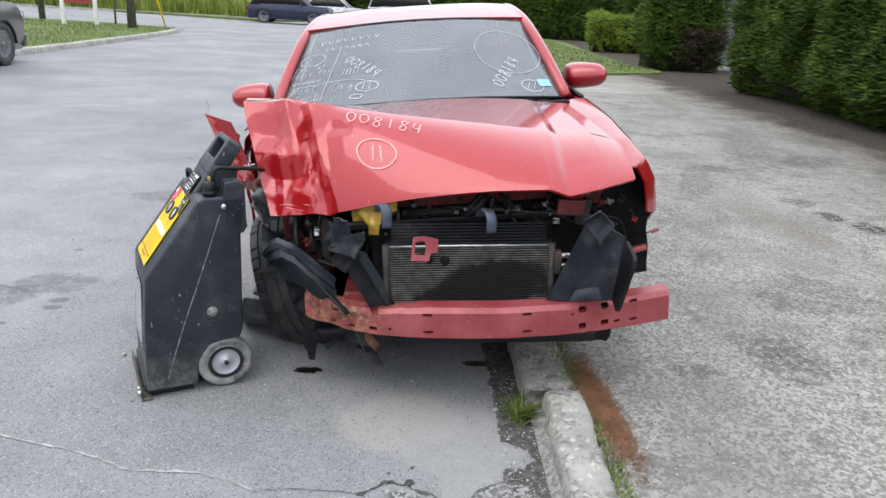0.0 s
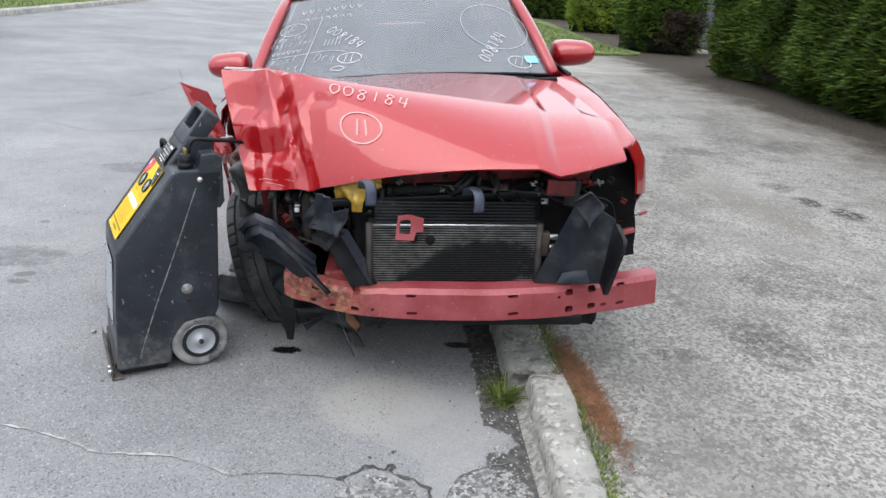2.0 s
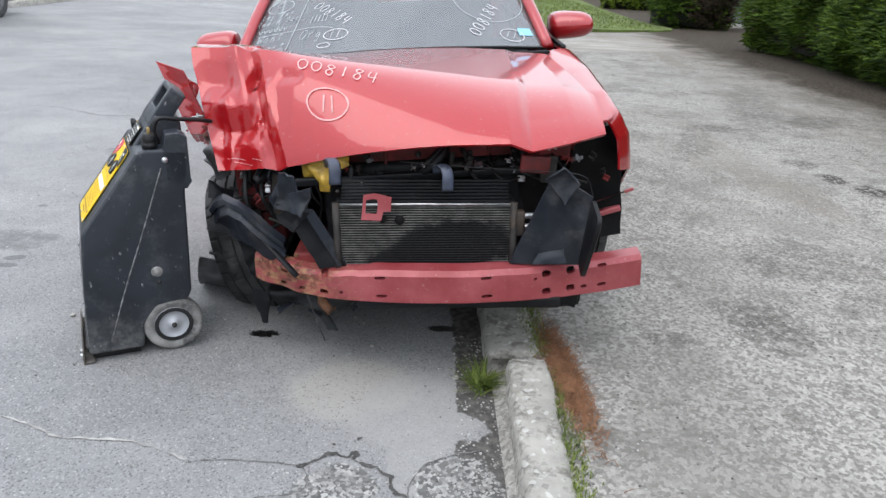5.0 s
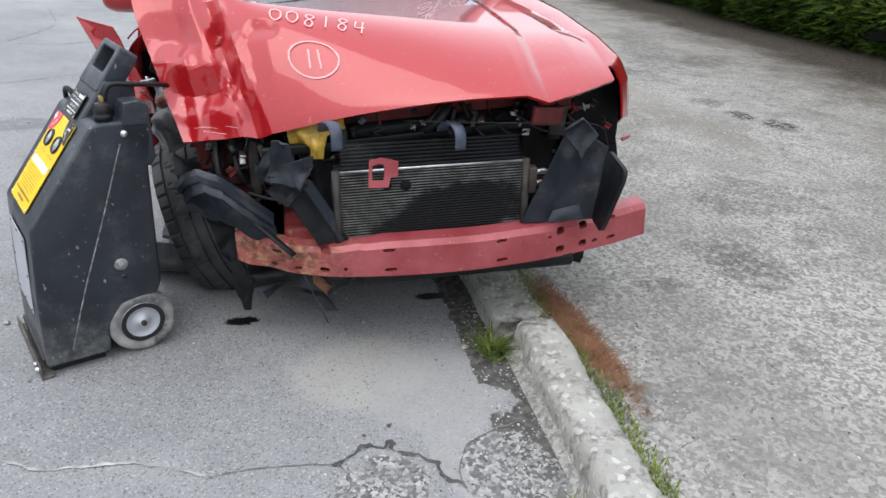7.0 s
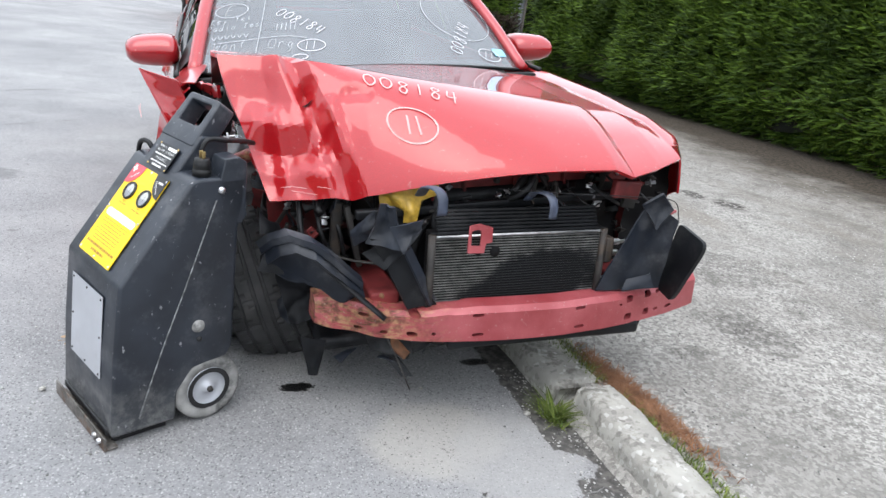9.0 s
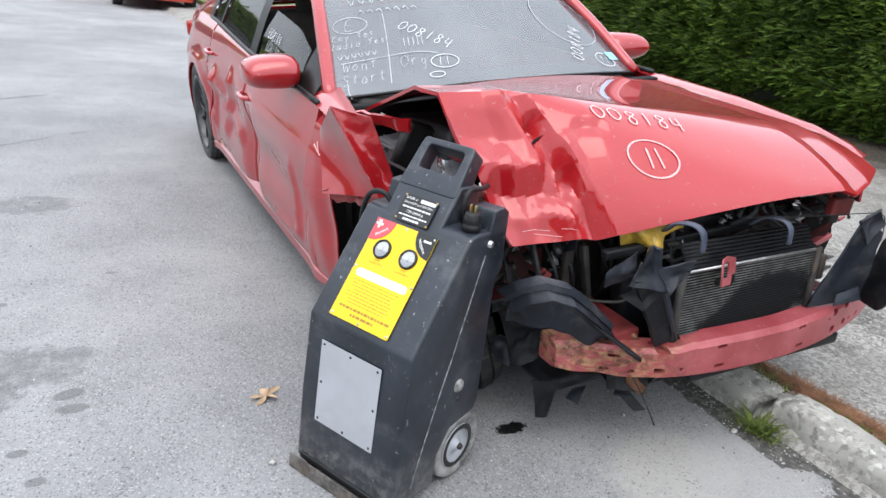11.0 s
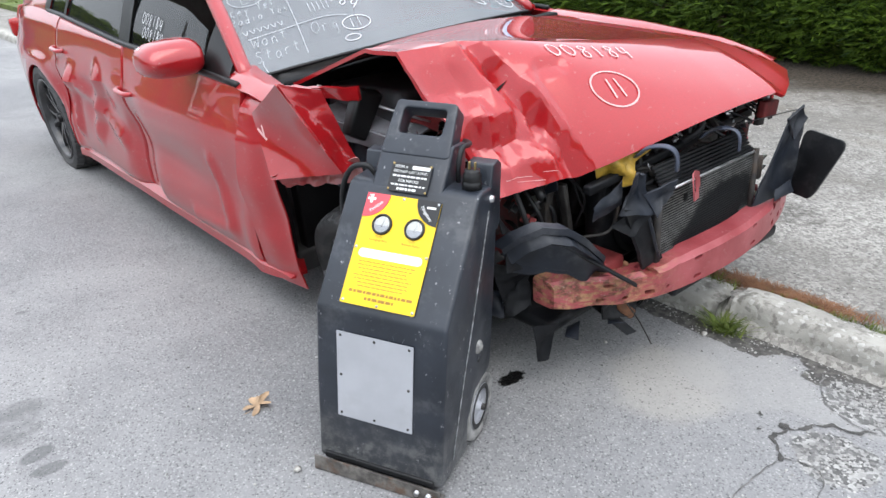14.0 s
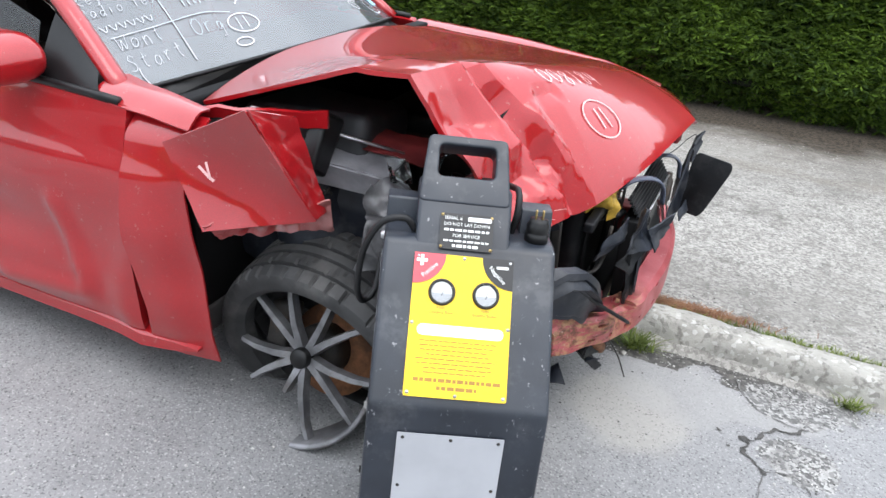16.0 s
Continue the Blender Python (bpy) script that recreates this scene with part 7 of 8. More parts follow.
    words("Charging Rate", 0.0095, SLOPE, -0.056, 0.026, 0.0072, INK, label)
    words("Volts", 0.009, SLOPE, 0.040, 0.036, 0.0072, INK, label)
    words("Battery Status", 0.0095, SLOPE, 0.040, 0.026, 0.0072, INK, label)
    part("white_field", plate_on(SLOPE, -0.010, -0.013, 0.186, 0.024, 0.0068, 0.001, 0.011), WHITE_INK, label, smooth=False)
    bars([(-0.012 - 0.004 * (i % 3), -0.036 - 0.0095 * i, 0.17 - 0.012 * (i % 4), 0.0022) for i in range(8)], SLOPE, 0.0072, INK, label)
    bars([(-0.010, -0.118, 0.185, 0.0075), (-0.010, -0.134, 0.085, 0.0075)], SLOPE, 0.0072, INK, label, "maker_line")
    for x, y in ((-0.112, 0.146), (-0.012, 0.148), (0.090, 0.146), (-0.115, 0.0), (0.092, 0.0), (-0.113, -0.146), (-0.012, -0.148), (0.090, -0.146)):
        part("rivet", moved(lathe([(0.0, 0.0095), (0.003, 0.009), (0.0045, 0.006)], 10, "z"), SLOPE @ Matrix.Translation((x, y, 0))), BARE_METAL, label)
    # black serial label on the neck
    tag = part("serial_label", plate_on(SLOPE, -0.012, 0.208, 0.118, 0.082, 0.0065, 0.0015), CART_BLACK, UNIT, "small black printed label", smooth=False)
    words("SERIAL #", 0.0105, SLOPE, -0.043, 0.238, 0.0088, WHITE_INK, tag)
    part("serial_field", plate_on(SLOPE, 0.016, 0.238, 0.052, 0.010, 0.0082, 0.0008, 0.001), WHITE_INK, tag, smooth=False)
    words("DO NOT LAY DOWN", 0.0105, SLOPE, -0.012, 0.224, 0.0088, WHITE_INK, tag)
    bars([(-0.012, 0.211, 0.10, 0.005)], SLOPE, 0.0088, WHITE_INK, tag)
    words("FOR SERVICE", 0.0105, SLOPE, -0.012, 0.198, 0.0088, WHITE_INK, tag)
    bars([(-0.012, 0.186, 0.10, 0.004), (-0.012, 0.175, 0.06, 0.006)], SLOPE, 0.0088, WHITE_INK, tag)
    for x in (-0.067, 0.043):
        for y in (0.172, 0.245):
            part("rivet", moved(lathe([(0.0, 0.0105), (0.003, 0.010), (0.004, 0.007)], 8, "z"), SLOPE @ Matrix.Translation((x, y, 0))), BRASS, tag)
    # metal access plate
    plate = part("access_plate", plate_on(FACE, -0.010, 0.045, 0.228, 0.262, 0.006, 0.002, 0.002), CART_PLATE, UNIT, "pale grey metal plate held by screws", smooth=False)
    for x in (-0.112, -0.01, 0.092):
        for y in (-0.075, 0.045, 0.165):
            if (x, y) != (-0.01, 0.045):
                part("screw", moved(lathe([(0.0, 0.0105), (0.003, 0.010), (0.0042, 0.0078)], 10, "z"), FACE @ Matrix.Translation((x, y, 0))), DARK_METAL, plate)
    # plug and cables
    plug = part("plug", moved(lathe([(0, 0.0), (0.027, 0.0), (0.027, 0.018), (0.024, 0.020), (0.025, 0.024), (0.025, 0.040), (0.021, 0.045), (0.021, 0.052), (0, 0.052)], 24, "z"), pose(0.152, 0.288, 0.812)), TRIM_BLACK, UNIT, "black ribbed plug")
    for a in (-0.008, 0.008):
        part("pin", box((0.152 + a, 0.288, 0.874), (0.004, 0.010, 0.022), 0.001), BRASS, plug)
    part("cable", tube(spline([(0.098, 0.33, 0.80), (0.104, 0.31, 0.86), (0.105, 0.33, 0.905), (0.10, 0.40, 0.90), (0.05, 0.50, 0.88), (-0.02, 0.62, 0.84)], 7), 0.008, 8), CABLE, UNIT, "black cable running to the engine bay")
    part("cable", tube(spline([(-0.125, 0.275, 0.815), (-0.15, 0.262, 0.845), (-0.20, 0.26, 0.83), (-0.235, 0.27, 0.76), (-0.245, 0.29, 0.66), (-0.232, 0.33, 0.60), (-0.205, 0.36, 0.62), (-0.196, 0.40, 0.70)], 7), 0.008, 8), CABLE, UNIT, "black cable loop")


build_unit()


# parked vehicles, signs and planting in the distance
def loft(sections):
    """Closed rings of equal length, joined and capped."""
    n = len(sections[0])
    verts = [p for s in sections for p in s]
    faces = [(i * n + a, i * n + (a + 1) % n, (i + 1) * n + (a + 1) % n, (i + 1) * n + a) for i in range(len(sections) - 1) for a in range(n)]
    return verts, faces + [tuple(range(n))[::-1], tuple((len(sections) - 1) * n + a for a in range(n))]


def parked(name, label, category, m, color, length, width, hood, roof, cabin, wheel_r=0.34, bed=None, dark=False):
    """A parked vehicle, nose towards -y: body, cabin glass, wheels, lamps, bumpers."""
    paint = plain(label.split(",")[0] + " paint", color, 0.3, 0.25, 0.12, 5, 200, 0.05, coat=0.6)
    car = thing(name, label, category, m)
    half_w = width / 2
    secs = []
    for t in [i / 16 for i in range(17)]:
        y = t * length
        k = 1 - 0.10 * abs(2 * t - 1) ** 4
        top = hood + 0.06 * math.sin(math.pi * t) - (0.10 if t < 0.04 else 0)
        if bed and y > bed:
            top = hood + 0.02
        ring = [(-half_w * k * 0.9, 0.24), (-half_w * k, 0.45), (-half_w * k, top - 0.22), (-half_w * k * 0.93, top), (half_w * k * 0.93, top), (half_w * k, top - 0.22), (half_w * k, 0.45), (half_w * k * 0.9, 0.24)]
        secs.append([(a, y, b) for a, b in ring])
    body = part("body", loft(secs), paint, car)
    sharp(body, 40)
    a, b, c, d = cabin
    cab = []
    for y, z, w in ((a, hood + 0.02, 0.92), (lerp(a, b, 0.5), lerp(hood, roof, 0.55), 0.86), (b, roof - 0.03, 0.74), (lerp(b, c, 0.5), roof, 0.73), (c, roof - 0.03, 0.74), (lerp(c, d, 0.5), lerp(hood, roof, 0.55), 0.84), (d, hood + 0.03, 0.9)):
        cab.append([(-half_w * 0.92, y, hood - 0.02), (-half_w * w, y, z), (half_w * w, y, z), (half_w * 0.92, y, hood - 0.02)])
    part("greenhouse", loft(cab), DARK_GLASS if dark else TRIM_BLACK, car, "dark glass cabin")
    top = [(x * half_w * 0.73, y, roof - 0.012 + 0.02 * (1 - x * x)) for y in (b, lerp(b, c, 0.5), c) for x in (-1, -0.5, 0, 0.5, 1)]
    solid(part("roof", (top, [(j * 5 + i, j * 5 + i + 1, j * 5 + i + 6, j * 5 + i + 5) for j in range(2) for i in range(4)]), paint, car), 0.03)
    for s in (-1, 1):
        for y0, z0, w0, y1, z1, w1 in ((a, hood, 0.92, b, roof, 0.75), (d, hood, 0.9, c, roof, 0.75)):
            part("pillar", tube([(s * half_w * w0, y0, z0), (s * half_w * w1, y1, z1 - 0.02)], 0.04, 8), paint, car)
        part("pillar", tube([(s * half_w * 0.93, lerp(a, d, 0.52), hood), (s * half_w * 0.75, lerp(b, c, 0.5), roof - 0.02)], 0.035, 8), TRIM_BLACK, car)
        for y in (0.19 * length, 0.80 * length):
            tyre = part("wheel", moved(tyre_mesh(wheel_r, 0.22, wheel_r * 0.66, 12), pose(s * (half_w - 0.10), y, wheel_r)), RUBBER, car)
            disc = lathe([(0.0, 0.08), (0.05, 0.085), (0.06, 0.06), (wheel_r * 0.6, 0.085), (wheel_r * 0.67, 0.10), (wheel_r * 0.67, 0.0)], 20, "x")
            part("rim", moved(disc, pose(s * (half_w - 0.10), y, wheel_r) @ (Matrix.Identity(4) if s > 0 else pose(0, 0, 0, 0, 0, 180))), RIM_GREY, tyre)
            ring = [(s * (half_w + 0.004), y + (wheel_r + 0.05) * math.cos(q), wheel_r + (wheel_r + 0.05) * math.sin(q)) for q in [math.pi * i / 14 for i in range(15)]]
            part("arch_trim", tube(ring, 0.03, 6), TRIM_BLACK, car)
        part("tail_lamp", box((s * half_w * 0.80, length - 0.03, hood - 0.16), (0.24, 0.10, 0.14), 0.02), LAMP_RED, car)
        part("head_lamp", box((s * half_w * 0.78, 0.05, hood - 0.22), (0.30, 0.12, 0.12), 0.03), CLEAR_GLASS, car)
        part("side_mirror", box((s * (half_w + 0.06), a + 0.35, hood + 0.06), (0.16, 0.10, 0.12), 0.03), paint, car)
    part("rear_bumper", box((0, length - 0.02, 0.44), (width * 0.94, 0.14, 0.22), 0.04), DARK_METAL if bed else paint, car)
    part("front_bumper", box((0, 0.02, 0.42), (width * 0.92, 0.14, 0.24), 0.04), paint, car)
    return car


parked("pickup_truck", "dusty grey-brown pickup truck parked by the kerb", "truck", pose(-8.75, 15.6, 0, 0, 0, 183), (0.10, 0.095, 0.09), 5.6, 1.95, 1.12, 1.80, (1.5, 2.1, 3.3, 3.7), 0.39, 3.75)
parked("parked_suv", "dark blue sport utility vehicle at the far kerb", "car", pose(-5.1, 43.9, 0, 0, 0, 88), (0.012, 0.018, 0.055), 4.6, 1.86, 1.0, 1.66, (1.2, 1.9, 3.9, 4.4), 0.36)
parked("parked_hatchback", "white parked hatchback beyond the dark blue one", "car", pose(-3.4, 50.5, 0, 0, 0, 88), (0.6, 0.6, 0.6), 4.3, 1.76, 0.95, 1.5, (1.1, 1.8, 3.5, 4.1), 0.32)
parked("parked_coupe", "orange-red coupe parked down the street", "car", pose(-0.95, 25.2, 0, 0, 0, 180) @ pose(-1.3, 0, 0), (0.45, 0.045, 0.02), 4.7, 1.88, 0.92, 1.38, (1.6, 2.3, 3.3, 4.1), 0.35)
parked("parked_van", "white van parked across the far street", "car", pose(1.9, 52.5, 0, 0, 0, 88), (0.62, 0.62, 0.62), 5.4, 1.95, 1.15, 2.1, (0.9, 1.5, 5.0, 5.3), 0.35)


def blades(count, place, height, width, seed, lean=0.5):
    """Single grass blades, bent."""
    rng = random.Random(seed)
    verts, faces = [], []
    for _ in range(count):
        p = place(rng)
        a = rng.uniform(0, 2 * math.pi)
        h = height * rng.uniform(0.5, 1.2)
        d = Vector((math.cos(a), math.sin(a), 0))
        s = Vector((-d.y, d.x, 0)) * width * rng.uniform(0.6, 1.2)
        k = len(verts)
        out = h * lean * rng.uniform(0.2, 1.2)
        verts += [p - s, p + s, p + d * out * 0.4 + Vector((0, 0, h * 0.6)) + s * 0.7, p + d * out * 0.4 + Vector((0, 0, h * 0.6)) - s * 0.7, p + d * out + Vector((0, 0, h))]
        faces += [(k, k + 1, k + 2, k + 3), (k + 3, k + 2, k + 4)]
    return verts, faces


def lawn_sheet(outline, z, name, label, material, seed, kerb=0.0):
    n = len(outline)
    pts = spline([(a, b, z) for a, b in outline + [outline[0]]], 4)[:-1]
    n = len(pts)
    verts = [p for p in pts] + [Vector((p.x, p.y, -0.02)) for p in pts]
    faces = [tuple(range(n))] + [(i, i + n, (i + 1) % n + n, (i + 1) % n) for i in range(n)]
    ob = part(name, (verts, faces), material, None, smooth=False)
    return tagged(ob, label, "lawn", kind="structure")


ISLAND = [(-9.5, 29.6), (-9.1, 28.0), (-8.9, 24.0), (-8.8, 17.0), (-8.9, 8.0), (-16.0, 6.0), (-30.0, 8.0), (-30.0, 29.0), (-16.0, 31.5), (-11.0, 30.8)]
lawn_sheet(ISLAND, 0.10, "verge", "grass verge with worn sandy patches", LAWN, 3)
lawn_sheet([(1.55, 17.2), (3.3, 17.7), (6.3, 19.3), (6.2, 22.0), (6.3, 26.5), (6.5, 38.0), (1.8, 38.0), (1.6, 27.0)], 0.20, "lawn", "rough front lawn beside the driveway", LAWN, 5)
lawn_sheet([(-60.0, 48.5), (-20.0, 47.2), (-8.0, 47.0), (-8.0, 75.0), (-60.0, 75.0)], 0.10, "field_edge", "overgrown field edge", LAWN, 6)


def island_kerb():
    line = spline([(-9.3, 29.9, 0.0), (-8.95, 27.5, 0.0), (-8.78, 24.0, 0.0), (-8.68, 17.0, 0.0), (-8.75, 8.0, 0.0)], 10)
    verts, faces = [], []
    for i, p in enumerate(line):
        for dx, z in ((0.09, -0.05), (0.09, 0.10), (0.06, 0.13), (-0.08, 0.13), (-0.10, 0.0)):
            verts.append(p + Vector((dx, 0, z)) + noise.noise_vector(p * 3) * 0.01)
    faces = [(i * 5 + a, i * 5 + a + 1, (i + 1) * 5 + a + 1, (i + 1) * 5 + a) for i in range(len(line) - 1) for a in range(4)]
    ob = part("verge_kerb", (verts, faces), KERB, None)
    tagged(ob, "worn concrete kerb round the grass verge", "kerb", kind="structure")
    far = [(x, 47.0, z) for x in (-60, -40, -20, -8) for z in (-0.05, 0.14)] + [(x, 47.3, 0.14) for x in (-60, -40, -20, -8)]
    ob = part("far_kerb", (far, [(0, 1, 3, 2), (2, 3, 5, 4), (4, 5, 7, 6), (1, 8, 9, 3), (3, 9, 10, 5), (5, 10, 11, 7)]), KERB, None, smooth=False)
    tagged(ob, "pale concrete kerb across the far street", "kerb", kind="structure")


island_kerb()


def in_island(rng):
    while True:
        x, y = rng.uniform(-22, -8.95), rng.uniform(8, 30)
        if noise.noise(Vector((x * 0.5, y * 0.5, 0))) > -0.35:
            return Vector((x, y, 0.09))


def in_field(rng):
    x, y = rng.uniform(-55, -8.2), 47.6 + rng.random() ** 2 * 18
    return Vector((x, y, 0.1))


def in_lawn(rng):
    x = rng.uniform(1.8, 6.1)
    return Vector((x, rng.uniform(17.6 + 0.45 * max(0, x - 2.6), 35), 0.19))


tagged(part("verge_grass", blades(16000, in_island, 0.085, 0.010, 1), GRASS, None, smooth=False), "uneven green verge grass with bare patches", "grass", kind="stuff")
tagged(part("field_weeds", blades(14000, in_field, 1.25, 0.05, 2, 0.45), WEED, None, smooth=False), "tall yellow-green weeds across the street", "weeds", kind="stuff")
tagged(part("lawn_grass", blades(7000, in_lawn, 0.06, 0.012, 3), GRASS, None, smooth=False), "rough mown lawn grass", "grass", kind="stuff")


def planted(name, label, block, count, size, material, seed, faces, core=0.12):
    hedge = thing(name, label, "hedge")
    x0, x1, y0, y1, z0, z1 = block
    part("hedge_core", hedge_core(x0 + core, x1 - core, y0 + core, y1 - core, z0, z1 - core, seed, 0.4), HEDGE_SHADE, hedge)
    leaves = part("foliage", sprays(count, face_place(*block, seed, faces), size, seed), material, hedge, smooth=False)
    leaves["kind"] = "stuff"
    return hedge


planted("cypress_clump", "tall cypress clump, brown at its foot, beside the fence", (6.3, 8.25, 20.3, 21.6, 0.2, 3.6), 6600, 0.22, HEDGE_LEAF, 11, [("s", 3), ("w", 3)])
foot = bpy.data.objects["cypress_clump"]
part("dead_foot", sprays(900, face_place(7.15, 8.15, 20.2, 21.0, 0.2, 1.25, 31, [("s", 4), ("w", 1)]), 0.24, 31), DEAD_LEAF, foot, "bare brown dead branches", smooth=False)["kind"] = "stuff"
planted("low_hedge", "clipped bright green privet hedge, square topped", (6.6, 9.4, 28.3, 29.6, 0.2, 1.5), 5000, 0.16, PRIVET_LEAF, 12, [("s", 4), ("w", 2), ("t", 2)])
planted("far_hedge", "tall dark hedge behind the lawn", (3.2, 10.5, 38.5, 40.5, 0.2, 3.4), 5000, 0.34, HEDGE_LEAF, 13, [("s", 5), ("w", 1)])
planted("side_hedge", "tall hedge closing the yard behind the fence", (9.6, 22.0, 23.5, 25.5, 0.2, 4.2), 6000, 0.32, HEDGE_LEAF, 16, [("s", 5), ("w", 1)])
planted("field_thicket", "dense green thicket behind the weeds", (-60, -9, 62, 66, 0.1, 5.0), 9000, 0.8, PRIVET_LEAF, 14, [("s", 5)])
planted("back_thicket", "dense trees closing the far street", (-9, 30, 72, 76, 0.1, 7.0), 6000, 1.0, HEDGE_LEAF, 15, [("s", 5)])


def build_fence():
    fence = thing("sheet_fence", "corrugated grey metal sheet fence behind the cypress", "fence")
    for i, (xa, ya, xb, yb) in enumerate(((7.7, 21.9, 8.5, 22.0), (8.5, 22.0, 9.3, 22.1))):
        verts, n = [], 48
        for k in range(n + 1):
            t = k / n
            off = 0.02 * math.sin(t * 2 * math.pi * 9)
            for z in (0.24, 3.4):
                verts.append((lerp(xa, xb, t), lerp(ya, yb, t) + off, z))
        solid(part("sheet", (verts, [(2 * k, 2 * k + 2, 2 * k + 3, 2 * k + 1) for k in range(n)]), STEEL_SHEET, fence), 0.004)
    for x in (7.7, 8.51, 9.3):
        part("post", box((x, 22.08, 1.7), (0.07, 0.07, 3.2), 0.006), POLE_WOOD, fence)
    part("footing", box((8.4, 21.75, 0.22), (1.5, 0.16, 0.14), 0.02), KERB, fence)


build_fence()


def build_signs():
    sign = thing("estate_sign", "white post sign with a dull red panel", "sign")
    for x, y in ((-13.05, 28.4), (-12.0, 28.7)):
        part("post", box((x, y, 0.95), (0.13, 0.11, 1.8), 0.008), SIGN_WHITE, sign)
    part("cap_rail", box((-12.52, 28.55, 1.9), (1.3, 0.12, 0.12), 0.008, pose(0, 0, 0, 0, 0, 16)), SIGN_WHITE, sign)
    part("panel", box((-12.52, 28.53, 1.05), (0.92, 0.05, 0.42), 0.004, pose(0, 0, 0, 0, 0, 16)), SIGN_RED, sign)
    part("board", box((-12.52, 28.55, 1.52), (0.92, 0.05, 0.5), 0.004, pose(0, 0, 0, 0, 0, 16)), SIGN_WHITE, sign)
    m = pose(-12.52, 28.49, 1.05, 90, 0, 16)
    bars([(0, 0.02, 0.7, 0.16)], m, 0.012, SIGN_WHITE, sign)
    for name, label, x, y, r, h in (("utility_pole", "thick grey wooden utility pole on the verge", -10.55, 28.3, 0.16, 9.0), ("sign_post", "thin dark post on the verge", -11.9, 30.2, 0.04, 2.6),
                                    ("utility_pole", "dark wooden pole beyond the sign", -15.1, 31.0, 0.12, 8.0), ("utility_pole", "dark wooden pole at the verge corner", -16.4, 30.4, 0.12, 8.0)):
        ob = part(name, tube([(x, y, 0.0), (x + 0.02, y, h / 2), (x, y, h)], r, 12, 1, r * 0.8), POLE_WOOD, None)
        tagged(ob, label, "pole")
    ob = part("guy_guard", tube([(-9.9, 30.0, 0.05), (-10.3, 29.5, 2.4)], 0.035, 8), CART_YELLOW, None)
    tagged(ob, "yellow plastic guard on a guy wire", "wire guard")


build_signs()

# invented planting out of view, added to darken the low reflections in the paint
planted("unseen_thicket", "added unseen thicket beside the street, for dark reflections", (-27, -24, -34, 35, 0.1, 3.0), 8000, 0.9, PRIVET_LEAF, 17, [("e", 5)])
planted("unseen_thicket", "added unseen thicket behind the camera, for dark reflections", (-24, 9, -34, -31, 0.1, 3.0), 5000, 0.9, PRIVET_LEAF, 18, [("n", 5)])


# writing on the windscreen
def on_screen(mesh, u0, v0, turn=0.0, lift=0.004):
    """Lays a flat drawing (metres) on the windscreen round the point u0, v0."""
    c, s = math.cos(radians(turn)), math.sin(radians(turn))
    out = []
    for q in mesh[0]:
        a, b = q[0] * c - q[1] * s, q[0] * s + q[1] * c
        u, v = u0 + a / lerp(0.80, 0.635, v0), v0 + b / 0.75
        p = windscreen_at(u, v)
        n = (windscreen_at(u + 0.01, v) - windscreen_at(u - 0.01, v)).cross(windscreen_at(u, v + 0.01) - windscreen_at(u, v - 0.01)).normalized()
        out.append(p + n * lift)
    return out, mesh[1]


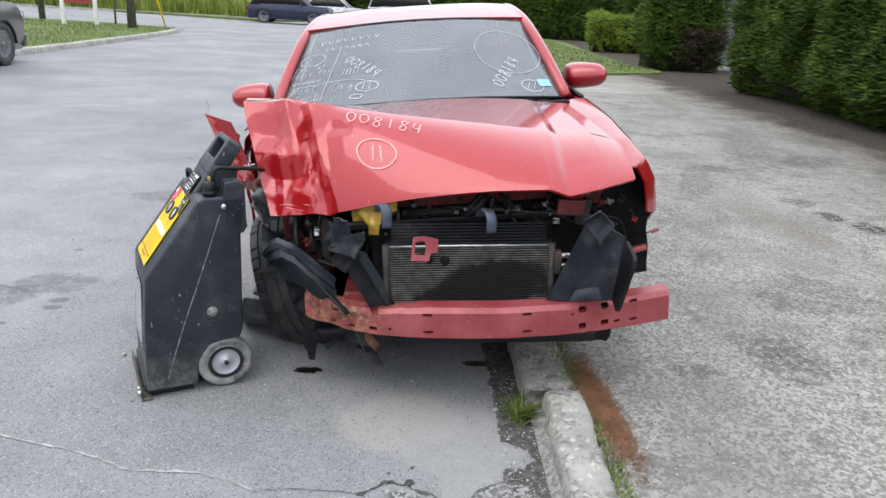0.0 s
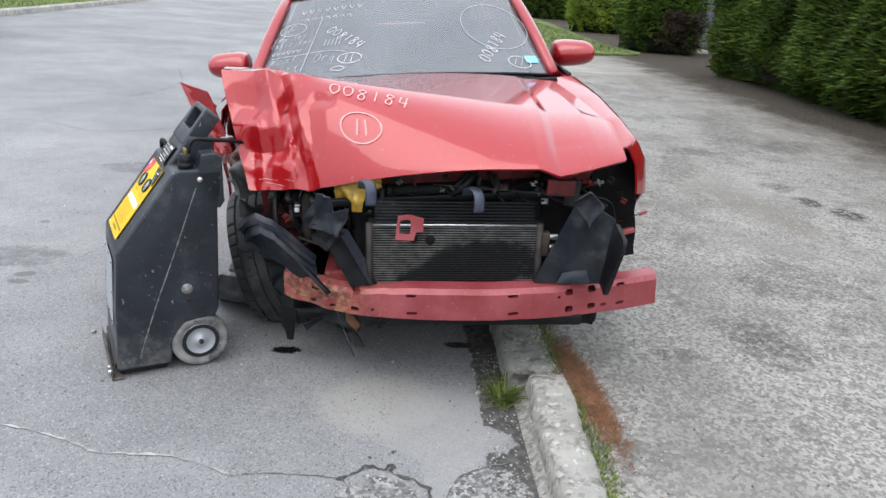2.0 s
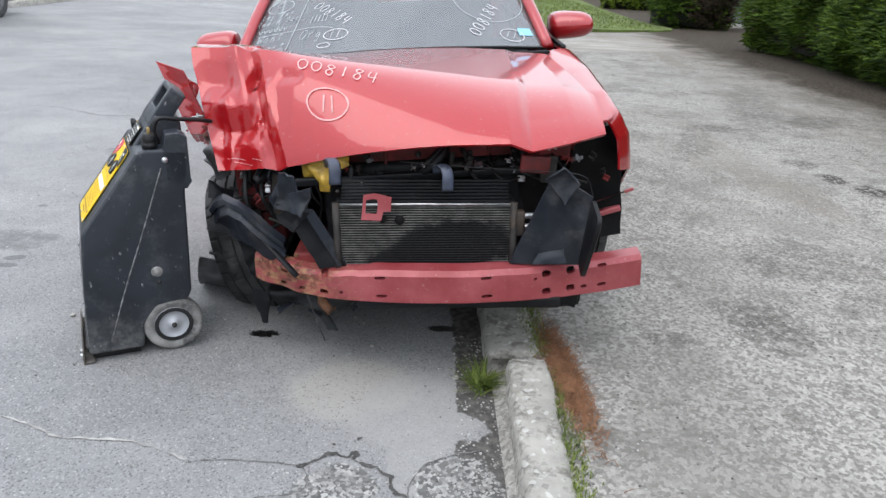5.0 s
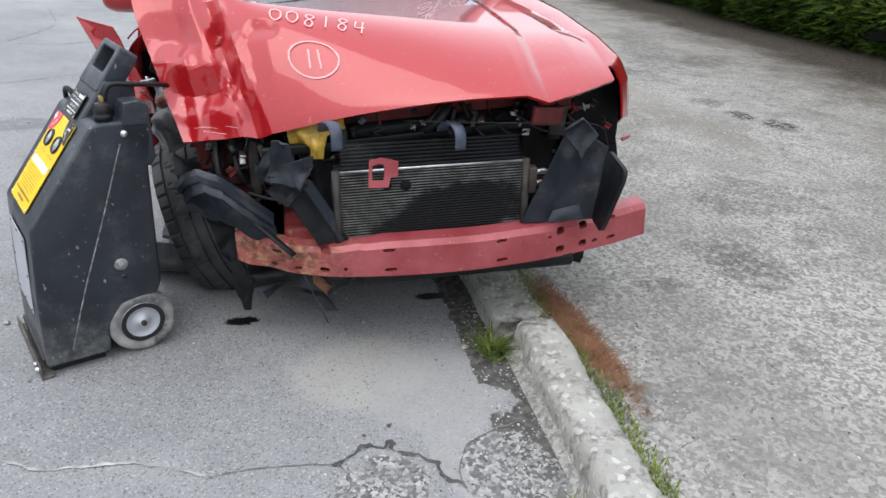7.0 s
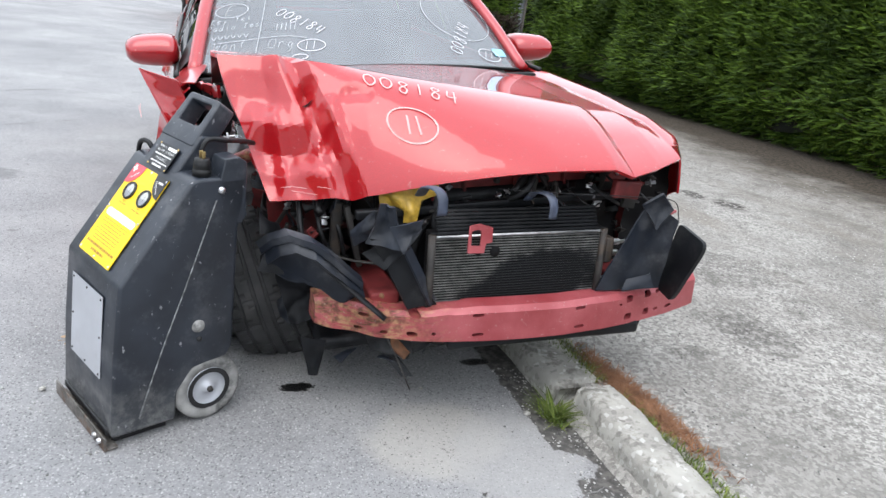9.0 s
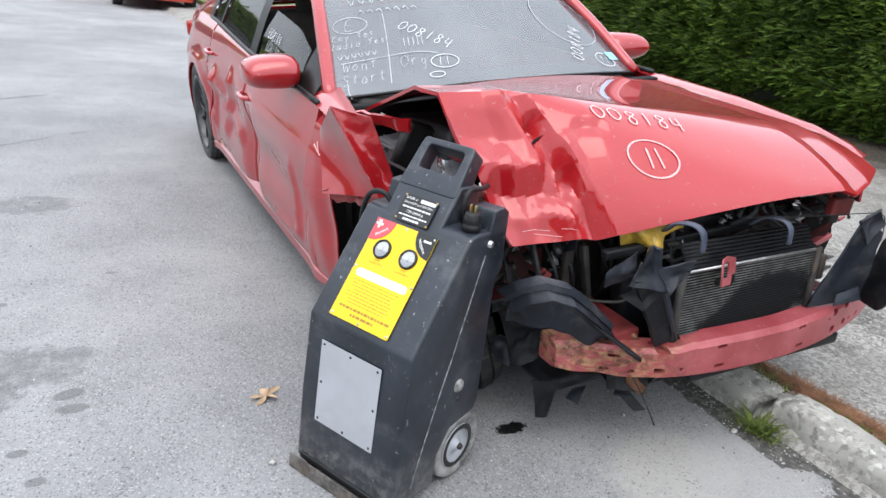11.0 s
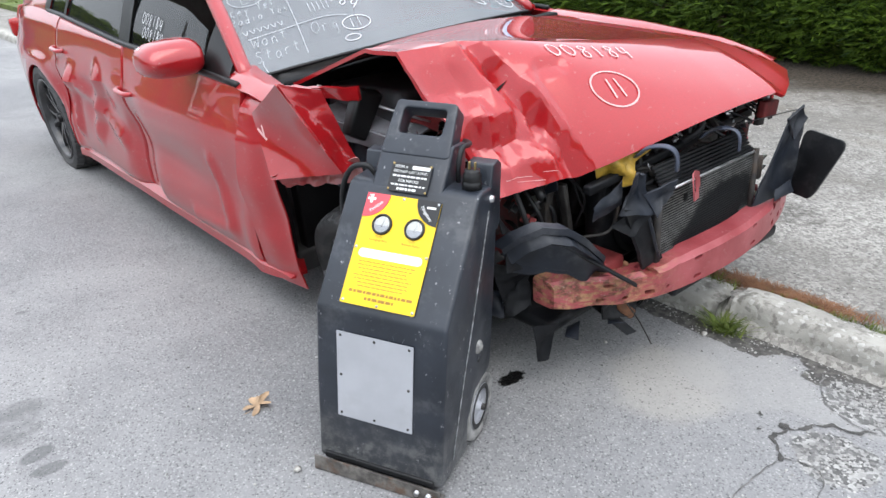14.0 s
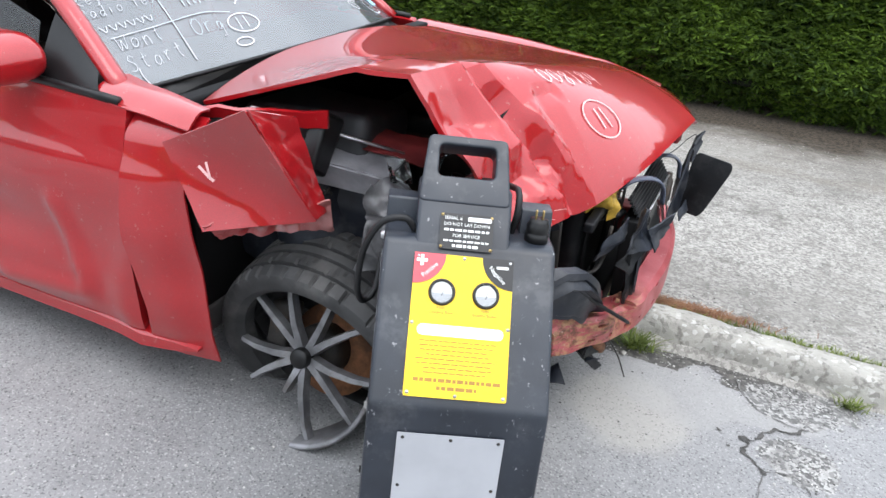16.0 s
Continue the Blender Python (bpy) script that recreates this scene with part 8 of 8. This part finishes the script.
def build_writing():
    screen = [o for o in CAR.children if o.name.startswith("windscreen")][0]

    def put(name, mesh, u, v, turn=0.0, mat=CHALK_FAINT):
        part(name, on_screen(mesh, u, v, turn), mat, screen, smooth=False)["kind"] = "stuff"

    def note(text, size, u, v, turn=0.0, mat=CHALK_FAINT):
        put("marker_note", joined(*pen(text, size, 0.0011, 0.66, 0.2)), u, v, turn, mat)
    put("marker_bars", joined(*[stroke([(-0.15 + 0.045 * i, 0.018), (-0.138 + 0.045 * i, -0.02), (-0.125 + 0.045 * i, 0.012)], 0.0018) for i in range(8)]), -0.60, 0.79, 3)
    put("marker_bars", joined(*[stroke([(-0.14 + 0.04 * i, 0.0), (-0.128 + 0.04 * i, 0.018), (-0.116 + 0.04 * i, -0.012)], 0.0017) for i in range(7)]), -0.57, 0.67)
    put("marker_ring", ring_line(0.070, 0.055, 0.0016), -0.84, 0.565)
    note("E", 0.075, -0.84, 0.565)
    note("Key Yes", 0.040, -0.83, 0.47, 5)
    note("Radio Yes", 0.040, -0.81, 0.40, 4)
    put("marker_bars", joined(*[stroke([(-0.08 + 0.028 * i, 0.012), (-0.07 + 0.028 * i, -0.012), (-0.06 + 0.028 * i, 0.010)], 0.0015) for i in range(6)]), -0.83, 0.305, 3)
    put("marker_line", stroke([(-0.14, -0.008), (0.0, 0.0), (0.17, 0.012), (0.27, -0.008)], 0.0016), -0.74, 0.262)
    put("marker_line", stroke([(0.022, 0.24), (0.0, 0.0), (-0.022, -0.20)], 0.0019), -0.655, 0.33)
    note("Wont", 0.056, -0.82, 0.225, 4)
    note("Start", 0.056, -0.81, 0.125, 4)
    note("Org", 0.062, -0.525, 0.215)
    put("marker_ring", ring_line(0.060, 0.038, 0.0020), -0.36, 0.185, 0, CHALK)
    note("11", 0.050, -0.36, 0.185, 0, CHALK)
    put("marker_ring", ring_line(0.032, 0.016, 0.0020), -0.43, 0.09, 0, CHALK)
    for figure in pen("008184", 0.060, 0.0020, 0.72, 0.1):
        put("marker_figure", figure, -0.405, 0.41, -40, CHALK)
    put("marker_tally", joined(*[stroke([(0.020 * i, 0.025), (0.020 * i - 0.006, -0.025)], 0.0018) for i in range(5)]), -0.55, 0.365)
    put("marker_drip", stroke([(0.0, 0.03), (-0.004, 0.0), (0.004, -0.05)], 0.0018), -0.90, 0.05)
    put("marker_ring", ring_line(0.180, 0.205, 0.0018, 50, 0.02), 0.71, 0.52)
    for figure in pen("008184", 0.064, 0.0021, 0.72, 0.1):
        put("marker_figure", figure, 0.64, 0.28, 57, CHALK)
    put("marker_ring", ring_line(0.058, 0.045, 0.0020), 0.79, 0.115, -15, CHALK)
    note("11", 0.050, 0.79, 0.115, -15, CHALK)
    sticker = prism(rounded(0.07, 0.055, 0.004, 2), 0.001, 2)
    put("sticker", sticker, 0.885, 0.15, 0, STICKER_BLUE)
    # numbers on the wound-down pane
    pane = [o for o in CAR.children if o.name.startswith("front_window")][0]
    for k, (y, f) in enumerate(((2.45, 0.33), (2.42, 0.20))):
        for flat in pen("008184", 0.048, 0.0018, 0.85, 0.1):
            out = []
            for q in flat[0]:
                yy = y - q[0]
                a, b = Vector((half(yy, belt(yy)) - 0.015, yy, belt(yy) - 0.01)), rail_at(yy)
                p = a.lerp(b, f + q[1] / 0.45)
                p.x += 0.014
                p.x *= -1
                out.append(p)
            part("marker_figure", (out, flat[1]), CHALK, pane, smooth=False)


build_writing()


# plants, litter and cracks by the kerb
def build_litter():
    rng = random.Random(3)
    tuft = part("grass_tuft", blades(150, lambda r: Vector((0.455 + r.gauss(0, 0.018), 3.02 + r.gauss(0, 0.026), 0.0)), 0.055, 0.0036, 4, 2.4), GRASS, None, smooth=False)
    tagged(tuft, "small weed tuft growing in the gutter", "weed")
    tuft2 = part("grass_tuft", blades(70, lambda r: Vector((0.47 + r.gauss(0, 0.012), 2.22 + r.gauss(0, 0.02), 0.0)), 0.04, 0.0034, 8, 2.2), GRASS, None, smooth=False)
    tagged(tuft2, "small weed tuft at the kerb foot", "weed")

    def strip(r):
        y = r.uniform(1.2, 3.0) if r.random() < 0.8 else r.uniform(3.1, 3.75)
        thick = 0.5 + 0.5 * noise.noise(Vector((0, y * 2.2, 5)))
        return Vector((0.695 + r.gauss(0.0, 0.012 + 0.022 * thick), y, lot_height(0.7, y) - 0.004))
    edge = part("kerb_grass", blades(2600, strip, 0.026, 0.0026, 5, 1.3), GRASS, None, smooth=False)
    tagged(edge, "short grass growing along the back of the kerb", "grass", kind="stuff")

    def needles(r):
        y = r.gauss(2.98, 0.17)
        return Vector((0.765 + r.gauss(0, 0.024) - 0.05 * (y - 2.98), y, lot_height(0.78, y)))
    dry = part("dead_needles", blades(3600, needles, 0.016, 0.0022, 6, 3.5), STRAW, None, smooth=False)
    tagged(dry, "rust-brown drift of dead needles beside the kerb", "dead needles", kind="stuff")

    # loose stones
    def stone(r, s):
        bm = bmesh.new()
        bmesh.ops.create_icosphere(bm, subdivisions=1, radius=s)
        for v in bm.verts:
            v.co = Vector((v.co.x, v.co.y * r.uniform(0.7, 1.0), v.co.z * 0.6)) + noise.noise_vector(v.co * 60 + Vector((r.random() * 9, 0, 0))) * s * 0.3
        return to_mesh(bm)
    shapes = [stone(rng, 0.006) for _ in range(14)]
    for name, label, count, area in (("loose_gravel", "scattered loose pale gravel on the asphalt", 2000, "road"), ("lot_gravel", "coarse loose chips strewn over the lot", 7000, "lot")):
        chips = []
        for _ in range(count):
            if area == "road":
                pick = rng.random()
                x, y = (rng.uniform(0.36, 0.53), rng.uniform(1.8, 3.4)) if pick < 0.32 else (rng.gauss(-0.02, 0.07), rng.gauss(2.41, 0.06)) if pick < 0.46 else (rng.gauss(0.37, 0.08), rng.gauss(2.40, 0.09)) if pick < 0.62 else (rng.uniform(-2.6, 0.45), rng.uniform(1.2, 6.5))
                z, k = 0.001, rng.uniform(0.35, 1.0)
            else:
                x, y = 0.74 + rng.random() ** 1.4 * 4.6, rng.uniform(0.9, 7.5)
                z, k = lot_height(x, y) + 0.0005, rng.uniform(0.45, 1.15)
            turn = rng.uniform(0, 6.283)
            c, n = math.cos(turn) * k, math.sin(turn) * k
            v, f = rng.choice(shapes)
            chips.append(([(x + p[0] * c - p[1] * n, y + p[0] * n + p[1] * c, z + p[2] * k) for p in v], f))
        tagged(part(name, joined(*chips), GRAVEL, None, smooth=False), label, "gravel", kind="stuff")
    for x, y, s in ((0.362, 3.06, 0.016), (-1.26, 3.42, 0.013), (0.02, 3.28, 0.009), (-0.07, 3.52, 0.008)):
        ob = part("pebble", moved(stone(rng, s), pose(x, y, s * 0.45)), KERB, None)
        tagged(ob, "small pale pebble on the asphalt", "pebble")

    # dry oak leaf
    lobes = []
    for i in range(40):
        a = 2 * math.pi * i / 40
        r = 0.030 + 0.014 * math.cos(5 * a) + 0.006 * math.cos(9 * a)
        lobes.append((r * 1.35 * math.cos(a), r * math.sin(a), 0.010 + 0.007 * math.sin(3 * a) + 0.006 * math.cos(a)))
    verts = [(0, 0, 0.006)] + lobes
    leaf = part("oak_leaf", (verts, [(0, 1 + i, 1 + (i + 1) % 40) for i in range(40)]), LEAF_BROWN, None)
    leaf.matrix_world = pose(-1.197, 3.78, 0.002, 0, 0, 25)
    solid(leaf, 0.0006)
    tagged(leaf, "curled dry brown oak leaf on the asphalt", "leaf")
    stalk = part("stalk", tube([(-0.035, 0, 0.004), (-0.05, 0.004, 0.003), (-0.062, 0.01, 0.003)], 0.0009, 5), LEAF_BROWN, leaf)


build_litter()


def crack(points, w, seed, material, parent, depth=0.004):
    """A crack as a narrow ragged ribbon just proud of the road."""
    pts = spline([(a, b, 0) for a, b in points], 14)
    rng = random.Random(seed)
    verts = []
    for i, p in enumerate(pts):
        d = (pts[min(i + 1, len(pts) - 1)] - pts[max(i - 1, 0)]).normalized()
        n = Vector((-d.y, d.x, 0))
        q = p + n * (w * 2.2 * noise.noise(p * 22 + Vector((seed, 0, 0))) + w * 0.9 * noise.noise(p * 70))
        k = w * max(0.12, 0.75 + 1.2 * noise.noise(p * 30 + Vector((0, seed, 0))) + rng.uniform(-0.15, 0.15))
        z = 0.004 * noise.noise(Vector((q.x, q.y, 3)) * 0.7) + 0.0035
        verts += [q + n * k + Vector((0, 0, z)), q - n * k + Vector((0, 0, z))]
    return part("crack", (verts, [(2 * i, 2 * i + 1, 2 * i + 3, 2 * i + 2) for i in range(len(pts) - 1)]), material, parent, smooth=False)


CRACK_PALE = plain("pale filled crack", (0.36, 0.35, 0.33), 0.95, 0, 0.3, 20, 200)
CRACK_DIM = plain("grey crack full of dust", (0.14, 0.135, 0.13), 0.95, 0, 0.4, 20, 200)
CRACK_DARK = plain("dark open crack", (0.07, 0.067, 0.063), 0.95, 0, 0.3, 20, 200)


def build_cracks():
    net = thing("road_cracks", "pale and dark cracks across the worn asphalt", "crack", kind="structure")
    for pts, w, mat in (([(-2.4, 3.05), (-1.9, 2.86), (-1.46, 2.79), (-1.06, 2.67), (-0.96, 2.62), (-0.8, 2.61), (-0.68, 2.60), (-0.57, 2.56), (-0.49, 2.52)], 0.005, CRACK_PALE),
                        ([(-1.46, 2.78), (-1.52, 2.65), (-1.62, 2.5)], 0.004, CRACK_DARK),
                        ([(-0.49, 2.52), (-0.40, 2.535), (-0.26, 2.53), (-0.14, 2.52)], 0.0022, CRACK_DIM),
                        ([(-0.16, 2.52), (-0.10, 2.545), (-0.05, 2.57), (0.0, 2.58), (0.025, 2.595), (0.03, 2.55), (0.07, 2.525), (0.12, 2.505), (0.145, 2.45), (0.17, 2.41), (0.20, 2.37)], 0.0085, CRACK_DARK),
                        ([(0.20, 2.37), (0.20, 2.45), (0.25, 2.545), (0.30, 2.58), (0.36, 2.605), (0.43, 2.63)], 0.0032, CRACK_DIM),
                        ([(0.02, 2.66), (0.035, 2.675)], 0.006, CRACK_DARK), ([(-0.06, 2.63), (-0.05, 2.635)], 0.005, CRACK_DARK),
                        ([(-0.14, 2.52), (-0.11, 2.46), (-0.12, 2.41), (-0.16, 2.385), (-0.24, 2.37), (-0.33, 2.30)], 0.0028, CRACK_DIM),
                        ([(-0.33, 2.30), (-0.37, 2.15), (-0.36, 2.0)], 0.004, CRACK_PALE),
                        ([(-3.6, 9.2), (-2.6, 9.0), (-1.9, 9.4)], 0.005, CRACK_DARK), ([(-4.5, 6.8), (-3.4, 7.4), (-2.6, 7.2), (-1.6, 7.9)], 0.004, CRACK_DARK), ([(-6.0, 12.0), (-4.0, 11.4), (-1.2, 11.8)], 0.006, CRACK_DARK), ([(-3.0, 8.9), (-2.8, 10.2), (-3.2, 11.6)], 0.004, CRACK_DARK)):
        crack(pts, w, int(w * 1e4), mat, net)


build_cracks()
